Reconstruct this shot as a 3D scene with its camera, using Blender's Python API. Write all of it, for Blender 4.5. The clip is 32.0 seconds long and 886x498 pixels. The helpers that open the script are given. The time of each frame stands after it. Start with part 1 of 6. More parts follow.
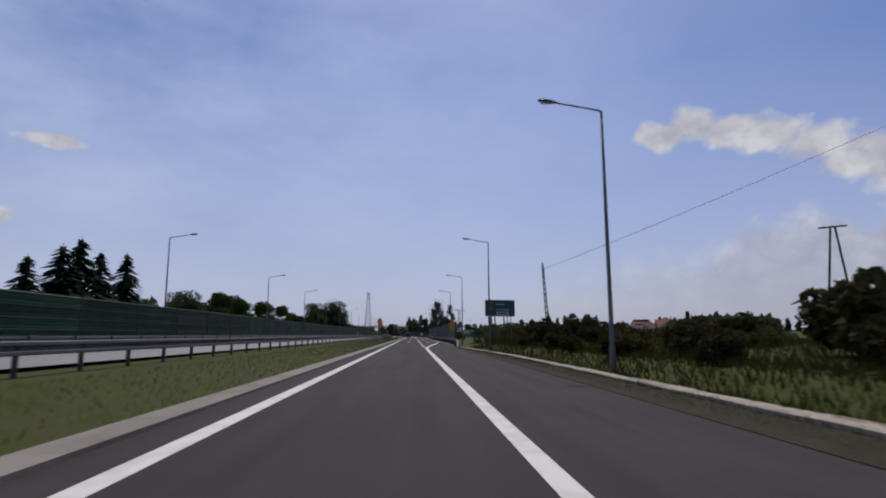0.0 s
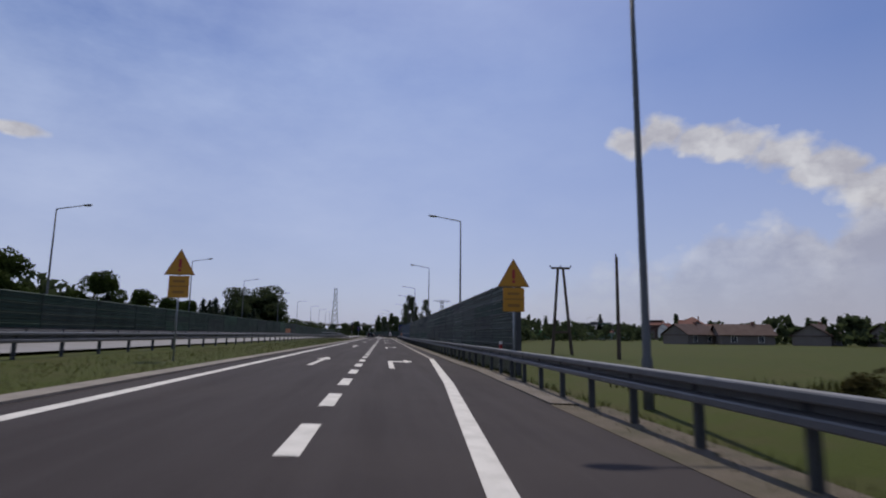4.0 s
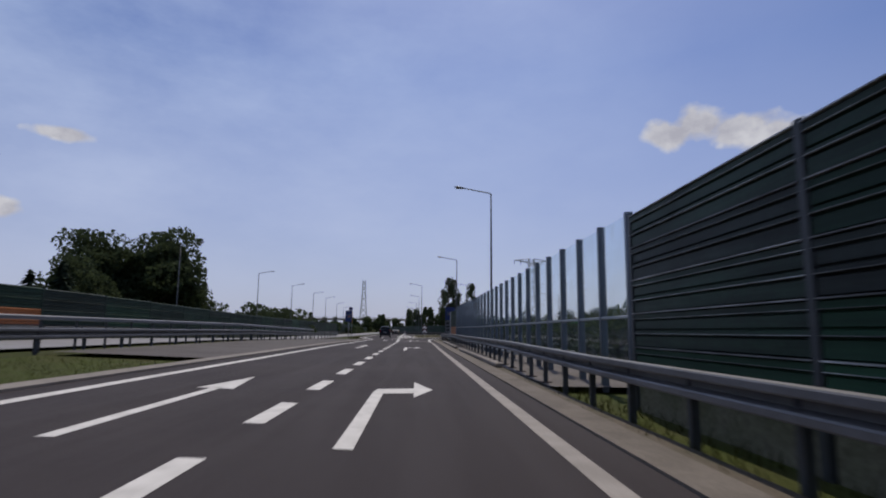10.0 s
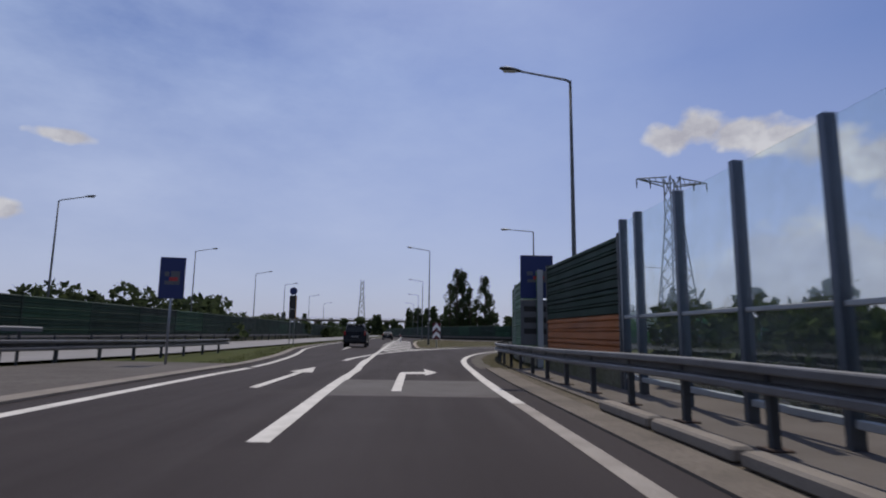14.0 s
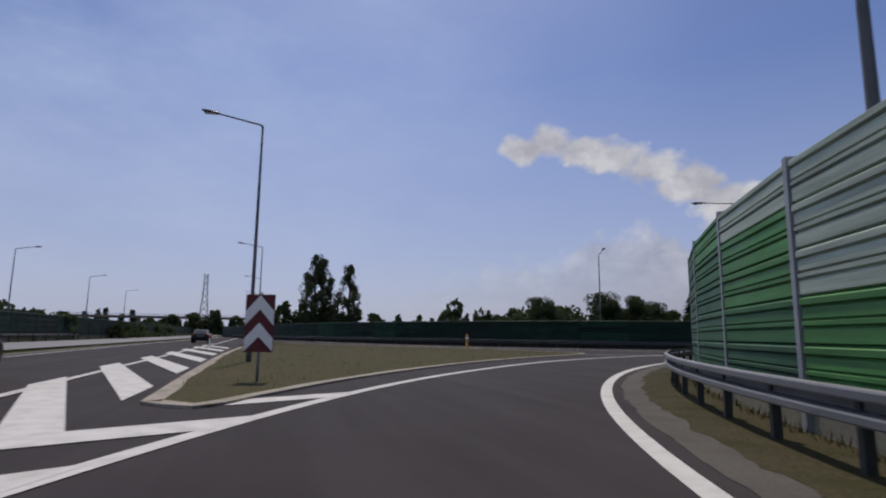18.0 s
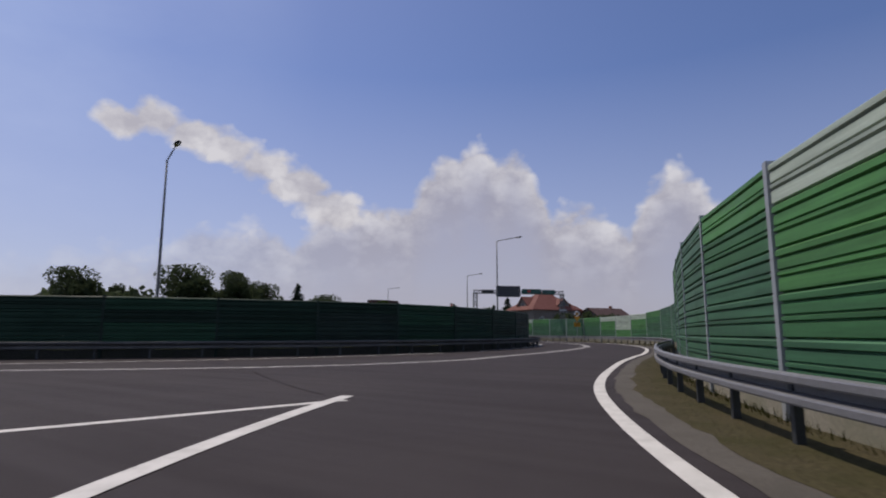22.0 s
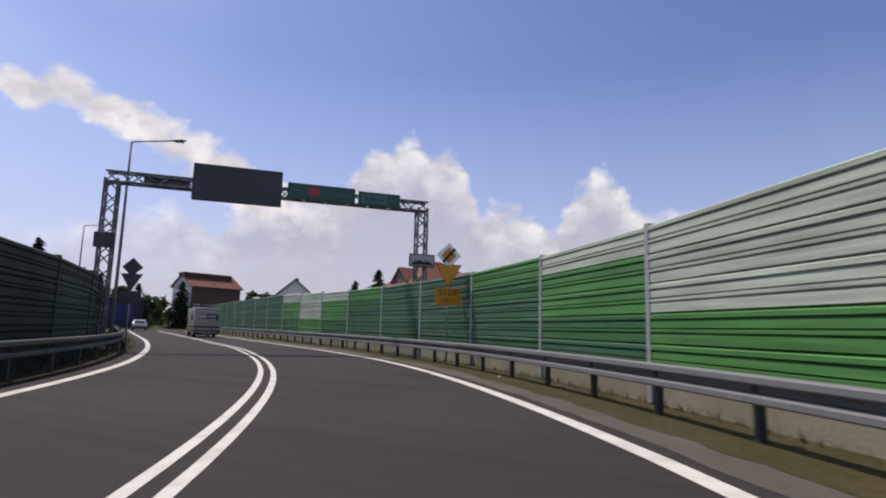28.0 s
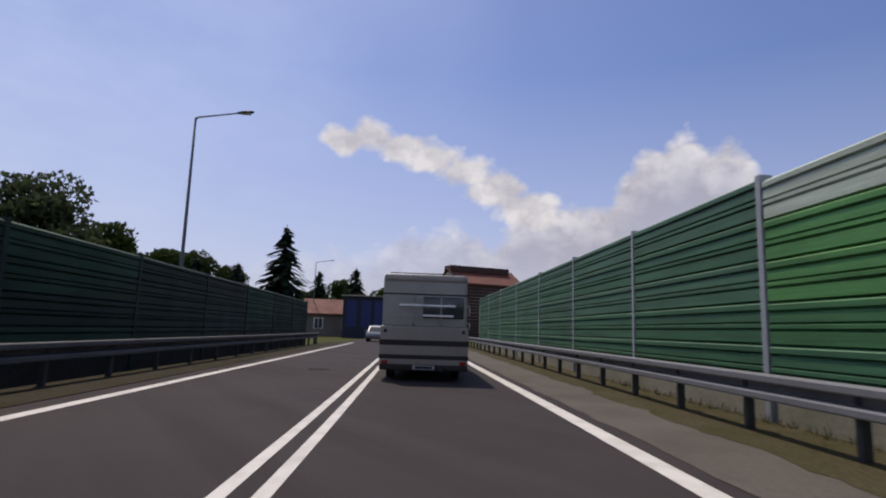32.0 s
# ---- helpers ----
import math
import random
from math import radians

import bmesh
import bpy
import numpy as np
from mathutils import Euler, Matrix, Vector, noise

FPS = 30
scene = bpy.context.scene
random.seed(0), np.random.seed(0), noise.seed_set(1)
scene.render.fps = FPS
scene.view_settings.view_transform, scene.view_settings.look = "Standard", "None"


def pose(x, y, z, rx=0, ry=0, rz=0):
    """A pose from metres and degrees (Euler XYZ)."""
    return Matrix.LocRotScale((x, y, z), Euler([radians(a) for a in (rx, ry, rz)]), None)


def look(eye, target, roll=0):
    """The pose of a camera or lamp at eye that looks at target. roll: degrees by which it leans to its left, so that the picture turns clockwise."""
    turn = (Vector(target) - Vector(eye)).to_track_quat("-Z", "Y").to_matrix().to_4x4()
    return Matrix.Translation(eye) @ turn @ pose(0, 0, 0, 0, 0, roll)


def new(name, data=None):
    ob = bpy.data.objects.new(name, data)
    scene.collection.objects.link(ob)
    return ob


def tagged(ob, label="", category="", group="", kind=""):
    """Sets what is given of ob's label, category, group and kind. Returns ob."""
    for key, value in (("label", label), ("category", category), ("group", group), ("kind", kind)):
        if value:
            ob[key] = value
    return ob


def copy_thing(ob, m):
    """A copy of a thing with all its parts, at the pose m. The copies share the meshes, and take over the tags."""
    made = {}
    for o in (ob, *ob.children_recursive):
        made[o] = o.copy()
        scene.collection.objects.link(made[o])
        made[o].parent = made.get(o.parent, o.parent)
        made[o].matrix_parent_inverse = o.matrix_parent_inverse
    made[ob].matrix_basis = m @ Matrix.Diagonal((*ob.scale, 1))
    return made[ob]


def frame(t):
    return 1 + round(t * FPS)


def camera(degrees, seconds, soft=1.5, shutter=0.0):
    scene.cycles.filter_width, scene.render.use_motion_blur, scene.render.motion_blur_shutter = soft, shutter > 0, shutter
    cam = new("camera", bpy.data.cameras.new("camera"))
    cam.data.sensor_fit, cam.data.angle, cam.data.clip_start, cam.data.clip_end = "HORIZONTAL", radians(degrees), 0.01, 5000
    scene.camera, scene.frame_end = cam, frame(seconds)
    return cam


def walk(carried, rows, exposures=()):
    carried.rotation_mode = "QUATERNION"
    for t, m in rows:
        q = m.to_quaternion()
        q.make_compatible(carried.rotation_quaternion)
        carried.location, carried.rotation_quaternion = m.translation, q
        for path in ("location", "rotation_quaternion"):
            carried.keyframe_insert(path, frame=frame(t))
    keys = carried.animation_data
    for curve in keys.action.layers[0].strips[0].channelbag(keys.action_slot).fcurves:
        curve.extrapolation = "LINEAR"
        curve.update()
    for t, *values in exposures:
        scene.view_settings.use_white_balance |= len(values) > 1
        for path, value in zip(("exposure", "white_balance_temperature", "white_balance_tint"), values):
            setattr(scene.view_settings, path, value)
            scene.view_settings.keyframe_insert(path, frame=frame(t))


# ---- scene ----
cam = camera(76.0, 32.0, soft=2.0, shutter=0.2)
PATH = [
    (0.0, (-2.25, -0.00, 1.259), (-1.720, 9.873, 2.754), -0.20),
    (0.5, (-2.17, 9.40, 1.256), (-1.621, 19.266, 2.772), -0.01),
    (1.0, (-2.10, 18.71, 1.253), (-1.568, 28.590, 2.735), 0.15),
    (1.5, (-2.02, 27.95, 1.250), (-1.464, 37.827, 2.728), 0.13),
    (2.0, (-1.87, 37.11, 1.245), (-1.225, 46.981, 2.695), 0.42),
    (2.5, (-1.66, 46.18, 1.237), (-0.940, 56.047, 2.716), 0.58),
    (3.0, (-1.27, 55.20, 1.223), (-0.312, 65.040, 2.703), 0.60),
    (3.5, (-0.74, 64.17, 1.203), (0.356, 74.003, 2.688), 0.62),
    (4.0, (-0.22, 73.12, 1.183), (0.789, 82.958, 2.687), 0.64),
    (4.5, (0.14, 82.05, 1.170), (0.906, 91.896, 2.737), 0.69),
    (5.0, (0.34, 90.95, 1.163), (0.984, 100.816, 2.669), 0.83),
    (5.5, (0.46, 99.80, 1.158), (1.025, 109.674, 2.644), 0.65),
    (6.0, (0.53, 108.57, 1.156), (1.054, 118.454, 2.609), -0.14),
    (6.5, (0.59, 117.27, 1.153), (1.126, 127.149, 2.616), 0.37),
    (7.0, (0.66, 125.89, 1.151), (1.193, 135.769, 2.612), 0.43),
    (7.5, (0.72, 134.43, 1.149), (1.241, 144.310, 2.626), 0.38),
    (8.0, (0.76, 142.84, 1.147), (1.279, 152.718, 2.628), 0.34),
    (8.5, (0.80, 151.06, 1.145), (1.302, 160.938, 2.606), 0.15),
    (9.0, (0.82, 159.08, 1.145), (1.294, 168.963, 2.601), -0.20),
    (9.5, (0.82, 166.91, 1.145), (1.286, 176.798, 2.583), 0.19),
    (10.0, (0.82, 174.55, 1.145), (1.261, 184.439, 2.580), 0.48),
    (10.5, (0.79, 181.95, 1.146), (1.209, 191.842, 2.572), 0.55),
    (11.0, (0.77, 189.07, 1.147), (1.207, 198.947, 2.635), 0.50),
    (11.5, (0.74, 195.90, 1.148), (1.159, 205.771, 2.672), 0.69),
    (12.0, (0.70, 202.44, 1.149), (1.098, 212.321, 2.631), 0.57),
    (12.5, (0.65, 208.70, 1.151), (1.009, 218.580, 2.625), 0.58),
    (13.0, (0.59, 214.67, 1.153), (0.969, 224.554, 2.622), 0.57),
    (13.5, (0.56, 220.36, 1.157), (0.960, 230.245, 2.635), 0.62),
    (14.0, (0.53, 225.78, 1.161), (0.955, 235.658, 2.646), 0.68),
    (14.5, (0.52, 230.91, 1.164), (0.966, 240.794, 2.630), 0.66),
    (15.0, (0.48, 235.77, 1.167), (0.854, 245.650, 2.642), 0.60),
    (15.5, (0.43, 240.41, 1.170), (0.756, 250.293, 2.649), 0.54),
    (16.0, (0.41, 244.91, 1.172), (0.838, 254.785, 2.658), 0.45),
    (16.5, (0.52, 249.26, 1.173), (1.277, 259.112, 2.681), 0.30),
    (17.0, (0.87, 253.45, 1.174), (2.249, 263.240, 2.670), 0.05),
    (17.5, (1.51, 257.46, 1.175), (3.634, 267.121, 2.648), 0.31),
    (18.0, (2.44, 261.33, 1.175), (5.291, 270.797, 2.679), 0.66),
    (18.5, (3.69, 265.09, 1.175), (7.345, 274.287, 2.590), 1.11),
    (19.0, (5.26, 268.70, 1.175), (9.702, 277.544, 2.596), 1.13),
    (19.5, (7.13, 272.14, 1.175), (12.345, 280.547, 2.626), 0.80),
    (20.0, (9.26, 275.40, 1.175), (15.141, 283.353, 2.646), 0.43),
    (20.5, (11.66, 278.51, 1.175), (18.122, 286.002, 2.659), 0.12),
    (21.0, (14.39, 281.48, 1.175), (21.505, 288.354, 2.647), -0.17),
    (21.5, (17.44, 284.27, 1.175), (25.120, 290.507, 2.623), -0.17),
    (22.0, (20.78, 286.86, 1.175), (28.940, 292.454, 2.638), 0.04),
    (22.5, (24.42, 289.20, 1.175), (33.034, 294.050, 2.689), 0.23),
    (23.0, (28.39, 291.25, 1.175), (37.436, 295.220, 2.731), 0.92),
    (23.5, (32.71, 292.99, 1.175), (42.089, 296.104, 2.673), 1.24),
    (24.0, (37.32, 294.43, 1.175), (46.922, 296.786, 2.685), 1.27),
    (24.5, (42.20, 295.59, 1.175), (51.942, 297.310, 2.675), 0.74),
    (25.0, (47.31, 296.60, 1.175), (57.098, 297.995, 2.684), 0.46),
    (25.5, (52.54, 297.61, 1.175), (62.324, 299.025, 2.684), 0.27),
    (26.0, (57.79, 298.81, 1.175), (67.505, 300.660, 2.660), 0.53),
    (26.5, (63.02, 300.33, 1.175), (72.602, 302.777, 2.650), 0.76),
    (27.0, (68.19, 302.21, 1.175), (77.591, 305.298, 2.632), 1.07),
    (27.5, (73.27, 304.47, 1.175), (82.437, 308.228, 2.577), 1.61),
    (28.0, (78.11, 307.12, 1.175), (86.915, 311.650, 2.580), 1.50),
    (28.5, (82.57, 310.09, 1.175), (90.965, 315.335, 2.578), 1.50),
    (29.0, (86.64, 313.31, 1.175), (94.572, 319.237, 2.593), 1.22),
    (29.5, (90.30, 316.77, 1.175), (97.691, 323.344, 2.649), 1.01),
    (30.0, (93.60, 320.37, 1.175), (100.514, 327.435, 2.640), 1.41),
    (30.5, (96.58, 324.08, 1.175), (103.049, 331.571, 2.629), 1.30),
    (31.0, (99.37, 327.89, 1.175), (105.520, 335.633, 2.653), 1.90),
    (31.5, (101.97, 331.76, 1.175), (107.820, 339.738, 2.634), 1.71),
    (32.0, (104.49, 335.62, 1.175), (110.243, 343.675, 2.598), 1.82),
]
LIGHTNESS = [(0, -0.86, 6500, 10), (14, -0.88, 6500, 10), (17, -0.90, 6500, 10), (20, -1.0, 6550, 10), (21, -0.84, 6600, 11), (22.5, -0.75, 6700, 12), (23.2, -0.72, 6720, 12), (24, -0.57, 6750, 13), (25, -0.40, 6800, 13), (28, -0.31, 6900, 12), (29, -0.28, 6900, 12),
             (30, -0.27, 6900, 12), (31, -0.66, 6850, 12), (32, -0.56, 6850, 12)]
walk(cam, [(t, look(eye, target, roll)) for t, eye, target, roll in PATH], LIGHTNESS)

# ---- light: high sun ahead of the straight road, thin haze, cumulus along the horizon ----
SUN_AZ, SUN_EL = radians(9.0), radians(61)
sun_data = bpy.data.lights.new("sun", "SUN")
sun_data.energy, sun_data.angle, sun_data.color = 5.0, radians(0.6), (1.0, 0.91, 0.79)
sun_ob = new("sun", sun_data)
sun_ob.matrix_world = look((0, 0, 60), (-60 * math.sin(SUN_AZ) * math.cos(SUN_EL), -60 * math.cos(SUN_AZ) * math.cos(SUN_EL), 60 - 60 * math.sin(SUN_EL)))


class Nodes:
    """A small writer of node trees."""

    def __init__(self, tree):
        self.tree = tree
        tree.nodes.clear()

    def add(self, kind, ins=None, **props):
        n = self.tree.nodes.new(kind)
        for k, val in props.items():
            if k == "op":
                n.operation = val
            elif k == "blend":
                n.blend_type = val
            elif k == "dtype":
                n.data_type = val
            elif k == "dims":
                n.noise_dimensions = val
            elif k == "sky":
                n.sky_type = val
        for k, val in (ins or {}).items():
            if isinstance(val, bpy.types.NodeSocket):
                self.tree.links.new(val, n.inputs[k])
            else:
                n.inputs[k].default_value = val
        return n

    def math(self, op, a, b=0.0, c=0.0):
        return self.add("ShaderNodeMath", {0: a, 1: b, 2: c}, op=op).outputs[0]

    def mix(self, fac, a, b, blend="MIX"):
        return self.add("ShaderNodeMix", {0: fac, 6: a, 7: b}, dtype="RGBA", blend=blend).outputs[2]

    def noise(self, vec, scale, detail=4.0, rough=0.55):
        return self.add("ShaderNodeTexNoise", {"Vector": vec, "Scale": scale, "Detail": detail, "Roughness": rough}).outputs[0]

    def ramp(self, fac, lo, hi, a=0.0, b=1.0):
        return self.add("ShaderNodeMapRange", {0: fac, 1: lo, 2: hi, 3: a, 4: b}).outputs[0]


def make_world():
    w = bpy.data.worlds.new("sky")
    scene.world = w
    w.use_nodes = True
    n = Nodes(w.node_tree)
    sky = n.add("ShaderNodeTexSky", sky="NISHITA")
    sky.sun_disc = False
    sky.sun_elevation, sky.sun_rotation = SUN_EL, SUN_AZ
    sky.air_density, sky.dust_density, sky.ozone_density = 1.0, 1.2, 3.5
    vec = n.add("ShaderNodeTexCoord").outputs["Generated"]
    sep = n.add("ShaderNodeSeparateXYZ", {0: vec})
    az = n.math("ARCTAN2", sep.outputs[0], sep.outputs[1])
    el = n.math("ARCSINE", sep.outputs[2])
    flat = n.add("ShaderNodeCombineXYZ", {0: az, 1: n.math("MULTIPLY", el, 1.25), 2: 0.0}).outputs[0]
    # cumulus: heaps given by direction (azimuth, elevation), half width, half height
    heaps = [
        (0.435, 0.322, 0.052, 0.026), (0.485, 0.336, 0.052, 0.034), (0.545, 0.318, 0.058, 0.028), (0.60, 0.300, 0.064, 0.028),
        (0.655, 0.280, 0.070, 0.030), (0.715, 0.250, 0.066, 0.036), (0.775, 0.215, 0.062, 0.038),
        (2.09, 0.44, 0.075, 0.10), (2.06, 0.335, 0.05, 0.05), (-0.57, 0.282, 0.042, 0.013), (-0.64, 0.165, 0.05, 0.018),
        (-2.2, 0.3, 0.3, 0.08), (2.9, 0.25, 0.3, 0.06),
    ]
    heap = None
    for a, e, sa, se in heaps:
        da = n.math("DIVIDE", n.math("SUBTRACT", az, a), sa)
        de = n.math("DIVIDE", n.math("SUBTRACT", el, e), se)
        r = n.math("SUBTRACT", 1.0, n.math("SQRT", n.math("MULTIPLY_ADD", da, da, n.math("MULTIPLY", de, de))))
        heap = r if heap is None else n.math("SMOOTH_MAX", heap, r, 0.25)
    bent = n.add("ShaderNodeTexNoise", {"Vector": flat, "Scale": 30.0, "Detail": 3.0}).outputs["Color"]
    bent = n.add("ShaderNodeVectorMath", {0: bent, 1: (0.030, 0.030, 0.0)}, op="MULTIPLY").outputs[0]
    bent = n.add("ShaderNodeVectorMath", {0: flat, 1: bent}, op="ADD").outputs[0]

    def billow(scale):
        cell = n.add("ShaderNodeTexVoronoi", {"Vector": bent, "Scale": scale})
        cell.feature = "SMOOTH_F1"
        cell.inputs["Smoothness"].default_value = 0.25
        return cell.outputs["Distance"]
    round_a, round_b = billow(20.0), billow(52.0)
    puff = n.math("MULTIPLY_ADD", round_a, -0.36, n.math("MULTIPLY_ADD", n.noise(flat, 13.0, 6.0, 0.6), 0.55, 0.385))
    fine = n.math("MULTIPLY_ADD", round_b, -0.55, n.math("MULTIPLY_ADD", n.noise(flat, 90.0, 3.0, 0.6), 0.25, 0.60))
    edge = n.math("ADD", heap, n.math("MULTIPLY_ADD", puff, 1.45, -0.66))
    edge = n.math("ADD", edge, n.math("MULTIPLY_ADD", fine, 0.45, -0.19))
    cum = n.ramp(edge, 0.02, 0.40)
    # the heaped bank below them: its top line as humps (azimuth, top, width)
    top = None
    for a, e, sa in [(0.42, 0.135, 0.16), (0.62, 0.19, 0.12), (0.79, 0.235, 0.07), (0.88, 0.240, 0.09), (0.975, 0.318, 0.05), (1.03, 0.342, 0.042), (1.095, 0.322, 0.045), (1.20, 0.225, 0.10), (1.365, 0.285, 0.05), (1.46, 0.215, 0.12),
                     (1.60, 0.225, 0.06), (1.73, 0.255, 0.07), (1.88, 0.215, 0.12), (2.12, 0.46, 0.08), (2.3, 0.25, 0.2)]:
        d = n.math("DIVIDE", n.math("SUBTRACT", az, a), sa)
        t = n.math("MULTIPLY_ADD", n.math("MULTIPLY", d, d), -0.05, e)
        top = t if top is None else n.math("SMOOTH_MAX", top, t, 0.03)
    rag = n.math("MULTIPLY_ADD", puff, 0.10, n.math("MULTIPLY_ADD", fine, 0.035, -0.0675))
    depth = n.math("SUBTRACT", n.math("ADD", top, rag), el)
    bank = n.ramp(depth, 0.0, 0.03)
    bank = n.math("MULTIPLY", bank, n.ramp(depth, 0.03, 0.20, 0.90, 0.60))
    bank = n.math("MULTIPLY", bank, n.ramp(az, 0.34, 0.85, 0.22, 1.0))
    veil_n = n.noise(n.add("ShaderNodeCombineXYZ", {0: az, 1: n.math("MULTIPLY", el, 2.2), 2: 4.0}).outputs[0], 2.4, 6.0, 0.6)
    veil = n.math("MULTIPLY", n.ramp(veil_n, 0.26, 0.70, 0.1, 1.0), n.ramp(az, 0.75, -0.45))
    shade_n = n.noise(flat, 14.0, 5.0, 0.62)
    lit = n.math("MULTIPLY_ADD", n.ramp(shade_n, 0.36, 0.64), 0.55, n.ramp(depth, 0.09, 0.0, 0.0, 0.5))
    lit = n.math("ADD", lit, n.ramp(n.math("MULTIPLY_ADD", round_b, 0.4, round_a), 0.75, 0.25, -0.12, 0.42))
    white = n.mix(n.ramp(lit, 0.1, 1.0), (5.9, 5.8, 6.9, 1.0), (11.0, 11.0, 11.6, 1.0))
    low_white = n.mix(n.ramp(depth, 0.04, 0.16), white, (6.3, 6.15, 7.3, 1.0))
    col = n.mix(1.0, sky.outputs[0], (1.20, 1.26, 1.64, 1.0), "MULTIPLY")
    low = n.math("MULTIPLY", n.ramp(el, 0.44, 0.0), n.ramp(az, 1.5, 0.9, 0.8, 1.0))
    col = n.mix(n.math("MULTIPLY", veil, 0.72), col, (9.2, 11.0, 15.2, 1.0))
    col = n.mix(n.math("MULTIPLY", low, 0.64), col, (8.4, 8.7, 11.3, 1.0))
    col = n.mix(bank, col, low_white)
    col = n.mix(n.math("MULTIPLY", cum, 0.95), col, white)
    bg = n.add("ShaderNodeBackground", {0: col, 1: 0.1})
    out = n.add("ShaderNodeOutputWorld", {0: bg.outputs[0]})
    return w


make_world()

# ---- materials ----
MATS = {}


def surface(name, base, rough=0.8, metal=0.0, grain=40.0, amount=0.18, stain=0.6, bump=0.15, tint=None, vary=0.0, spec=0.4, coat=0.0, streak=0.0):
    """A worn surface: base colour with fine grain, broad stains, and a difference from piece to piece."""
    if name in MATS:
        return MATS[name]
    m = bpy.data.materials.new(name)
    m.use_nodes = True
    n = Nodes(m.node_tree)
    pos = n.add("ShaderNodeNewGeometry").outputs["Position"]
    g = n.noise(pos, grain, 5.0, 0.65)
    s = n.noise(pos, stain, 5.0, 0.6)
    dark = [c * (1 - amount * 1.6) for c in base] + [1.0]
    lite = [min(1.0, c * (1 + amount * 1.4)) for c in base] + [1.0]
    col = n.mix(n.ramp(g, 0.25, 0.75), tuple(dark), tuple(lite))
    other = tint or [c * (1 - amount * 1.5) for c in base]
    col = n.mix(n.math("MULTIPLY", n.ramp(s, 0.42, 0.72), 0.75), col, (*other, 1.0))
    if streak:
        long = n.noise(n.add("ShaderNodeVectorMath", {0: pos, 1: (0.35, 0.35, 9.0)}, op="MULTIPLY").outputs[0], 1.0, 4.0, 0.6)
        col = n.add("ShaderNodeHueSaturation", {"Value": n.ramp(long, 0.3, 0.7, 1.0 - streak, 1.0 + streak), "Color": col}).outputs[0]
    if vary:
        rnd = n.add("ShaderNodeObjectInfo").outputs["Random"]
        val = n.ramp(rnd, 0.0, 1.0, 1.0 - vary, 1.0 + vary)
        col = n.add("ShaderNodeHueSaturation", {"Value": val, "Color": col}).outputs[0]
    b = n.add("ShaderNodeBsdfPrincipled", {"Base Color": col, "Metallic": metal, "Specular IOR Level": spec, "Coat Weight": coat})
    n.tree.links.new(n.ramp(s, 0.2, 0.8, max(0.03, rough - 0.1), min(1.0, rough + 0.1)), b.inputs["Roughness"])
    if bump:
        bp = n.add("ShaderNodeBump", {"Strength": bump, "Distance": 0.02, "Height": g})
        n.tree.links.new(bp.outputs[0], b.inputs["Normal"])
    n.add("ShaderNodeOutputMaterial", {0: b.outputs[0]})
    MATS[name] = m
    return m


def leafy(name, a, b, through_light=0.25):
    if name in MATS:
        return MATS[name]
    m = bpy.data.materials.new(name)
    m.use_nodes = True
    n = Nodes(m.node_tree)
    geo = n.add("ShaderNodeNewGeometry")
    rnd = geo.outputs["Random Per Island"]
    s = n.noise(geo.outputs["Position"], 0.5, 3.0)
    col = n.mix(n.math("MULTIPLY_ADD", rnd, 0.6, n.math("MULTIPLY", s, 0.4)), (*a, 1.0), (*b, 1.0))
    p = n.add("ShaderNodeBsdfPrincipled", {"Base Color": col, "Roughness": 0.85, "Specular IOR Level": 0.06})
    t = n.add("ShaderNodeBsdfTranslucent", {0: col})
    mx = n.add("ShaderNodeMixShader", {0: through_light, 1: p.outputs[0], 2: t.outputs[0]})
    n.add("ShaderNodeOutputMaterial", {0: mx.outputs[0]})
    MATS[name] = m
    return m


def asphalt_mat():
    """Worn asphalt: fine stone grain, long wheel tracks and patches of older binder."""
    m = bpy.data.materials.new("asphalt")
    m.use_nodes = True
    n = Nodes(m.node_tree)
    pos = n.add("ShaderNodeNewGeometry").outputs["Position"]
    g = n.noise(pos, 120.0, 4.0, 0.7)
    st = n.noise(n.add("ShaderNodeVectorMath", {0: pos, 1: (1.2, 0.06, 1.0)}, op="MULTIPLY").outputs[0], 1.4, 4.0, 0.6)
    pt = n.noise(pos, 0.22, 5.0, 0.6)
    col = n.mix(n.ramp(g, 0.3, 0.7), (0.0248, 0.0204, 0.0212, 1), (0.0512, 0.0424, 0.0432, 1))
    col = n.mix(n.math("MULTIPLY", n.ramp(st, 0.42, 0.66), 0.42), col, (0.028, 0.0232, 0.0236, 1))
    col = n.mix(n.math("MULTIPLY", n.ramp(pt, 0.48, 0.64), 0.55), col, (0.048, 0.04, 0.0392, 1))
    b = n.add("ShaderNodeBsdfPrincipled", {"Base Color": col, "Specular IOR Level": 0.14})
    n.tree.links.new(n.ramp(st, 0.2, 0.8, 0.78, 0.92), b.inputs["Roughness"])
    bp = n.add("ShaderNodeBump", {"Strength": 0.25, "Distance": 0.01, "Height": g})
    n.tree.links.new(bp.outputs[0], b.inputs["Normal"])
    n.add("ShaderNodeOutputMaterial", {0: b.outputs[0]})
    return m


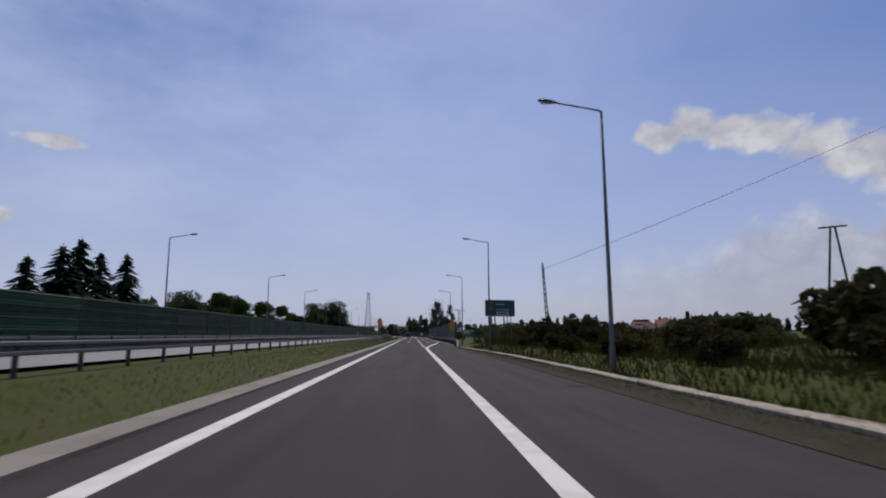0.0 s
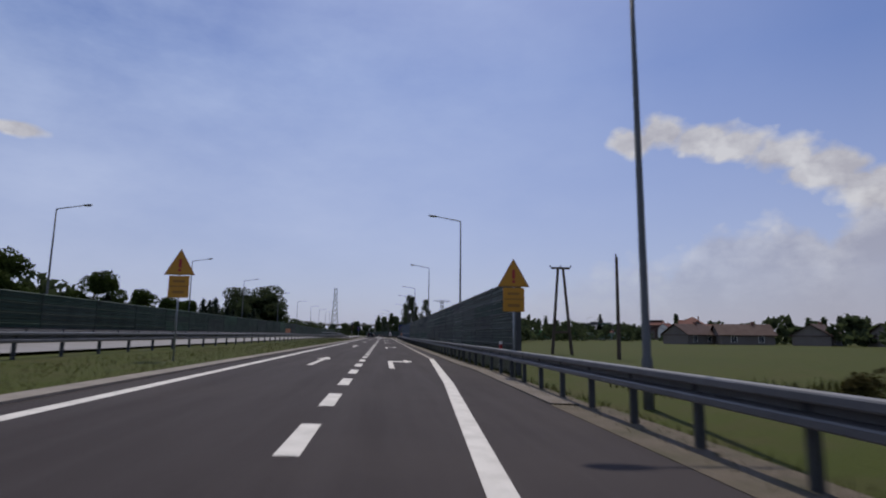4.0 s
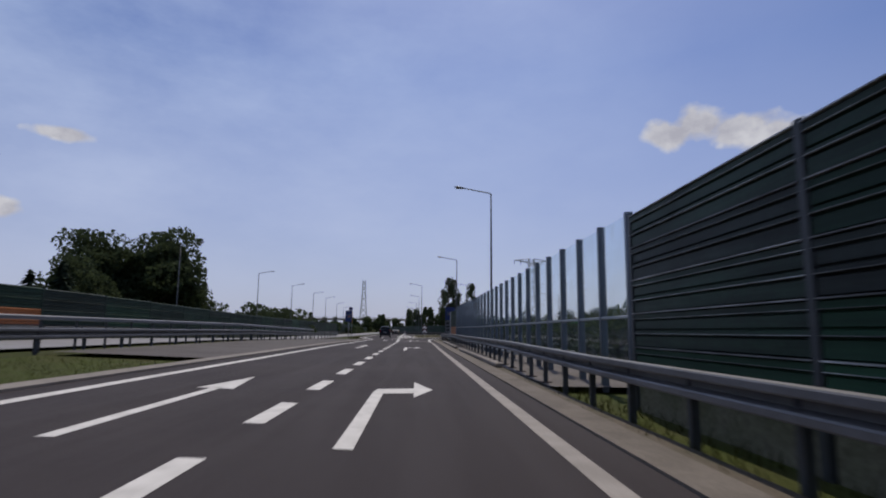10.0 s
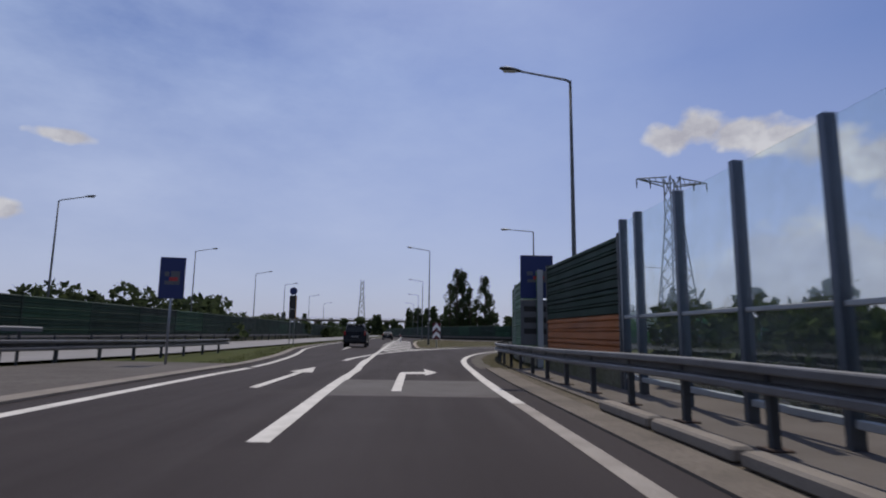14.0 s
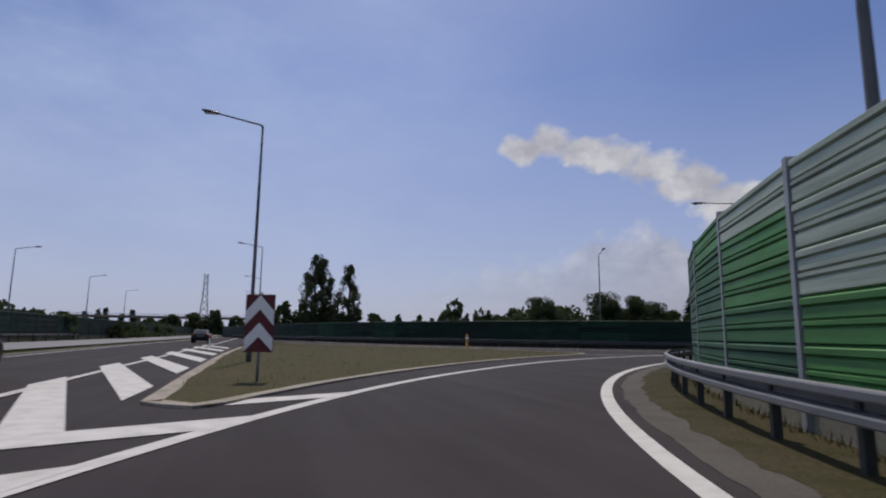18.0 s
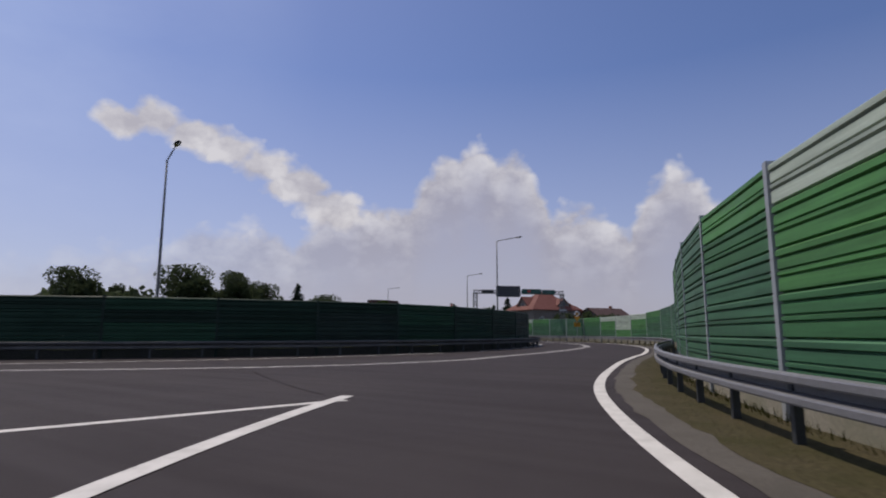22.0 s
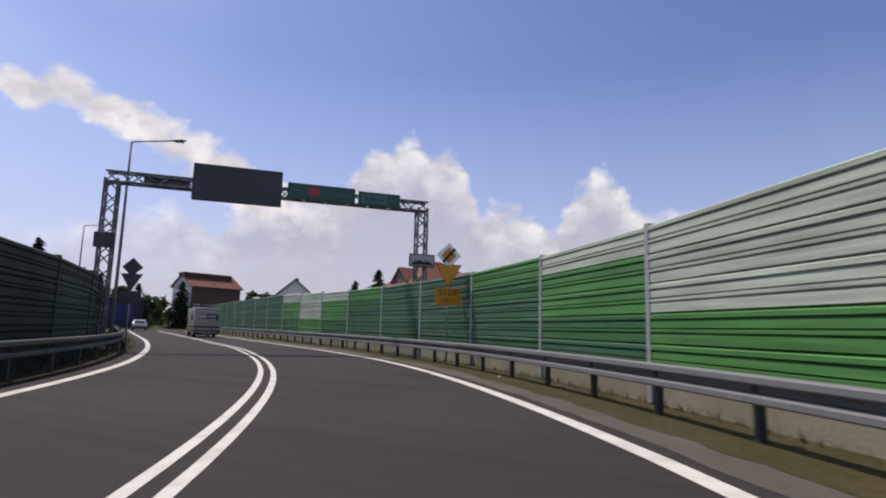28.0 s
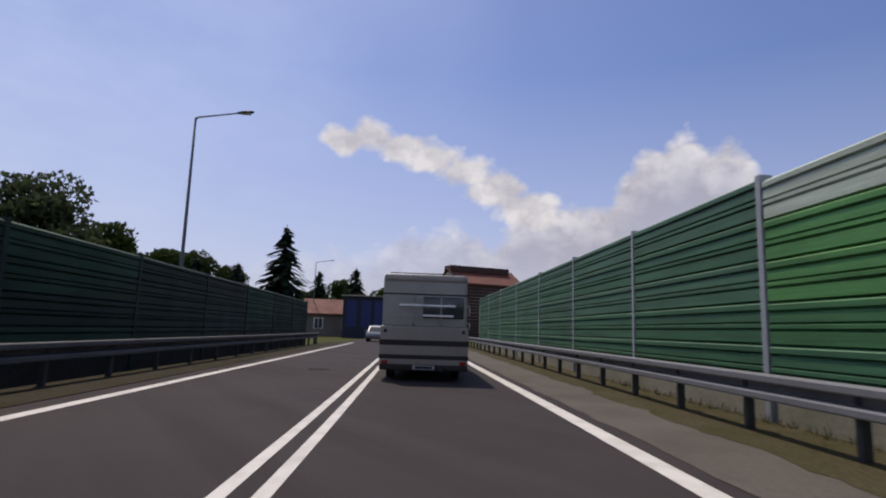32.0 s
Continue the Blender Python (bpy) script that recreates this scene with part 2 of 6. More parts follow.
def field_mat():
    """Ground: mown grass with dry patches and bare soil."""
    m = bpy.data.materials.new("grass_ground")
    m.use_nodes = True
    n = Nodes(m.node_tree)
    pos = n.add("ShaderNodeNewGeometry").outputs["Position"]
    g = n.noise(pos, 18.0, 5.0, 0.75)
    s = n.noise(pos, 0.9, 5.0, 0.65)
    big = n.noise(pos, 0.05, 4.0, 0.6)
    col = n.mix(n.ramp(g, 0.3, 0.7), (0.0272, 0.0368, 0.0048, 1), (0.0624, 0.0736, 0.0112, 1))
    col = n.mix(n.math("MULTIPLY", n.ramp(s, 0.44, 0.66), 0.55), col, (0.064, 0.052, 0.023, 1))
    col = n.mix(n.math("MULTIPLY", n.ramp(big, 0.45, 0.65), 0.4), col, (0.0336, 0.0496, 0.008, 1))
    b = n.add("ShaderNodeBsdfPrincipled", {"Base Color": col, "Roughness": 0.95, "Specular IOR Level": 0.15})
    bp = n.add("ShaderNodeBump", {"Strength": 0.5, "Distance": 0.04, "Height": g})
    n.tree.links.new(bp.outputs[0], b.inputs["Normal"])
    n.add("ShaderNodeOutputMaterial", {0: b.outputs[0]})
    return m


def glass_mat(name, tint=(0.94, 0.97, 0.97)):
    m = bpy.data.materials.new(name)
    m.use_nodes = True
    n = Nodes(m.node_tree)
    tr = n.add("ShaderNodeBsdfTransparent", {0: (*tint, 1.0)})
    pos = n.add("ShaderNodeNewGeometry").outputs["Position"]
    dust = n.ramp(n.noise(pos, 2.0, 5.0), 0.3, 0.8, 0.01, 0.07)
    gl = n.add("ShaderNodeBsdfGlossy", {0: (0.9, 0.95, 1.0, 1.0), "Roughness": 0.04})
    fr = n.add("ShaderNodeFresnel", {0: 1.45})
    a = n.add("ShaderNodeMixShader", {0: n.math("MULTIPLY", fr.outputs[0], 0.22), 1: tr.outputs[0], 2: gl.outputs[0]})
    df = n.add("ShaderNodeBsdfDiffuse", {0: (0.55, 0.58, 0.58, 1.0)})
    bmix = n.add("ShaderNodeMixShader", {0: dust, 1: a.outputs[0], 2: df.outputs[0]})
    n.add("ShaderNodeOutputMaterial", {0: bmix.outputs[0]})
    return m


ASPHALT = asphalt_mat()
FIELD = field_mat()
GLASS = glass_mat("sound_glass")
CARGLASS = surface("car_glass", (0.008, 0.009, 0.010), 0.08, grain=3, amount=0.05, bump=0, spec=0.3)
PAINT_W = surface("road_paint", (0.592, 0.568, 0.528), 0.8, grain=60, amount=0.08, stain=2.5, bump=0.1, tint=(0.4, 0.384, 0.352))
KERBST = surface("weathered_kerb", (0.344, 0.3, 0.24), 0.95, grain=18, amount=0.3, stain=1.4, bump=0.4, tint=(0.176, 0.152, 0.108))
GUTTER = surface("dirty_gutter", (0.14, 0.118, 0.096), 0.95, grain=20, amount=0.25, stain=0.9, bump=0.25, tint=(0.076, 0.064, 0.0496))
CONCRETE = surface("concrete", (0.212, 0.186, 0.158), 0.9, grain=50, amount=0.18, stain=1.2, bump=0.2, tint=(0.132, 0.116, 0.0976))
SOIL = surface("sandy_verge", (0.0944, 0.0736, 0.0512), 0.95, grain=25, amount=0.35, stain=1.6, bump=0.5, tint=(0.0464, 0.0464, 0.0208))
DIRT = surface("grassy_dirt", (0.04, 0.0328, 0.0216), 0.98, grain=9, amount=0.4, stain=0.7, bump=0.5, tint=(0.024, 0.0256, 0.0088), spec=0.1)
# darker copy of the barrier steel for unlit faces, shade included in the colour
SHADESTEEL = surface("shaded_barrier_steel", (0.135, 0.135, 0.14), 0.5, 0.25, grain=25, amount=0.15, stain=1.2, bump=0.03, vary=0.08, tint=(0.085, 0.083, 0.082))
STEEL = surface("galvanised_steel", (0.205, 0.205, 0.212), 0.5, 0.25, grain=25, amount=0.10, stain=1.5, bump=0.03, vary=0.06)
POLE = surface("weathered_steel", (0.30, 0.32, 0.34), 0.5, 0.6, grain=30, amount=0.10, stain=2, bump=0.02)
LAMPPOLE = surface("lamp_pole_steel", (0.115, 0.12, 0.125), 0.6, 0.3, grain=30, amount=0.10, stain=2, bump=0.02)
GALV = surface("bright_galvanised_post", (0.32, 0.34, 0.352), 0.55, 0.15, grain=30, amount=0.10, stain=2, bump=0.02)
PLINTH = surface("pale_plinth_concrete", (0.264, 0.244, 0.192), 0.9, grain=20, amount=0.2, stain=0.9, bump=0.2, tint=(0.152, 0.152, 0.096))
WORN_W = surface("worn_edge_paint", (0.288, 0.26, 0.232), 0.85, grain=45, amount=0.2, stain=1.6, bump=0.1, tint=(0.192, 0.172, 0.152))
DARKSTEEL = surface("dark_steel", (0.06, 0.065, 0.07), 0.55, 0.4, grain=30, amount=0.12, stain=2, bump=0.03)
LAMPHEAD = surface("lamp_housing", (0.10, 0.105, 0.115), 0.45, 0.3, grain=20, amount=0.08, bump=0)
LENS = surface("lamp_lens", (0.55, 0.55, 0.52), 0.2, grain=10, amount=0.05, bump=0)
GREENS = [
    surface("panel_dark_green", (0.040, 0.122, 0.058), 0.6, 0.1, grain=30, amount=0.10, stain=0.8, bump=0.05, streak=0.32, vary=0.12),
    surface("panel_green", (0.0416, 0.142, 0.0496), 0.6, 0.1, grain=30, amount=0.10, stain=0.8, bump=0.05, streak=0.32, vary=0.12),
    surface("panel_bright_green", (0.0704, 0.22, 0.0584), 0.55, 0.1, grain=30, amount=0.09, stain=0.8, bump=0.05, streak=0.32, vary=0.10),
    surface("panel_grey_green", (0.050, 0.128, 0.070), 0.6, 0.1, grain=30, amount=0.10, stain=0.8, bump=0.05, streak=0.32, vary=0.10),
    surface("panel_pale_green", (0.4, 0.464, 0.372), 0.6, 0.1, grain=30, amount=0.08, stain=0.8, bump=0.05, streak=0.32, vary=0.08),
    surface("panel_orange", (0.32, 0.104, 0.024), 0.6, 0.0, grain=30, amount=0.10, stain=0.8, bump=0.05, streak=0.32, vary=0.06),
    # the last five are panel greens with the walls' shade put into the colour
    surface("panel_own_shade_green", (0.012, 0.030, 0.019), 0.55, 0.0, grain=12, amount=0.25, stain=0.8, bump=0.05, streak=0.45, vary=0.3, spec=0.2, tint=(0.018, 0.022, 0.020)),
    surface("panel_own_shade_slate", (0.020, 0.032, 0.027), 0.55, 0.0, grain=12, amount=0.25, stain=0.8, bump=0.05, streak=0.45, vary=0.3, spec=0.2, tint=(0.024, 0.026, 0.026)),
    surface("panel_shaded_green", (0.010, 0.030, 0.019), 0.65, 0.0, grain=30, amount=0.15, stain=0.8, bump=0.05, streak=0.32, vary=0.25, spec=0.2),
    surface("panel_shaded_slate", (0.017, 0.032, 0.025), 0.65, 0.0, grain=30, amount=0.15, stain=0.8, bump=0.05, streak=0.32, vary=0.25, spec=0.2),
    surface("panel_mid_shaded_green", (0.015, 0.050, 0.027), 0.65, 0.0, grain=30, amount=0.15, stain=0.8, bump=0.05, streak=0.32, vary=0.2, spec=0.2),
]
S_GREEN = surface("sign_green", (0.010, 0.070, 0.056), 0.45, grain=20, amount=0.06, bump=0)
S_WHITE = surface("sign_white", (0.78, 0.78, 0.76), 0.45, grain=20, amount=0.05, bump=0)
S_YELLOW = surface("sign_yellow", (0.50, 0.23, 0.015), 0.45, grain=20, amount=0.06, bump=0)
S_OCHRE = surface("sign_ochre_rim", (0.28, 0.13, 0.02), 0.5, grain=20, amount=0.06, bump=0)
S_RED = surface("sign_red", (0.38, 0.03, 0.03), 0.45, grain=20, amount=0.06, bump=0)
# sign red darkened for the shade on the chevron board's face
CHEVRON_R = surface("shaded_chevron_red", (0.10, 0.014, 0.018), 0.6, grain=20, amount=0.1, bump=0)
S_BLUE = surface("sign_blue", (0.009, 0.022, 0.11), 0.5, grain=20, amount=0.06, bump=0)
S_BLACK = surface("sign_black", (0.015, 0.015, 0.015), 0.5, grain=20, amount=0.06, bump=0)
S_BACK = surface("sign_back", (0.11, 0.115, 0.125), 0.55, 0.3, grain=20, amount=0.10, bump=0.02)
WOOD = surface("old_pole_wood", (0.085, 0.065, 0.05), 0.9, grain=30, amount=0.25, bump=0.3)
POLEWOOD = surface("tarred_pole", (0.026, 0.024, 0.024), 0.9, grain=30, amount=0.25, bump=0.3, spec=0.1)
BARK = surface("bark", (0.07, 0.055, 0.042), 0.95, grain=22, amount=0.3, bump=0.5)
TYRE = surface("rubber", (0.018, 0.018, 0.019), 0.85, grain=60, amount=0.1, bump=0.1)
RIM = surface("wheel_rim", (0.35, 0.35, 0.36), 0.35, 0.8, grain=20, amount=0.1, bump=0)
CAMPER_W = surface("camper_shell", (0.29, 0.27, 0.25), 0.45, grain=20, amount=0.05, stain=1.2, bump=0.02, tint=(0.22, 0.205, 0.185), coat=0.1)
CAMPER_L = surface("camper_lower_shell", (0.27, 0.24, 0.205), 0.55, grain=20, amount=0.07, stain=1.0, bump=0.02, tint=(0.20, 0.175, 0.15))
IRON = surface("cast_iron_cover", (0.03, 0.027, 0.026), 0.95, grain=30, amount=0.2, stain=3, bump=0.3, spec=0.1)
DISPLAY = surface("display_board_grey", (0.060, 0.063, 0.072), 0.65, grain=20, amount=0.1, stain=1.5, bump=0.02, spec=0.2)
# plinth concrete darkened: the shade behind the left barrier put into its colour
SHADEPLINTH = surface("shaded_plinth", (0.045, 0.044, 0.038), 0.95, grain=14, amount=0.3, stain=1.0, bump=0.3, tint=(0.030, 0.034, 0.020), spec=0.1)
MOSSY = surface("mossy_plinth", (0.165, 0.158, 0.112), 0.95, grain=14, amount=0.3, stain=1.0, bump=0.3, tint=(0.085, 0.10, 0.045), spec=0.15)
CAMPER_D = surface("camper_stripe", (0.022, 0.017, 0.016), 0.7, grain=20, amount=0.1, bump=0)
BLACKPAINT = surface("black_car_paint", (0.005, 0.005, 0.007), 0.3, 0.0, grain=10, amount=0.05, bump=0, coat=0.08, spec=0.15)
SILVER = surface("silver_car_paint", (0.24, 0.25, 0.27), 0.3, 0.3, grain=10, amount=0.03, bump=0, coat=0.5)
REDLIGHT = surface("tail_light_red", (0.25, 0.012, 0.012), 0.2, grain=10, amount=0.05, bump=0)
CHROME = surface("bright_metal", (0.75, 0.75, 0.75), 0.2, 0.9, grain=10, amount=0.03, bump=0)
WALL_D = surface("render_dark", (0.16, 0.14, 0.125), 0.9, grain=30, amount=0.12, stain=0.6, bump=0.1)
SIGNTEXT = surface("sign_dull_white", (0.33, 0.335, 0.345), 0.5, grain=20, amount=0.05, bump=0)
SIGNDULL = surface("sign_dull_teal", (0.055, 0.13, 0.115), 0.55, grain=20, amount=0.08, stain=2.0, bump=0)
WALL_C = surface("render_cream", (0.52, 0.46, 0.38), 0.9, grain=30, amount=0.08, stain=0.6, bump=0.1)
WALL_W = surface("render_white", (0.68, 0.66, 0.62), 0.9, grain=30, amount=0.07, stain=0.6, bump=0.1)
BRICKY = surface("brick_wall_far", (0.24, 0.12, 0.085), 0.9, grain=12, amount=0.2, stain=0.9, bump=0.2)
ROOF_R = surface("roof_tiles_red", (0.152, 0.0496, 0.036), 0.8, grain=9, amount=0.2, stain=0.8, bump=0.3)
ROOF_B = surface("roof_tiles_brown", (0.065, 0.034, 0.028), 0.8, grain=9, amount=0.2, stain=0.8, bump=0.3)
PANE = surface("window_pane", (0.03, 0.035, 0.045), 0.1, grain=5, amount=0.1, bump=0, spec=0.6)
LEAF_D = leafy("leaves_dark", (0.0306, 0.0432, 0.0234), (0.0765, 0.099, 0.045), 0.45)
LEAF_M = leafy("leaves_mid", (0.0216, 0.0378, 0.009), (0.0675, 0.0945, 0.0234))
LEAF_N = leafy("needles", (0.010, 0.018, 0.012), (0.028, 0.042, 0.024), 0.12)
LEAF_T = leafy("thicket_leaves", (0.020, 0.021, 0.009), (0.060, 0.053, 0.023), 0.25)
LEAF_B = leafy("brush_leaves", (0.027, 0.0288, 0.009), (0.099, 0.0828, 0.0324), 0.3)
BLADE = leafy("grass_blades", (0.020, 0.026, 0.006), (0.050, 0.050, 0.015), 0.35)

# ---- building helpers ----
class Solid:
    """Collects vertices and faces of one mesh."""

    def __init__(self):
        self.v, self.f, self.mi = [], [], []

    def quad(self, a, b, c, d, mi=0):
        i = len(self.v)
        self.v += [tuple(a), tuple(b), tuple(c), tuple(d)]
        self.f.append((i, i + 1, i + 2, i + 3))
        self.mi.append(mi)

    def face(self, pts, mi=0):
        i = len(self.v)
        self.v += [tuple(p) for p in pts]
        self.f.append(tuple(range(i, i + len(pts))))
        self.mi.append(mi)

    def box(self, x0, y0, z0, x1, y1, z1, m=None, bevel=0.0, mi=0):
        """A box, with its upright edges and rims chamfered by bevel."""
        b = bevel
        ring = [(x0 + b, y0), (x1 - b, y0), (x1, y0 + b), (x1, y1 - b), (x1 - b, y1), (x0 + b, y1), (x0, y1 - b), (x0, y0 + b)] if b else [(x0, y0), (x1, y0), (x1, y1), (x0, y1)]
        cx, cy = (x0 + x1) / 2, (y0 + y1) / 2

        def shrink(p):
            return (p[0] + (b if p[0] < cx else -b), p[1] + (b if p[1] < cy else -b))
        if b:
            rings = [([shrink(p) for p in ring], z0), (ring, z0 + b), (ring, z1 - b), ([shrink(p) for p in ring], z1)]
        else:
            rings = [(ring, z0), (ring, z1)]
        self.rings([[(x, y, z) for x, y in r] for r, z in rings], True, m, mi)

    def rings(self, rings, caps=True, m=None, mi=0):
        """Joins rings of equal length into a skin."""
        k, i0 = len(rings[0]), len(self.v)
        for r in rings:
            self.v += [tuple(m @ Vector(p)) if m else tuple(p) for p in r]
        for j in range(len(rings) - 1):
            a = i0 + j * k
            for q in range(k):
                w = (q + 1) % k
                self.f.append((a + q, a + w, a + k + w, a + k + q))
                self.mi.append(mi)
        if caps:
            self.f.append(tuple(range(i0 + k - 1, i0 - 1, -1)))
            self.f.append(tuple(range(i0 + (len(rings) - 1) * k, i0 + len(rings) * k)))
            self.mi += [mi, mi]

    def tube(self, pts, radii, sides=8, m=None, mi=0):
        """A round bar along pts."""
        pts = [Vector(p) for p in pts]
        if not hasattr(radii, "__len__"):
            radii = [radii] * len(pts)
        rings = []
        for i, p in enumerate(pts):
            d = (pts[min(i + 1, len(pts) - 1)] - pts[max(i - 1, 0)]).normalized()
            u = d.cross(Vector((0, 0, 1)) if abs(d.z) < 0.95 else Vector((1, 0, 0))).normalized()
            w = d.cross(u)
            rings.append([p + (u * math.cos(a) + w * math.sin(a)) * radii[i] for a in [2 * math.pi * q / sides for q in range(sides)]])
        self.rings(rings, True, m, mi)

    def mesh(self, name, *mats, smooth=False):
        me = bpy.data.meshes.new(name)
        me.from_pydata(self.v, [], self.f)
        for mt in mats:
            me.materials.append(mt)
        if len(mats) > 1:
            me.polygons.foreach_set("material_index", self.mi)
        if smooth:
            me.polygons.foreach_set("use_smooth", [True] * len(me.polygons))
        me.update()
        return me


def part(name, solid, mat, parent, label="", smooth=False, at=None):
    """Links a solid (or a mesh) as one mesh object under a thing or a part."""
    me = solid if isinstance(solid, bpy.types.Mesh) else solid.mesh(name, *(mat if isinstance(mat, (list, tuple)) else [mat]), smooth=smooth)
    ob = new(name, me)
    ob.parent = parent
    if at is not None:
        ob.matrix_basis = at
    if label:
        tagged(ob, label)
    return ob


def thing(name, m, label, category, group="", kind=""):
    ob = new(name)
    ob.matrix_basis = m
    return tagged(ob, label, category, group, kind)


def single(name, solid, mat, label, category, group="", kind="", smooth=False, at=None):
    me = solid if isinstance(solid, bpy.types.Mesh) else solid.mesh(name, *(mat if isinstance(mat, (list, tuple)) else [mat]), smooth=smooth)
    ob = new(name, me)
    if at is not None:
        ob.matrix_basis = at
    return tagged(ob, label, category, group, kind)


def fade(y):
    return min(1.0, max(0.0, (255.0 - y) / 40.0))


def zroad(x, y):
    """Cross slope of the straight carriageway; the slip road lies level."""
    return -0.0372 * min(5.0, max(-12.0, x)) * fade(y)


class Line:
    """A smooth curve in plan through given points, measured along its length."""

    def __init__(self, pts, start=0.0, step=0.5):
        p = np.array(pts, float)
        d = np.concatenate([[0], np.cumsum(np.hypot(*np.diff(p, axis=0).T))])
        tan = np.gradient(p, d, axis=0)
        out = []
        for i in range(len(p) - 1):
            h = d[i + 1] - d[i]
            for u in np.linspace(0, 1, max(2, int(h / step)), endpoint=False):
                a, b = 2 * u ** 3 - 3 * u ** 2 + 1, u ** 3 - 2 * u ** 2 + u
                c, e = -2 * u ** 3 + 3 * u ** 2, u ** 3 - u ** 2
                out.append(a * p[i] + b * h * tan[i] + c * p[i + 1] + e * h * tan[i + 1])
        out.append(p[-1])
        self.p = np.array(out)
        self.s = start + np.concatenate([[0], np.cumsum(np.hypot(*np.diff(self.p, axis=0).T))])

    def at(self, s, off=0.0):
        """Plan place at s, off metres to its right, and the way's direction."""
        x, y = np.interp(s, self.s, self.p[:, 0]), np.interp(s, self.s, self.p[:, 1])
        x2, y2 = np.interp(s + 0.6, self.s, self.p[:, 0]), np.interp(s + 0.6, self.s, self.p[:, 1])
        x1, y1 = np.interp(s - 0.6, self.s, self.p[:, 0]), np.interp(s - 0.6, self.s, self.p[:, 1])
        h = math.atan2(x2 - x1, y2 - y1)
        return x + off * math.cos(h), y - off * math.sin(h), h


# the lane that is driven: straight, then the slip road, first right, then left
REF = Line([(0.5, -80), (0.5, -20), (0.5, 60), (0.5, 140), (0.5, 200), (0.5, 218), (0.5, 230.9), (0.4, 242.7), (0.9, 253.4), (3.0, 263.2), (7.1, 272.1),
            (13.0, 280.0), (20.8, 286.9), (30.5, 292.2), (42.2, 295.6), (55.2, 298.2), (68.2, 302.2), (80.4, 308.6), (90.3, 316.8), (98.0, 326.0),
            (104.5, 335.6), (115.4, 352.4), (126.2, 369.2), (142.5, 394.4), (158.8, 419.6), (185, 460)], start=-80.0)
LEFTBAR = Line([(-14, 470), (-6, 415), (4, 370), (13, 345), (24, 326), (36, 313.5), (47, 308.0), (57, 307.3), (65.6, 309.0), (74.4, 313.2), (82.2, 318.8), (89.2, 326.0),
                (95.0, 334.2), (100.6, 343.0), (109.6, 357.0), (120.0, 373.5)])


def table(*rows):
    xs, ys = [r[0] for r in rows], [r[1] for r in rows]
    return lambda s: float(np.interp(s, xs, ys))


right_line = table((-80, 1.89), (250, 1.92), (300, 1.88), (325, 1.85), (340, 2.2), (360, 2.75), (376, 2.85), (386, 2.5), (394, 2.3), (420, 2.0))
rail_off = table((56, 1.8), (62, 2.2), (75, 3.0), (95, 3.55), (190, 3.6), (205, 4.0), (235, 3.95), (250, 3.55), (300, 3.45), (325, 3.4), (350, 4.3), (370, 4.5), (394, 4.5), (440, 4.3))
bar_off = table((94, 4.4), (185, 4.4), (186.5, 4.9), (240, 4.9), (247, 4.6), (262, 4.15), (300, 4.1), (325, 4.05), (350, 5.0), (370, 5.25), (394, 5.25), (440, 5.0))
centre_line = table((305, -5.6), (318, -4.6), (330, -3.5), (338, -2.7), (346, -2.0), (358, -1.55), (372, -1.45), (384, -1.2), (440, -1.25))
left_line = table((330, -8.2), (340, -6.9), (352, -5.8), (364, -5.25), (384, -5.1), (394, -4.8), (440, -4.75))
ramp_left = table((240, -2.4), (252, -3.2), (262, -3.45), (272, -3.1), (282, -2.75), (295, -2.75), (303, -2.8))


def strip(name, s0, s1, off_a, off_b, z, mat, parent=None, line=REF, step=1.0, label="", thick=0.0):
    """A band along a line between two offsets (numbers or tables), optionally with sides."""
    sol = Solid()
    n = max(1, int(round((s1 - s0) / step)))
    prev = None
    for i in range(n + 1):
        s = s0 + (s1 - s0) * i / n
        oa, ob_ = (o(s) if callable(o) else o for o in (off_a, off_b))
        ax, ay, _ = line.at(s, oa)
        bx, by, _ = line.at(s, ob_)
        a, b = (ax, ay, zroad(ax, ay) + z), (bx, by, zroad(bx, by) + z)
        if prev:
            sol.quad(prev[0], prev[1], b, a)
            if thick:
                for p, q in ((prev[0], a), (b, prev[1])):
                    sol.quad((p[0], p[1], p[2] - thick), p, q, (q[0], q[1], q[2] - thick))
        prev = (a, b)
    return part(name, sol, mat, parent, label)


def patch(name, pts, z, mat, parent=None, label=""):
    sol = Solid()
    sol.face([(x, y, zroad(x, y) + z) for x, y in pts])
    return part(name, sol, mat, parent, label)


# ---- ground: one sheet to the horizon ----
kerb_in = table((-80, 3.55), (36, 3.5), (44, 3.2), (50, 2.8), (56, 2.4), (62, 2.15), (90, 3.0))


def hill(x, y):
    """Far land rises a little, and a bank stands right of the first stretch."""
    d = math.hypot(x - 20, y - 220)
    z = 0.0
    if d > 330:
        z += min(16.0, (d - 330) * 0.012) * (0.6 + 0.5 * math.sin(x * 0.004 + 1) * math.cos(y * 0.003))
    foot = 1.25 + kerb_in(y)
    if x > foot and y < 88:
        z += (0.52 * min(1.0, (x - foot) / 1.7) + 0.5 * min(1.0, (x - foot) / 10.0)) * min(1.0, (88 - y) / 26.0)
    return z


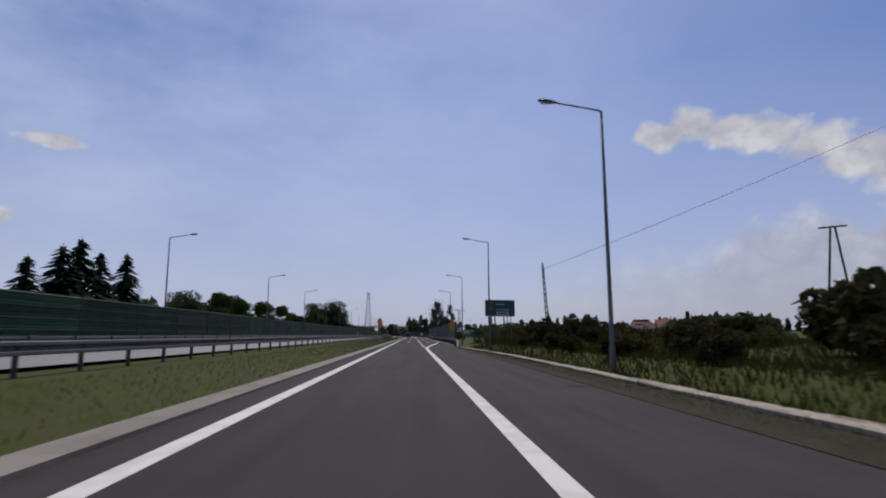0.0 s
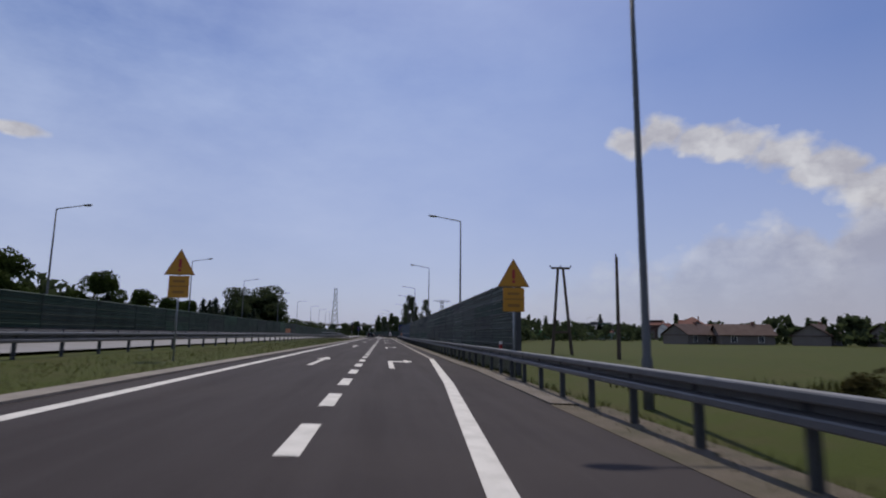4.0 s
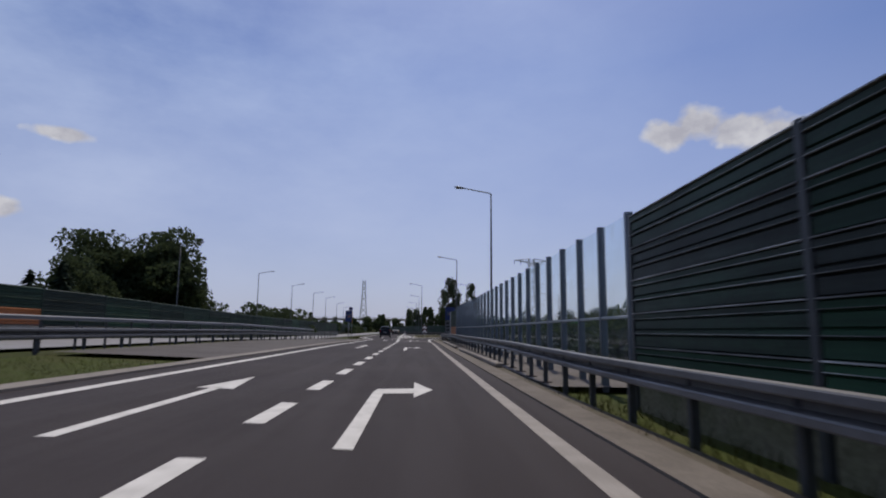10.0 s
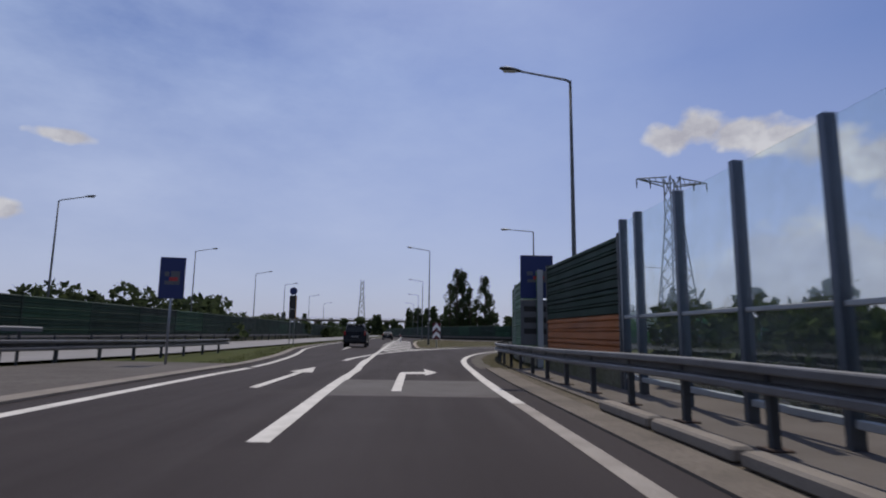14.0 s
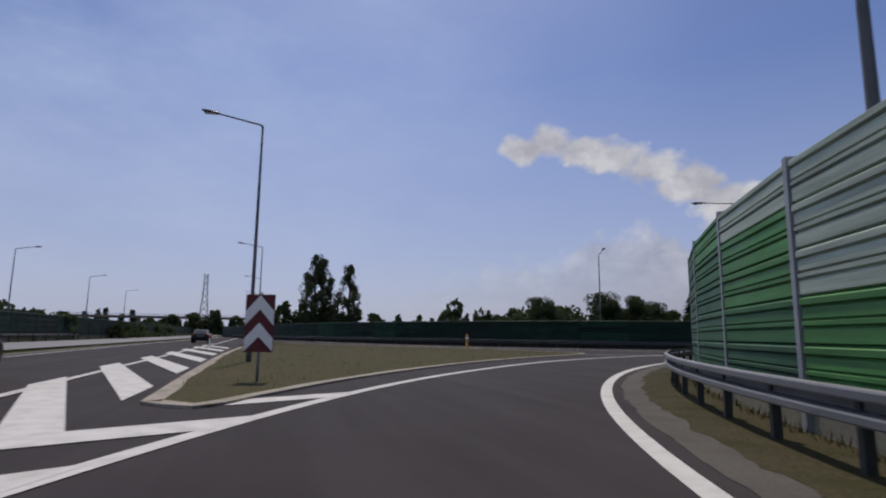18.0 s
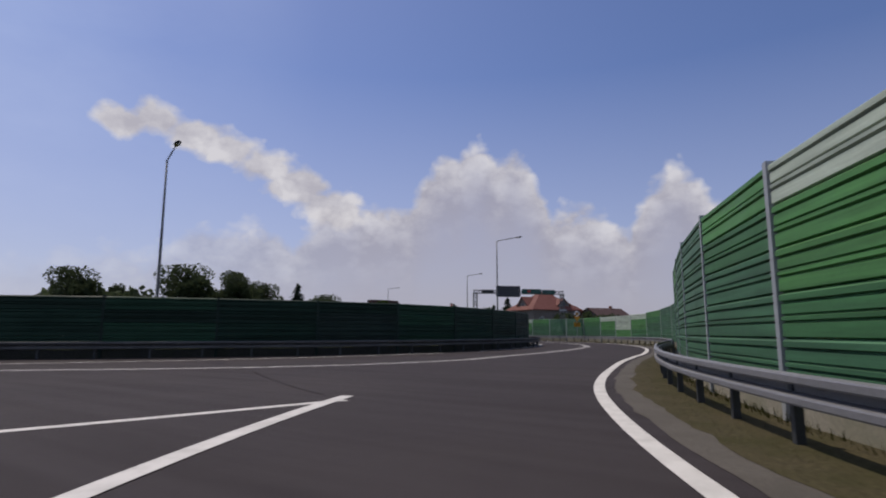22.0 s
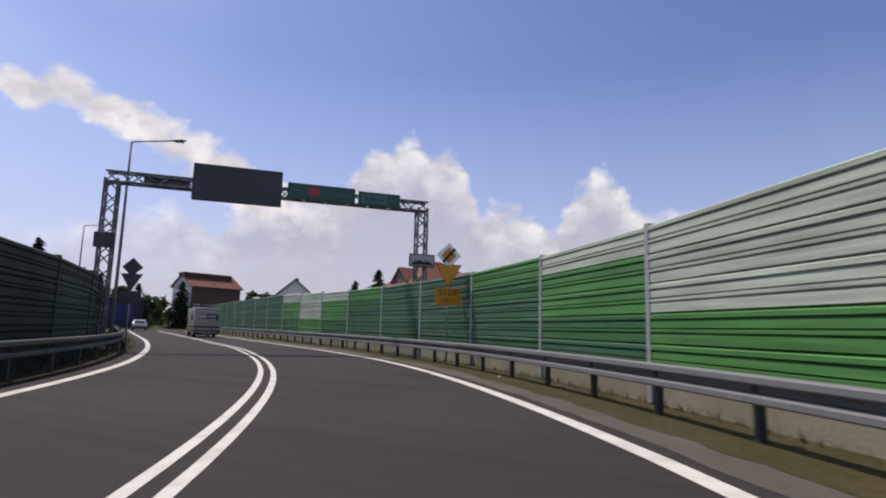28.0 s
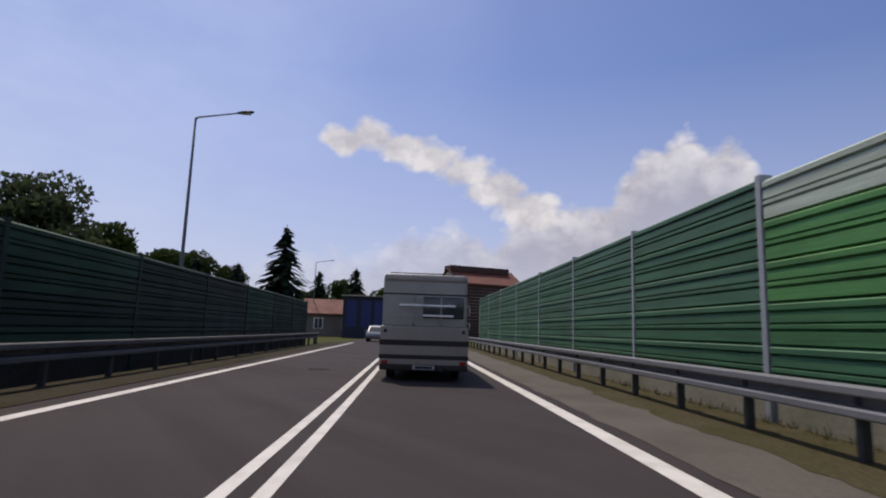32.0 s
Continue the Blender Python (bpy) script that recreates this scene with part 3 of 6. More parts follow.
def make_ground():
    xs = sorted(set([-3000, -2000, -1200, -700, -450, -300, -200, -140] + list(range(-100, 201, 4)) + [2.8, 3.4, 4.6, 5.2, 5.8, 6.4, 7, 10] + [230, 280, 350, 450, 700, 1200, 2000, 3000]))
    ys = sorted(set([-2500, -1500, -800, -400, -200, -120] + list(range(-90, 471, 4)) + [500, 560, 640, 760, 900, 1200, 1700, 2500, 3500]))
    v = [(x, y, zroad(x, y) * min(1.0, max(0.0, 1 - (abs(x) - 40) / 60)) - 0.10 + hill(x, y)) for y in ys for x in xs]
    k = len(xs)
    f = [(j * k + i, j * k + i + 1, (j + 1) * k + i + 1, (j + 1) * k + i) for j in range(len(ys) - 1) for i in range(k - 1)]
    me = bpy.data.meshes.new("ground")
    me.from_pydata(v, [], f)
    me.materials.append(FIELD)
    me.polygons.foreach_set("use_smooth", [True] * len(me.polygons))
    ob = tagged(new("ground", me), "mown roadside grass and dry fields reaching the horizon", "ground", kind="structure")
    return ob


ground = make_ground()

# ---- carriageways ----
road = tagged(new("road"), "grey asphalt dual carriageway with a slip road", "road", kind="structure")
edge_r = table((-80, 1.95), (50, 1.95), (60, 2.0), (66, 2.1), (95, 2.75), (100, 2.6), (300, 2.45), (340, 2.8), (360, 3.3), (394, 2.9), (440, 2.6))
strip("carriageway", -80, 246, -5.75, edge_r, 0.0, ASPHALT, road, step=2.0)
strip("carriageway", 246, 304, table((246, -3.6), (256, -6.0), (266, -8.0), (276, -7.5), (290, -6.5), (304, -6.0)), edge_r, 0.0, ASPHALT, road)
strip("carriageway", 304, 470, table((304, -3.2), (310, -9.5), (330, -9.4), (345, -7.6), (360, -6.2), (384, -5.9), (470, -5.6)), edge_r, 0.0, ASPHALT, road)
MAIN = Line([(-3.0, 240), (-3.6, 262), (-4.2, 290), (-4.9, 340), (-6.5, 420), (-14, 620), (-40, 900)])
strip("carriageway", 0, 670, table((0, -2.3), (670, -2.3)), table((0, 2.6), (20, 2.2), (34, 4.6), (60, 5.2), (80, 4.2), (110, 6.5), (190, 5.0), (670, 4.0)), -0.012, ASPHALT, road, line=MAIN, step=3.0)
JOIN = Line([(48, 303.2), (40, 305.0), (31, 308.8), (22, 315.5), (14, 326), (8, 340), (4, 358), (1.0, 385), (-1.0, 430)])
strip("carriageway", 0, 150, -3.6, 3.4, -0.006, ASPHALT, road, line=JOIN)
patch("carriageway", [(20, 290.5), (34, 294.5), (52, 298.5), (52, 306.5), (38, 312), (26, 321), (17, 334), (11, 352), (4, 352), (6, 336), (9, 328), (12, 320), (18, 312), (23.5, 305), (24.5, 298)], -0.009, ASPHALT, road)
LEFTEDGE = Line([(-4.6, 238), (-4.75, 246), (-5.3, 252), (-6.2, 259), (-7.4, 267), (-8.1, 275), (-8.5, 285), (-8.9, 300), (-9.2, 330), (-9.4, 380), (-10.2, 440), (-16.6, 620)])
strip("carriageway", 6, 380, -0.6, 5.0, -0.017, ASPHALT, road, line=LEFTEDGE, step=2.0)
OPP = Line([(-16.6, -90), (-16.6, 150), (-16.8, 290), (-18, 400), (-26, 620), (-52, 900)])
# asphalt lightened to paint the grazing sun-glare on the opposite carriageway
strip("carriageway", 0, 990, -4.4, 4.4, 0.02, surface("asphalt_in_glare", (0.208, 0.2, 0.196), 0.75, grain=60, amount=0.14, stain=0.5, bump=0.15, tint=(0.152, 0.144, 0.144)), road, line=OPP, step=4.0)

# kerbs, gutters and sandy verges
kerbs = tagged(new("kerb"), "pale concrete kerb strips along the carriageway", "kerb", kind="structure")
strip("kerb_strip", -80, 246, -6.2, -5.75, 0.05, CONCRETE, kerbs, step=2.0, thick=0.15)
strip("kerb_strip", 84, 246, edge_r, lambda s: edge_r(s) + 0.55, 0.035, GUTTER, kerbs, thick=0.12)
strip("kerb_strip", -80, 60, lambda s: kerb_in(s) + 0.05 * math.sin(s * 1.7), lambda s: kerb_in(s) + 0.72 + 0.10 * math.sin(s * 0.9) + 0.06 * math.sin(s * 2.3), 0.09, KERBST, kerbs, thick=0.25, step=0.5)
strip("soil_strip", -80, 60, edge_r, lambda s: kerb_in(s) + 0.1, 0.012, DIRT, kerbs, thick=0.1)
verge = tagged(new("verge"), "sandy worn verge beside the crash barrier", "verge", kind="structure")
strip("soil_strip", 84, 246, lambda s: edge_r(s) + 0.55, lambda s: edge_r(s) + 0.9, 0.01, SOIL, verge)
strip("soil_strip", 56, 84, lambda s: edge_r(s) - 0.02, lambda s: edge_r(s) + 1.1, 0.008, SOIL, verge, thick=0.15)
SANDY = surface("dusty_broken_edge", (0.086, 0.075, 0.061), 0.95, grain=22, amount=0.25, stain=0.8, bump=0.3, tint=(0.056, 0.049, 0.038))
MOSS = surface("mossy_verge", (0.062, 0.052, 0.028), 0.98, grain=16, amount=0.35, stain=1.1, bump=0.6, tint=(0.034, 0.036, 0.011), spec=0.1)


def frayed(s, k):
    return 0.04 * math.sin(s * 1.9 + k) + 0.14 * noise.noise((s * 1.3, k, 0.0)) + 0.10 * noise.noise((s * 4.1, k, 3.0))


strip("edge_strip", 246, 440, lambda s: right_line(s) + 0.34 + 0.45 * frayed(s, 0.0), lambda s: rail_off(s) - 0.62, 0.006, SANDY, verge, step=0.25)
strip("soil_strip", 246, 440, lambda s: rail_off(s) - 0.80 + frayed(s, 1.3), lambda s: bar_off(s) + 0.05, 0.010, MOSS, verge, step=0.25)
strip("soil_strip", 188, 246, lambda s: edge_r(s) + 0.9, 7.4, 0.035, surface("bridge_walk", (0.108, 0.0944, 0.084), 0.9, grain=40, amount=0.15, stain=0.7, bump=0.15), verge)
strip("soil_strip", 193, 246, -11.0, -6.2, 0.03, surface("worn_median_paving", (0.084, 0.072, 0.064), 0.95, grain=9, amount=0.3, stain=0.5, bump=0.3, tint=(0.056, 0.0464, 0.04)), verge, step=2.0)
strip("kerb_strip", 6, 300, -1.0, -0.6, 0.04, CONCRETE, kerbs, LEFTEDGE, 2.0, thick=0.15)
# left verge in the darker dirt, which also carries the wall's shade
strip("soil_strip", 330, 440, lambda s: left_line(s) - 1.9, lambda s: left_line(s) - 0.55, 0.012, DIRT, verge)
# raised kerb stones on the bridge-like stretch
stones = tagged(new("kerb_stones"), "row of weathered concrete kerb stones below the crash barrier", "kerb", kind="structure")
ks = Solid()
ks.box(-0.12, -0.96, 0, 0.12, 0.96, 0.16, bevel=0.03)
ks_me = ks.mesh("kerb_stone", CONCRETE)
for i in range(20):
    s = 196 + i * 2.02
    if i in (9, 10):
        continue
    x, y, h = REF.at(s, edge_r(s) + 0.75)
    part("kerb_stone", ks_me, None, stones, at=pose(x, y, zroad(x, y) + 0.02, 0, 0, -math.degrees(h)))

# ---- markings ----
marks = tagged(new("lane_marking"), "white painted lane lines, arrows and hatching", "road marking", kind="structure")
PZ = 0.006


def painted(s0, s1, off, width, line=REF, step=1.0, up=0.0, mat=PAINT_W):
    o = off if callable(off) else (lambda s: off)
    return strip("painted_line", s0, s1, lambda s: o(s) - width / 2, lambda s: o(s) + width / 2, PZ + up, mat, marks, line, step)


painted(-80, 244, -5.09, 0.24, step=3.0)
painted(-80, 50, -1.5, 0.26, step=2.0)
painted(50, 104, table((50, -1.5), (56, -1.3), (62, -0.95), (88, 1.0), (104, 1.89)), 0.26)
painted(104, 236, right_line, 0.24, mat=WORN_W)
painted(236, 440, right_line, 0.24)
dash = table((-11, 56.0), (0, 97.8), (5, 116.4), (14, 151.1), (22, 181.6), (29, 208.8), (32, 219.7), (34, 227.4))
for k in range(-11, 35):
    painted(dash(k), dash(k) + 1.95, -1.6, 0.25, step=1.95)
painted(232, 252, table((232, -1.6), (244, -1.75), (252, -2.4)), 0.24)
painted(250, 304, ramp_left, 0.26, up=0.004)
painted(0, 420, table((0, 1.75), (14, 1.72), (30, 1.75), (420, 1.9)), 0.22, MAIN, 2.0, 0.011)
painted(6.5, 380, 0.0, 0.22, LEFTEDGE, 2.0, 0.004)
painted(318, 440, lambda s: centre_line(s) - 0.15, 0.13)
painted(318, 440, lambda s: centre_line(s) + 0.15, 0.13)
TURN = Line([(14, 324), (20, 316), (28, 308.3), (32.7, 303.9), (36.5, 301.7), REF.at(318, -4.6)[:2]])
painted(0, float(TURN.s[-1]), -0.15, 0.13, TURN)
painted(0, float(TURN.s[-1]), 0.15, 0.13, TURN)
painted(330, 440, left_line, 0.22)
painted(0, 150, 2.7, 0.2, JOIN)
painted(0, 990, -3.9, 0.2, OPP, 6.0)
painted(0, 990, 3.9, 0.2, OPP, 6.0)


def arrow_mesh(turn):
    sol = Solid()

    def bar(x0, y0, x1, y1):
        sol.quad((x0, y0, 0), (x1, y0, 0), (x1, y1, 0), (x0, y1, 0))
    if turn:
        bar(-0.10, 0.0, 0.10, 5.0)
        sol.quad((-0.10, 5.0, 0), (0.10, 5.0, 0), (0.66, 5.25, 0), (0.66, 6.15, 0))
        sol.face([(-0.10, 5.0, 0), (0.66, 6.15, 0), (-0.06, 5.75, 0)])
        sol.face([(0.66, 4.55, 0), (1.04, 6.0, 0), (0.66, 7.6, 0)])
    else:
        bar(-0.09, 0.0, 0.09, 4.9)
        sol.face([(-0.32, 4.7, 0), (0.32, 4.7, 0), (0.0, 7.2, 0)])
    return sol.mesh("arrow", PAINT_W)


ARROWS = (arrow_mesh(False), arrow_mesh(True))
for y in (93.2, 122.4, 150.9, 179.9, 208.4, 237.2):
    part("arrow", ARROWS[0], None, marks, at=pose(-2.76, y + 0.5, zroad(-2.72, y) + PZ, 0, math.degrees(0.0372), 0))
    part("arrow", ARROWS[1], None, marks, at=pose(0.12, y + 0.4, zroad(0.12, y) + PZ + 0.004, 0, math.degrees(0.0372 * fade(y)), 0))
part("arrow", ARROWS[0], None, marks, at=pose(-4.72, 267.0, PZ + 0.004, 0, 0, 3))
# a newer, paler strip of surfacing across the outer lane and a round cover near the end
patch("surface_patch", [(-1.3, 236.6), (2.2, 236.9), (2.2, 240.6), (-1.3, 240.3)], 0.004, surface("newer_asphalt", (0.085, 0.076, 0.073), 0.85, grain=60, amount=0.16, stain=0.9, bump=0.15, tint=(0.07, 0.06, 0.056)), road)
cover = Solid()
cover.rings([[(0.31 * math.cos(a), 0.31 * math.sin(a), z) for a in [2 * math.pi * q / 20 for q in range(20)]] for z in (-0.02, 0.008)], True)
part("manhole_cover", cover, IRON, road, at=pose(111.14, 350.68, 0.0))
# hatching of the gore: bent bars, the nearer ones with a second leg along the slip road
def bar_of(*pts):
    patch("hatch", pts, PZ + 0.007, PAINT_W, marks)


for left, low, high, leg_high, leg_low in (((265.2, 267.5), (-1.42, 263.3), (-1.07, 264.3), (-0.15, 264.6), (-0.5, 263.4)), ((270.4, 273.0), (-0.83, 265.6), (-0.5, 266.5), (1.0, 267.3), (0.45, 265.9)),
                                           ((276.0, 278.5), (-0.17, 268.1), (0.21, 269.2), (2.5, 270.2), (1.85, 269.0))):
    xl = -2.05 - (left[0] - 265) * 0.042
    bar_of((xl, left[1]), (xl, left[0]), low, high)
    bar_of(high, low, leg_low, leg_high)
bar_of((2.2, 272.35), (1.8, 271.4), (3.7, 272.4), (4.2, 273.3))
for k in range(6):
    y = 283.2 + 6.9 * k
    xl = -2.95 - 0.014 * (y - 283)
    xr = 0.1 - 0.12 * k
    bar_of((xl, y + 2.7), (xl, y), (xr, y - 10.8), (xr, y - 8.0))
painted(0, 10.2, 0.0, 0.22, Line([(18.5, 296.9), (23.6, 295.2), (28.4, 294.05)]))
# grass island of the gore with its kerb
ISL = Line([(0.5, 271.9), (0.35, 277), (0.2, 284), (0.1, 300), (0.8, 318), (3.6, 334), (7.2, 326), (12.5, 317.6), (19.5, 310.4), (22.4, 302.6), (23.7, 297.2), (20.8, 293.9),
            (15.6, 289.4), (10.6, 284.4), (6.6, 279.4), (4.0, 275.6), (2.4, 272.8), (1.3, 271.1), (0.5, 271.9)])
isl = Solid()
isl.face([(x, y, 0.045) for x, y in ISL.p[:-1:2]])
ISLAND = surface("parched_island_grass", (0.060, 0.056, 0.021), 0.95, grain=7, amount=0.4, stain=0.28, bump=0.5, tint=(0.088, 0.066, 0.040), spec=0.1)
island = single("traffic_island", isl, ISLAND, "dry grass traffic island between the carriageway and the slip road", "island", kind="structure")
strip("kerb_strip", 0, float(ISL.s[-1]), lambda s: -0.02, lambda s: 0.30 + 0.06 * math.sin(s * 0.9) * math.sin(s * 0.37), 0.052, KERBST, island, ISL, 0.6, thick=0.1)

# ---- crash barriers ----
POST = Solid()
POST.rings([[(-0.05, -0.045, z), (0.05, -0.045, z), (0.05, -0.02, z), (-0.02, -0.02, z), (-0.02, 0.02, z), (0.05, 0.02, z), (0.05, 0.045, z), (-0.05, 0.045, z)] for z in (-0.25, 0.82)])
POST_ME = POST.mesh("rail_post", DARKSTEEL)
PLATE = Solid()
PLATE.box(-0.14, -0.14, 0, 0.14, 0.14, 0.03, bevel=0.008)
PLATE_ME = PLATE.mesh("base_plate", surface("rusty_plate", (0.060, 0.036, 0.026), 0.85, 0.1, grain=20, amount=0.3, stain=4, bump=0.1))
SPACER = Solid()
SPACER.box(-0.026, -0.05, 0.60, 0.03, 0.05, 0.82, bevel=0.01)
SPACER_ME = SPACER.mesh("spacer", POLE)
WAVE = [(-0.02, 0.555), (-0.085, 0.568), (-0.095, 0.585), (-0.095, 0.645), (-0.085, 0.664), (0.075, 0.682), (0.075, 0.762), (-0.085, 0.780), (-0.095, 0.798), (-0.095, 0.862), (-0.085, 0.878), (-0.02, 0.89),
        (-0.02, 0.882), (-0.075, 0.87), (-0.082, 0.80), (0.083, 0.770), (0.083, 0.674), (-0.082, 0.644), (-0.075, 0.576), (-0.02, 0.563)]


def crash_barrier(line, s0, s1, off, side, gap, label, plates=(1, 0), lift=0.0, mat=STEEL):
    """Double-wave beam on steel posts along a line; side 1: the beam faces left of the way."""
    o = off if callable(off) else (lambda s: off)
    up = lift if callable(lift) else (lambda s: lift)
    top = tagged(new("crash_barrier"), label, "crash barrier", "steel crash barriers", "structure")
    n = int((s1 - s0) / 4.0)
    for i in range(n):
        a, b = s0 + (s1 - s0) * i / n, s0 + (s1 - s0) * (i + 1) / n
        rings = []
        for s in (a, (a + b) / 2, b):
            x, y, h = line.at(s, o(s))
            c, d = math.cos(h), math.sin(h)
            sink = 0.0
            if s - s0 < 5.0 and s0 < 60:
                sink = 0.65 * (1 - (s - s0) / 5.0)
            z = zroad(x, y) + up(s) - sink
            rings.append([(x + side * (px - 0.11) * c, y - side * (px - 0.11) * d, z + pz) for px, pz in WAVE])
        sol = Solid()
        sol.rings(rings, True)
        part("beam", sol, mat, top)
    m = int((s1 - s0) / gap)
    for i in range(m + 1):
        s = s0 + gap * i
        x, y, h = line.at(s, o(s))
        z = zroad(x, y) + up(s) - (0.5 if s - s0 < 4 and s0 < 60 else 0)
        turn = -math.degrees(h) + (0 if side > 0 else 180)
        rise = max(0.0, up(s))
        p = part("post", POST_ME, None, top, at=pose(x, y, z - rise, 0, 0, turn) @ Matrix.Diagonal((1, 1, 1 + rise / 0.82, 1)))
        part("spacer", SPACER_ME, None, p)
        if plates[0] < s < plates[1]:
            part("base_plate", PLATE_ME, None, p, at=pose(0, 0, 0.03))
    return top


sunk = table((184, 0.0), (194, 0.09), (234, 0.09), (240, 0.0), (258, -0.12), (440, -0.12))
crash_barrier(REF, 56.5, 247.6, rail_off, 1, 1.95, "shade-darkened double-wave crash barrier along the outer lane", (188, 244), sunk, SHADESTEEL)
crash_barrier(REF, 247.6, 440, rail_off, 1, 1.95, "galvanised double-wave crash barrier along the slip road", (1, 0), sunk)
reflectors = tagged(new("barrier_reflectors"), "small red reflectors set in the barrier groove", "reflector", kind="structure")
rf = Solid()
rf.box(-0.035, -0.05, 0.0, 0.0, 0.05, 0.11, bevel=0.008)
RF_ME = rf.mesh("reflector", surface("reflector_red", (0.50, 0.02, 0.02), 0.3, grain=10, amount=0.05, bump=0))
for s in (252.3, 286.9, 321.4, 356.0, 390.6, 425.2):
    x, y, h = REF.at(s, rail_off(s) - 0.10)
    part("reflector", RF_ME, None, reflectors, at=pose(x, y, zroad(x, y) + sunk(s) + 0.55, 0, 0, -math.degrees(h)))
MEDIAN = Line([(-11.3, -80), (-11.2, 120), (-11.1, 235), (-11.6, 290), (-12.8, 350), (-16, 430)])
crash_barrier(MEDIAN, 0, 342, 0.0, -1, 2.6, "shade-darkened crash barrier beyond the grass median", lift=-0.16, mat=SHADESTEEL)


def bridge_railing(s0, s1, off):
    """A higher tubular rail on slim posts behind the median barrier."""
    top = tagged(new("bridge_railing"), "tall steel bridge railing behind the median barrier", "railing", kind="structure")
    n = int((s1 - s0) / 4.0)
    for i in range(n):
        ends = [MEDIAN.at(s0 + (s1 - s0) * k / n, off) for k in (i, i + 1)]
        sol = Solid()
        sol.rings([[(x + dx, y, zroad(x, y) + dz) for dx, dz in ((-0.05, 0.98), (0.05, 0.98), (0.06, 1.09), (0.02, 1.13), (-0.05, 1.12))] for x, y, _ in ends], True)
        part("rail", sol, STEEL, top)
    for i in range(int((s1 - s0) / 2.0) + 1):
        x, y, h = MEDIAN.at(s0 + 2.0 * i, off)
        part("post", POST_ME, None, top, at=pose(x, y, zroad(x, y), 0, 0, 0) @ Matrix.Diagonal((0.7, 0.7, 1.22, 1)))
    return top


bridge_railing(262, 325, -0.55)
crash_barrier(OPP, 20, 440, -5.0, 1, 4.0, "shade-darkened crash barrier before the far noise wall", mat=SHADESTEEL)
# steel colour lowered to stand for the wall's shade on this barrier
crash_barrier(LEFTBAR, 55, 300, 0.85, -1, 2.2, "shade-darkened crash barrier below the noise wall", lift=-0.12, mat=surface("shaded_steel", (0.10, 0.10, 0.10), 0.65, 0.1, grain=20, amount=0.25, stain=1.0, bump=0.05, spec=0.2))

# ---- noise walls ----
RIBS = [(0.0, 0.0), (-0.052, 0.016), (-0.050, 0.188), (-0.008, 0.204), (-0.008, 0.216), (-0.060, 0.234), (-0.060, 0.282), (-0.012, 0.297), (-0.012, 0.308), (-0.050, 0.322),
        (-0.046, 0.455), (-0.010, 0.470), (-0.010, 0.480), (-0.066, 0.500), (-0.066, 0.572), (0.0, 0.617)]
ROW = 0.62
# broken pale tone standing in for light caught by the panel ledges
LIPS = surface("lit_ledge_lip", (0.31, 0.315, 0.31), 0.6, 0.1, grain=1.1, amount=0.6, stain=0.45, bump=0.0, vary=0.5, tint=(0.035, 0.04, 0.037))


def cassette(length, lip=False):
    """One ribbed panel; lip adds pale flanges that paint the light on its ledges."""
    sol = Solid()
    prof = RIBS + [(0.10, 0.617), (0.10, 0.0)]
    sol.rings([[(px, 0.06, pz) for px, pz in prof], [(px, length - 0.06, pz) for px, pz in prof]], True)
    if lip:
        for reach, z, t in ((0.096, 0.596, 0.016), (0.074, 0.494, 0.007), (0.082, 0.228, 0.010)):
            sol.box(-reach, 0.06, z, -0.0, length - 0.06, z + t, mi=1)
        return sol.mesh("panel", GREENS[0], LIPS)
    return sol.mesh("panel", GREENS[0])


WPOST = {}


def wall_post(height, mat):
    if (height, mat) not in WPOST:
        sol = Solid()
        sol.rings([[(-0.07, -0.06, z), (0.13, -0.06, z), (0.13, -0.04, z), (0.045, -0.04, z), (0.045, 0.04, z), (0.13, 0.04, z), (0.13, 0.06, z), (-0.07, 0.06, z)] for z in (-0.3, height)])
        WPOST[height, mat] = sol.mesh("post", mat)
    return WPOST[height, mat]


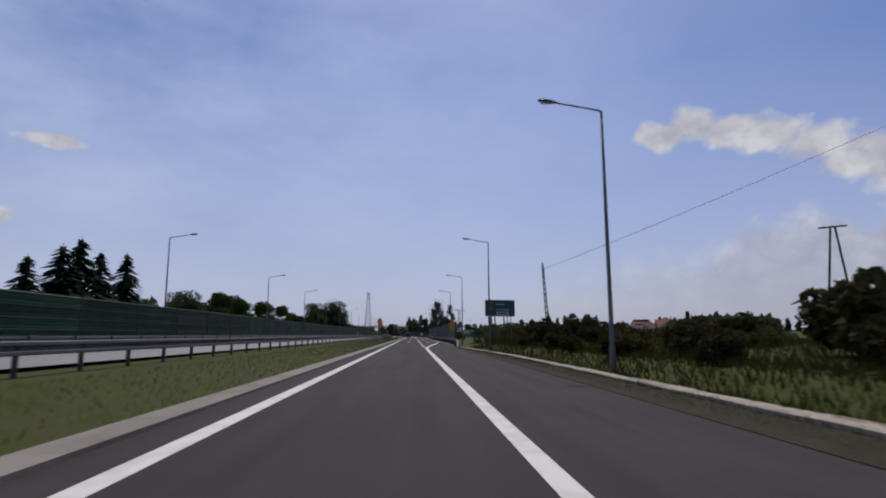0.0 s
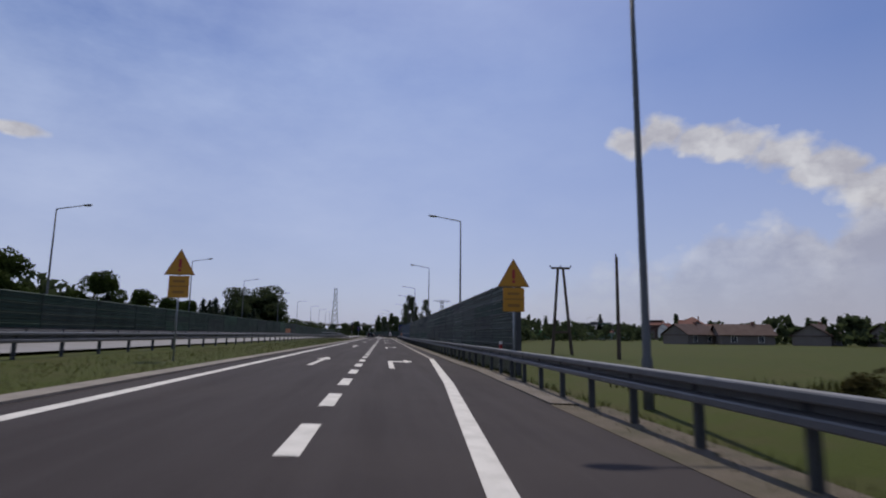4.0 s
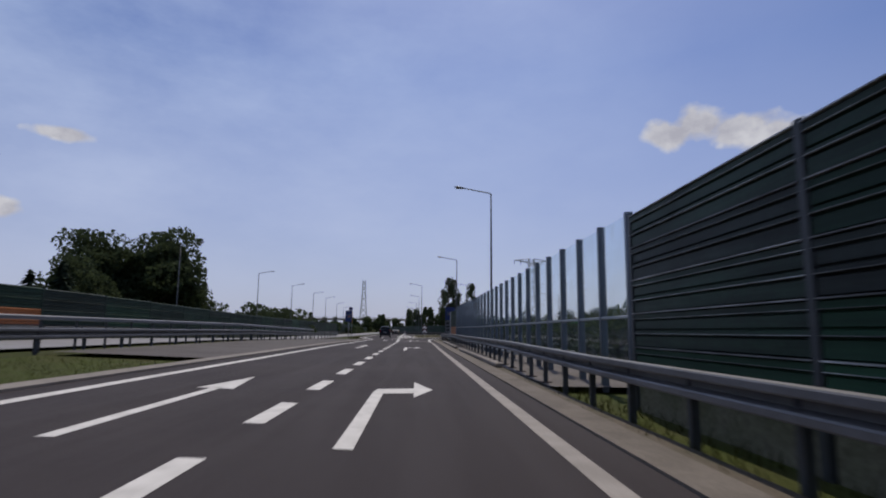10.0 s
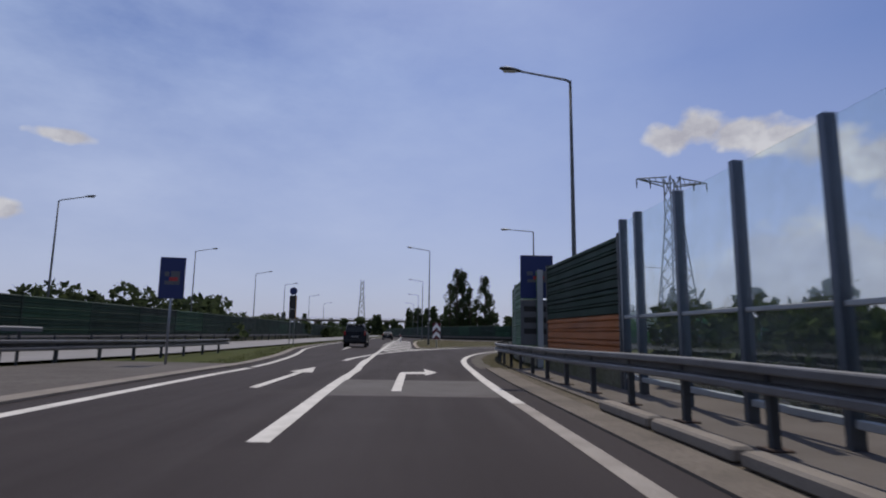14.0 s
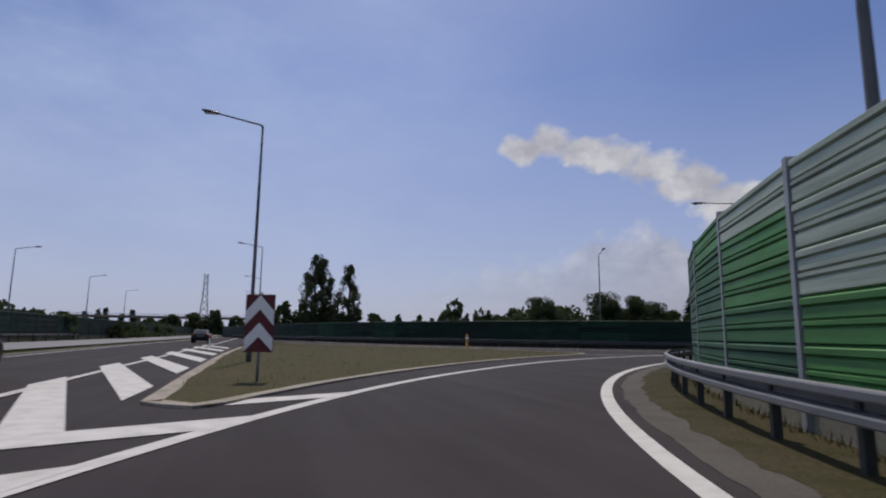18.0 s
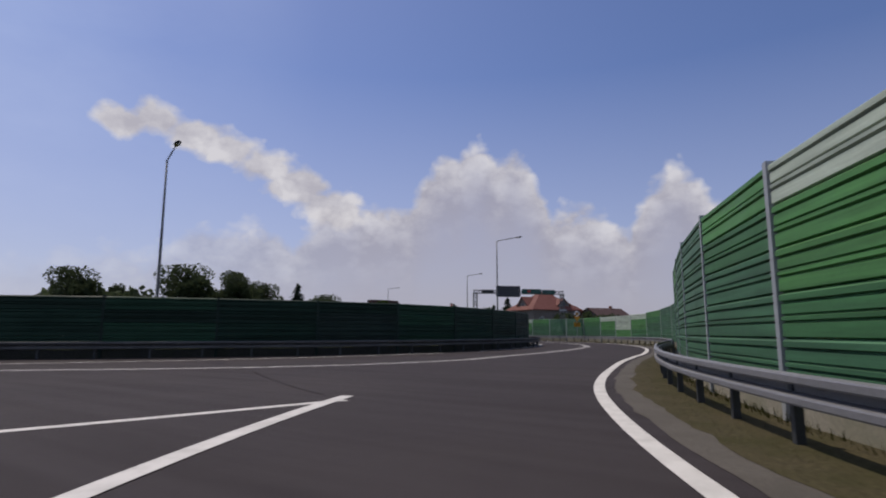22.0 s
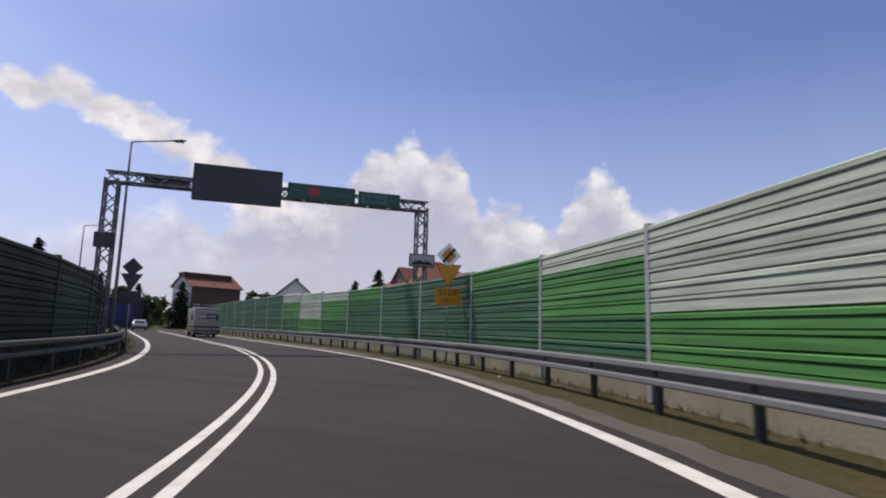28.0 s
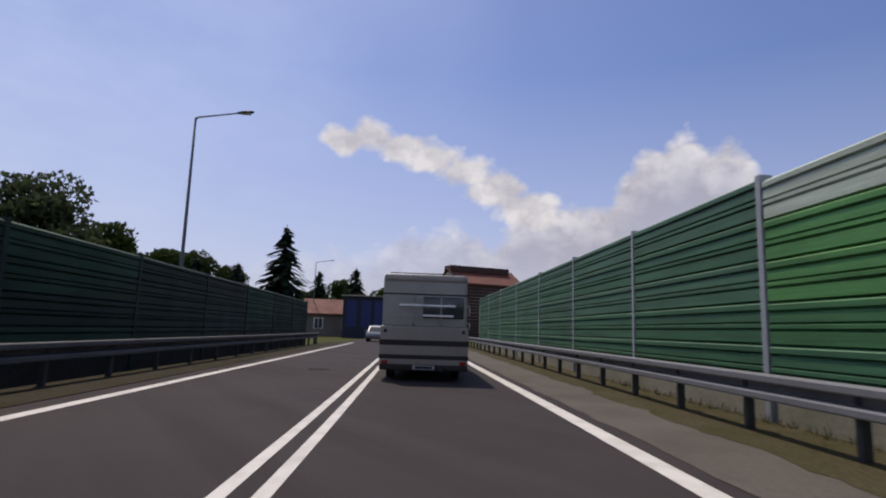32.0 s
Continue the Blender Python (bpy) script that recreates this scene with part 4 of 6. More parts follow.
def noise_wall(line, s0, s1, off, side, bay, foot, rows, paint, label, lift=None, at=None, post_mat=DARKSTEEL, lip=False, base=MOSSY):
    """Steel posts with stacked ribbed panels over a concrete plinth; paint(bay, row) picks the colour."""
    o = off if callable(off) else (lambda s: off)
    grow = lift or (lambda s: 1.0)
    top = tagged(new("noise_wall"), label, "noise wall", "noise walls", "structure")
    n = len(at) - 1 if at else max(1, int(round((s1 - s0) / bay)))
    lens = {}
    at = at or [s0 + (s1 - s0) * i / n for i in range(n + 1)]
    ends = [line.at(s, o(s)) for s in at]
    tall = foot + rows * ROW + 0.04
    for i in range(n + 1):
        x, y, h = ends[i]
        z, k1 = zroad(x, y), grow(at[i])
        post = wall_post(round(tall, 2), post_mat)
        part("post", post, None, top, at=pose(x, y, z, 0, 0, -math.degrees(h) + (0 if side > 0 else 180)) @ Matrix.Diagonal((1, 1, (foot + (tall - foot) * k1) / tall, 1)))
        if i == n:
            break
        x2, y2, _ = ends[i + 1]
        z2, k2 = zroad(x2, y2), grow(at[i + 1])
        size = round(math.hypot(x2 - x, y2 - y), 1)
        if size not in lens:
            lens[size] = cassette(size, lip)
            pl = Solid()
            pl.box(-0.02, 0.07, -0.4, 0.11, size - 0.07, foot - 0.012, bevel=0.012)
            lens[size, "p"] = pl.mesh("plinth", base)
        if side > 0:
            m = pose(x, y, z, 0, 0, -math.degrees(math.atan2(x2 - x, y2 - y)))
        else:
            m = pose(x2, y2, z2, 0, 0, -math.degrees(math.atan2(x - x2, y - y2)))
        part("plinth", lens[size, "p"], None, top, at=m)
        for r in range(rows):
            fall = Matrix.Diagonal((1, 1, (k1 + k2) / 2, 1))
            fall[2][1] = ((z2 - z) + r * ROW * (k2 - k1)) / size * side
            p = part("panel", lens[size], None, top, at=m @ pose(0, 0, foot + r * ROW * (k1 if side > 0 else k2)) @ fall)
            p.material_slots[0].link = "OBJECT"
            p.material_slots[0].material = GREENS[paint(i, r)]
    return top


# straight wall: its own shade is mixed into the greens picked here
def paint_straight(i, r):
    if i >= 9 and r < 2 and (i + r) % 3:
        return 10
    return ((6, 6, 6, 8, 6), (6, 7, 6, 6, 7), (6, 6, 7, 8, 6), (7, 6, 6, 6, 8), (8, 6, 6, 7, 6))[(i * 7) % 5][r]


# the slip road's panels run through seven bays from pale to dark and back
FAN = {"A": (2, 2, 4, 4, 4), "B": (0, 1, 2, 2, 4), "C": (0, 0, 0, 1, 2), "D": (0, 0, 3, 0, 3)}
RAMP_POSTS = [247.0, 250.5, 254.3, 258.1, 262.0, 265.8, 269.7, 273.5, 277.4, 281.1, 284.8, 288.4, 293.1, 297.6, 302.1, 306.3, 310.3, 314.2, 318.3, 322.9, 328.1, 333.3, 338.7, 344.0, 349.2,
              354.4, 359.4, 363.9, 368.3, 372.9, 377.6, 382.4, 387.4, 392.4, 397.4, 402.3, 407.3, 412.3, 417.3, 422.3, 427.3, 432.3, 437.3]


def paint_ramp(i, r):
    return FAN["BCDDCBA"[(i - 20) % 7] if i < 35 else "D"][r]


# left and far walls: greens darkened to carry their shade
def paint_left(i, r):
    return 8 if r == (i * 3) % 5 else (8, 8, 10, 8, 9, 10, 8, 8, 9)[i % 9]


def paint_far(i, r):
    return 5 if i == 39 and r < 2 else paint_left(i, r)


ramp_grow = table((250, 1.0), (340, 0.98), (356, 0.85), (374, 0.85), (388, 0.91), (402, 1.02), (440, 1.02))
noise_wall(REF, 94.68, 185.2, bar_off, 1, 5.03, 0.46, 5, paint_straight, "ribbed metal noise wall in green darkened for its own shade", lip=True, base=MOSSY)
noise_wall(REF, 238.8, 245.6, bar_off, 1, 6.8, 0.52, 5, lambda i, r: 5 if r < 2 else 8, "short dark green noise wall with an orange lower band")
noise_wall(REF, 0, 0, bar_off, 1, 5.0, 0.50, 5, paint_ramp, "green and pale ribbed metal noise wall along the slip road", ramp_grow, RAMP_POSTS, GALV, base=PLINTH)
# posts of these two walls share the shade-darkened panel colour
noise_wall(LEFTBAR, 20, float(LEFTBAR.s[-1]), 0.0, -1, 5.0, 0.40, 4, paint_left, "noise wall seen from its shaded side, green darkened to suit", base=SHADEPLINTH, post_mat=GREENS[9])
noise_wall(Line([(-22, -70), (-22, 120), (-22.2, 300), (-24, 400), (-32, 560)]), 0, 630, 0.0, -1, 7.0, 0.6, 4, paint_far, "noise wall along the opposite carriageway in shade-darkened green", base=MOSSY, post_mat=GREENS[9])


def glass_wall(at):
    """Clear panes between steel posts at the given places along the lane."""
    top = tagged(new("glass_noise_wall"), "clear glass noise wall with dark steel posts and a hand-high steel bar", "noise wall", "noise walls", "structure")
    sol = Solid()
    sol.rings([[(-0.07, -0.055, z), (0.10, -0.055, z), (0.10, -0.035, z), (0.03, -0.035, z), (0.03, 0.035, z), (0.10, 0.035, z), (0.10, 0.055, z), (-0.07, 0.055, z)] for z in (-0.3, 3.95)])
    post_me = sol.mesh("post", surface("blue_grey_steel", (0.10, 0.12, 0.15), 0.35, 0.7, grain=25, amount=0.1, bump=0.02))
    sizes = {}
    for i, s in enumerate(at):
        x, y, h = REF.at(s, bar_off(s) if s > 188 else 4.9)
        m = pose(x, y, zroad(x, y), 0, 0, -math.degrees(h))
        part("post", post_me, None, top, at=m)
        if i + 1 < len(at):
            size = round(at[i + 1] - s, 2)
            if size not in sizes:
                pn = Solid()
                pn.box(-0.008, 0.055, 0.35, 0.008, size - 0.055, 3.89)
                br = Solid()
                br.box(-0.05, 0.05, 1.64, 0.0, size - 0.05, 1.71, bevel=0.01)
                br.box(-0.05, 0.05, 0.30, 0.05, size - 0.05, 0.40, bevel=0.01)
                sizes[size] = pn.mesh("pane", GLASS), br.mesh("bar", GALV)
            p = part("pane", sizes[size][0], None, top, at=m)
            p.visible_shadow = False
            part("bar", sizes[size][1], None, top, at=m)
    return top


glass_wall([186.555 + 1.895 * i for i in range(28)] + [238.62])

# ---- street lamps ----
def street_lamp(height=9.92, reach=1.75):
    ob = thing("street_lamp", pose(0, 0, 0), "tall grey tapered street lamp with a single outreach arm", "street lamp", "street lamps")
    sol = Solid()
    sol.tube([(0, 0, -0.4), (0, 0, 0.9), (0, 0, 1.0), (0, 0, height * 0.6), (0, 0, height)], [0.11, 0.11, 0.085, 0.065, 0.045], 10)
    part("pole", sol, LAMPPOLE, ob, smooth=True)
    sol = Solid()
    sol.tube([(0, 0, height - 0.05), (-0.12, 0, height + 0.03), (-reach, 0, height + 0.30)], [0.045, 0.04, 0.033], 8)
    part("arm", sol, LAMPPOLE, ob, smooth=True)
    sol = Solid()
    rings = []
    for u, w, t in ((-0.02, 0.03, 0.03), (0.08, 0.09, 0.05), (0.30, 0.15, 0.075), (0.55, 0.15, 0.07), (0.70, 0.10, 0.05), (0.76, 0.03, 0.02)):
        rings.append([(-reach - u + 0.05, w * math.cos(a), height + 0.30 + u * 0.12 + t * math.sin(a) * (1.0 if math.sin(a) > 0 else 0.6)) for a in [2 * math.pi * q / 10 for q in range(10)]])
    sol.rings(rings, True)
    head = part("lamp_head", sol, LAMPHEAD, ob, smooth=True)
    sol = Solid()
    sol.box(-reach - 0.58, -0.09, height + 0.27, -reach - 0.12, 0.09, height + 0.30, bevel=0.01)
    part("lens", sol, LENS, head)
    return ob


lamp0 = street_lamp()
# the driven side, arms over the road
RIGHT_LAMPS = [(4.95, 20.4, 0), (4.75, 51.9, 0), (5.1, 84.3, 0), (5.4, 115.0, 0), (5.45, 145.7, 0), (5.45, 178.9, 0), (5.62, 211.2, 0.5), (5.65, 244.1, 0), (8.75, 265.7, -24),
               (26.9, 285.9, -50), (1.7, 285.7, 0), (1.3, 322, 0), (0.6, 358, 0), (-0.8, 395, 0)]
for x, y, turn in RIGHT_LAMPS:
    copy_thing(lamp0, pose(x, y, zroad(x, y), 0, 0, turn) @ Matrix.Diagonal((1, 1, 1.05 if turn == 0.5 else 0.86 if turn else 1.0, 1)))
for x, y, turn in [(-24, 51.3, 180), (-24, 86.8, 180), (-24, 116, 180), (-24, 145.8, 180), (-24, 172.4, 180), (-24, 204.8, 180), (-24.2, 235, 180), (-24.2, 264.9, 180), (-24.2, 289.2, 180), (-24.2, 313, 180),
                   (-24.4, 333, 180), (-26, 366, 180), (-28, 400, 180), (36.0, 314.5, 72), (68.2, 313.1, 118), (95.0, 333.2, 138), (109.3, 361.0, 148), (135.5, 409, 150)]:
    copy_thing(lamp0, pose(x, y, 0, 0, 0, turn))
for o in [*lamp0.children_recursive, lamp0]:
    bpy.data.objects.remove(o)

# ---- signs ----
def board(sol, x0, z0, x1, z1, y=0.0, t=0.03, mi=0, r=0.0):
    sol.box(x0, y, z0, x1, y + t, z1, bevel=r, mi=mi)


def words(text, size, mat, parent, x, z, y, align="CENTER"):
    cu = bpy.data.curves.new("lettering", "FONT")
    cu.body, cu.size, cu.align_x, cu.align_y = text, size, align, "CENTER"
    cu.extrude = 0.002
    tmp = bpy.data.objects.new("lettering", cu)
    scene.collection.objects.link(tmp)
    me = bpy.data.meshes.new_from_object(tmp.evaluated_get(bpy.context.evaluated_depsgraph_get()))
    bpy.data.objects.remove(tmp)
    me.materials.clear()
    me.materials.append(mat)
    return part("lettering", me, None, parent, at=pose(x, y, z, 90, 0, 0))


def posts(ob, xs, height, y=0.06, r=0.04, mat=POLE):
    for x in xs:
        sol = Solid()
        sol.tube([(x, y, -0.4), (x, y, height)], r, 8)
        part("post", sol, mat, ob, smooth=True)


def bars(ob, mat, rects, y):
    for x0, z0, x1, z1 in rects:
        sol = Solid()
        board(sol, x0, z0, x1, z1, y, 0.006)
        part("bar", sol, mat, ob)


def direction_sign():
    ob = thing("direction_sign", pose(3.75, 46.9, -0.15, 0, 0, 14), "large dark green direction sign on four thin steel posts", "sign")
    sol = Solid()
    board(sol, 0, 2.90, 2.66, 4.27, 0, 0.05, r=0.012)
    b = part("board", sol, S_GREEN, ob)
    bars(b, SIGNTEXT, [(0.95, 3.86, 1.75, 3.96), (0.95, 3.42, 2.15, 3.50), (0.04, 2.93, 2.62, 2.945), (0.04, 4.225, 2.62, 4.24), (1.0, 3.0, 2.1, 3.29)], -0.008)
    bars(b, S_GREEN, [(1.15, 3.09, 1.95, 3.2)], -0.014)
    bars(b, S_RED, [(0.40, 3.82, 0.70, 4.05), (0.38, 3.42, 0.74, 3.62)], -0.008)
    posts(ob, (0.32, 0.60, 2.00, 2.32), 4.15, 0.09, 0.034, DARKSTEEL)
    return ob


direction_sign()


def tri_points(w, cx, z, up=True, inset=0.0):
    hgt = w * 0.88
    s = 1 - inset
    pts = [(cx - w / 2 * s, z + hgt * inset * 0.34), (cx + w / 2 * s, z + hgt * inset * 0.34), (cx, z + hgt * (1 - inset * 0.66))]
    if not up:
        pts = [(p[0], 2 * z + hgt - p[1]) for p in pts]
    return pts


def tri_plate(ob, w, z, up, mat, name="triangle", inset=0.0, y=0.0, t=0.02):
    sol = Solid()
    pts = tri_points(w, 0, z, up, inset)
    if up:
        pts = pts
    else:
        pts = pts[::-1]
    sol.rings([[(px, y, pz) for px, pz in pts], [(px, y + t, pz) for px, pz in pts]], True)
    return part(name, sol, mat, ob)


def warning_sign(x, y, turn):
    ob = thing("warning_sign", pose(x, y, zroad(x, y), 0, 0, turn), "yellow roadworks warning triangle over a yellow plate on a steel post", "sign", "roadworks signs")
    tri_plate(ob, 1.08, 2.95, True, S_OCHRE)
    tri_plate(ob, 1.08, 2.95, True, S_YELLOW, "triangle_face", 0.10, -0.006, 0.004)
    bars(ob, S_RED, [(-0.05, 3.22, 0.05, 3.52), (-0.05, 3.08, 0.05, 3.17)], -0.012)
    sol = Solid()
    board(sol, -0.36, 2.13, 0.36, 2.92, 0.0, 0.02, r=0.008)
    p = part("plate", sol, S_YELLOW, ob)
    bars(p, S_OCHRE, [(-0.32, 2.52, 0.32, 2.56), (-0.2, 2.68, 0.2, 2.76), (-0.2, 2.28, 0.2, 2.38)], -0.006)
    posts(ob, (0.0,), 3.6, 0.05, 0.035)
    return ob


warning_sign(4.05, 91.6, 0)
warning_sign(-7.6, 94.4, 0)


def blue_sign(x, y, z0, z1, w, turn, face):
    ob = thing("blue_sign", pose(x, y, 0, 0, 0, turn), "blue rectangular information sign with a pale pictogram", "sign", "blue signs")
    sol = Solid()
    board(sol, -w / 2, z0, w / 2, z1, 0, 0.03, r=0.008)
    b = part("board", sol, S_BLUE, ob)
    m = (z0 + z1) / 2
    bars(b, face, [(-w * 0.28, m - 0.22, w * 0.30, m - 0.10), (-w * 0.05, m - 0.1, w * 0.30, m + 0.22), (-w * 0.30, m + 0.05, -w * 0.12, m + 0.2)], -0.008)
    bars(b, S_RED, [(-w * 0.1, m - 0.1, w * 0.22, m + 0.02)], -0.014)
    if z0 > 2.4:
        sol = Solid()
        board(sol, -w / 2, z0 - 1.75, w / 2, z0 - 0.06, 0, 0.03, r=0.008)
        low = part("lower_board", sol, S_BACK, ob, "grey lower board with dark bands")
        bars(low, S_BLACK, [(-w * 0.4, z0 - 0.5 - 0.42 * k, w * 0.4, z0 - 0.3 - 0.42 * k) for k in range(3)], -0.008)
    posts(ob, (0.0,), z1 - 0.05, 0.05, 0.04)
    return ob


blue_sign(5.05, 247.2, 2.55, 4.2, 1.25, -2, S_BACK)
blue_sign(-7.5, 244.6, 2.2, 3.55, 0.78, 10, S_BACK)


def column_sign(x, y):
    ob = thing("column_sign", pose(x, y, 0), "round blue sign above a tall dark board with orange edge", "sign", "")
    sol = Solid()
    sol.rings([[(0.37 * math.cos(a), yy, 5.10 + 0.37 * math.sin(a)) for a in [-2 * math.pi * q / 20 for q in range(20)]] for yy in (0, 0.02)], True)
    part("disc", sol, S_BLUE, ob)
    sol = Solid()
    board(sol, -0.34, 2.45, 0.34, 4.66, 0, 0.03, r=0.008)
    part("board", sol, S_BLACK, ob)
    bars(ob, S_YELLOW, [(0.27, 2.5, 0.335, 4.6)], -0.008)
    bars(ob, SIGNTEXT, [(-0.33, 3.34, 0.26, 3.39)], -0.008)
    posts(ob, (-0.2, 0.2), 4.9, 0.07, 0.04)
    return ob


column_sign(-11.45, 281)


def chevron_board():
    ob = thing("chevron_board", pose(2.2, 275.7, 0.05, 0, 0, -16), "red and white chevron board at the tip of the island", "sign")
    sol = Solid()
    board(sol, -0.35, 0.68, 0.35, 2.05, 0, 0.03, r=0.008)
    b = part("board", sol, CHEVRON_R, ob)
    for za in (2.03, 1.38):
        sol = Solid()
        for sgn in (-1, 1):
            pts = [(0, za), (sgn * 0.34, za - 0.38), (sgn * 0.34, max(0.69, za - 0.72)), (0, za - 0.34)]
            sol.face([(px, -0.006, pz) for px, pz in (pts[::-1] if sgn > 0 else pts)])
        part("chevron", sol, S_WHITE, b)
    posts(ob, (0.0,), 2.1, 0.06, 0.04)
    return ob


chevron_board()


def bollard(x, y):
    ob = thing("bollard", pose(x, y, 0), "yellow plastic bollard with a white band at the lane edge", "bollard")
    sol = Solid()
    sol.tube([(0, 0, 0), (0, 0, 0.06), (0, 0, 0.1), (0, 0, 1.2), (0, 0, 1.3)], [0.22, 0.2, 0.13, 0.13, 0.08], 12)
    part("body", sol, S_YELLOW, ob, smooth=True)
    sol = Solid()
    sol.tube([(0, 0, 0.85), (0, 0, 1.02)], 0.136, 12)
    part("band", sol, S_WHITE, ob)
    return ob


bollard(19.8, 311.0)


def delineator(x, y, z, tall):
    ob = thing("delineator_post", pose(x, y, z), "slim roadside marker post with a red and white band", "marker post", "marker posts")
    sol = Solid()
    sol.box(-0.06, -0.03, -0.2, 0.06, 0.03, tall, bevel=0.012)
    part("post", sol, S_WHITE, ob)
    sol = Solid()
    sol.box(-0.064, -0.034, tall - 0.38, 0.064, 0.034, tall - 0.12, bevel=0.006)
    part("band", sol, S_RED, ob)
    return ob


delineator(4.45, 95.7, -0.15, 1.12)
delineator(-1.9, 308.7, 0.0, 1.1)

# the gantry over the slip road
GX, GY, GL = (92.44, 330.22), (102.23, 320.78), 13.6


def gantry():
    turn = math.degrees(math.atan2(GY[1] - GX[1], GY[0] - GX[0]))
    ob = thing("sign_gantry", pose(GX[0], GX[1], 0, 0, 0, turn), "steel lattice sign gantry spanning the two-way road", "gantry")

    def lattice(name, a, b, w, n):
        """Four chords with zigzag braces between a and b."""
        a, b = Vector(a), Vector(b)
        ax = (b - a).normalized()
        u = ax.cross(Vector((0, 1, 0))).normalized() * w
        v = Vector((0, 1, 0)) * w
        corner = [u + v, u - v, -u - v, v - u]
        sol = Solid()
        for c in corner:
            sol.tube([a + c, b + c], 0.05, 6)
        for k in range(4):
            p, q = corner[k], corner[(k + 1) % 4]
            for i in range(n):
                s, e = a + (b - a) * (i / n), a + (b - a) * ((i + 1) / n)
                sol.tube([s + (p if i % 2 else q), e + (q if i % 2 else p)], 0.03, 5)
        return part(name, sol, LAMPPOLE, ob)
    lattice("leg", (0, 0, -0.3), (0, 0, 7.1), 0.24, 14)
    lattice("leg", (GL, 0, -0.3), (GL, 0, 7.1), 0.24, 14)
    lattice("truss", (-0.25, 0, 7.18), (GL + 0.25, 0, 7.18), 0.22, 28)

    def panel(x0, z0, x1, z1, mat, label, y=-0.32):
        sol = Solid()
        board(sol, x0, z0, x1, z1, y, 0.05, r=0.012)
        return part("board", sol, mat, ob, label)
    panel(1.1, 6.95, 2.95, 7.55, S_BACK, "grey sign board seen from behind", 0.30)
    big = panel(3.1, 6.45, 6.85, 8.10, DISPLAY, "large dark display board", -0.36)
    bars(big, DARKSTEEL, [(3.2, 6.55 + 0.25 * k, 6.75, 6.60 + 0.25 * k) for k in range(6)], -0.372)
    g1 = panel(7.1, 6.98, 10.2, 7.68, S_GREEN, "green direction sign with a red route shield")
    bars(g1, S_RED, [(8.0, 7.18, 8.5, 7.50)], -0.328)
    bars(g1, SIGNDULL, [(7.25, 7.31, 7.7, 7.36), (7.14, 7.0, 10.16, 7.02), (7.14, 7.64, 10.16, 7.66)], -0.328)
    words("Chmielnik", 0.36, SIGNDULL, g1, 9.35, 7.33, -0.33)
    g2 = panel(10.35, 6.92, 12.4, 7.60, S_GREEN, "green direction sign with a white plate")
    bars(g2, SIGNDULL, [(10.5, 7.05, 11.75, 7.47), (11.9, 7.24, 12.25, 7.29)], -0.328)
    words("Centrum", 0.27, S_BLACK, g2, 11.12, 7.26, -0.336)
    for x0, x1, lab in ((12.95, 14.25, "white town sign with a black skyline"), (-0.4, 0.35, "small sign seen from behind")):
        front = x0 > 5
        t = panel(x0, 4.15, x1, 4.78, S_BLACK if front else DISPLAY, lab, -0.34)
        if front:
            bars(t, SIGNTEXT, [(x0 + 0.06, 4.21, x1 - 0.06, 4.72)], -0.346)
            bars(t, S_BLACK, [(x0 + 0.12, 4.25, x1 - 0.12, 4.34)] + [(x0 + 0.15 + 0.11 * k, 4.28, x0 + 0.27 + 0.11 * k, 4.36 + 0.02 * ((k * 7) % 11) * (1.3 if k == 2 else 0.6)) for k in range(9)], -0.352)
    for x in (0, GL):
        sol = Solid()
        sol.box(x - 0.5, -0.5, -0.5, x + 0.5, 0.5, 0.12, bevel=0.03)
        part("footing", sol, CONCRETE, ob)
    return ob


gantry()


def priority_sign(x, y, turn, front):
    ob = thing("priority_sign", pose(x, y, 0, 0, 0, turn), "white diamond sign over a yellow triangle and stop plate" if front else "diamond and triangle signs seen from behind", "sign", "priority signs")

    def diamond(r, y0, t, mat, name):
        sol = Solid()
        pts = [(0, 3.78 - r), (r, 3.78), (0, 3.78 + r), (-r, 3.78)]
        sol.rings([[(px, y0, pz) for px, pz in pts], [(px, y0 + t, pz) for px, pz in pts]], True)
        return part(name, sol, mat, ob)
    diamond(0.46, 0.0, 0.02, S_WHITE if front else DISPLAY, "diamond")
    tri_plate(ob, 0.98, 2.60, False, S_RED if front else DISPLAY)
    sol = Solid()
    board(sol, -0.48, 2.02, 0.48, 2.62, 0, 0.02, r=0.008)
    p = part("plate", sol, S_YELLOW if front else DISPLAY, ob)
    if front:
        diamond(0.29, -0.006, 0.004, S_YELLOW, "diamond_face")
        sol = Solid()
        sol.quad((-0.27, -0.012, 3.56), (-0.18, -0.012, 3.50), (0.27, -0.012, 4.0), (0.18, -0.012, 4.06))
        part("stripe", sol, S_BLACK, ob)
        tri_plate(ob, 0.98, 2.60, False, S_YELLOW, "triangle_face", 0.10, -0.006, 0.004)
        words("STOP", 0.29, S_BLACK, p, 0, 2.45, -0.005)
        words("180 m", 0.20, S_BLACK, p, 0, 2.18, -0.005)
    posts(ob, (0.0,), 3.9, 0.05, 0.035)
    return ob


priority_sign(95.95, 316.05, -44, True)
priority_sign(95.6, 333.0, -44, False)

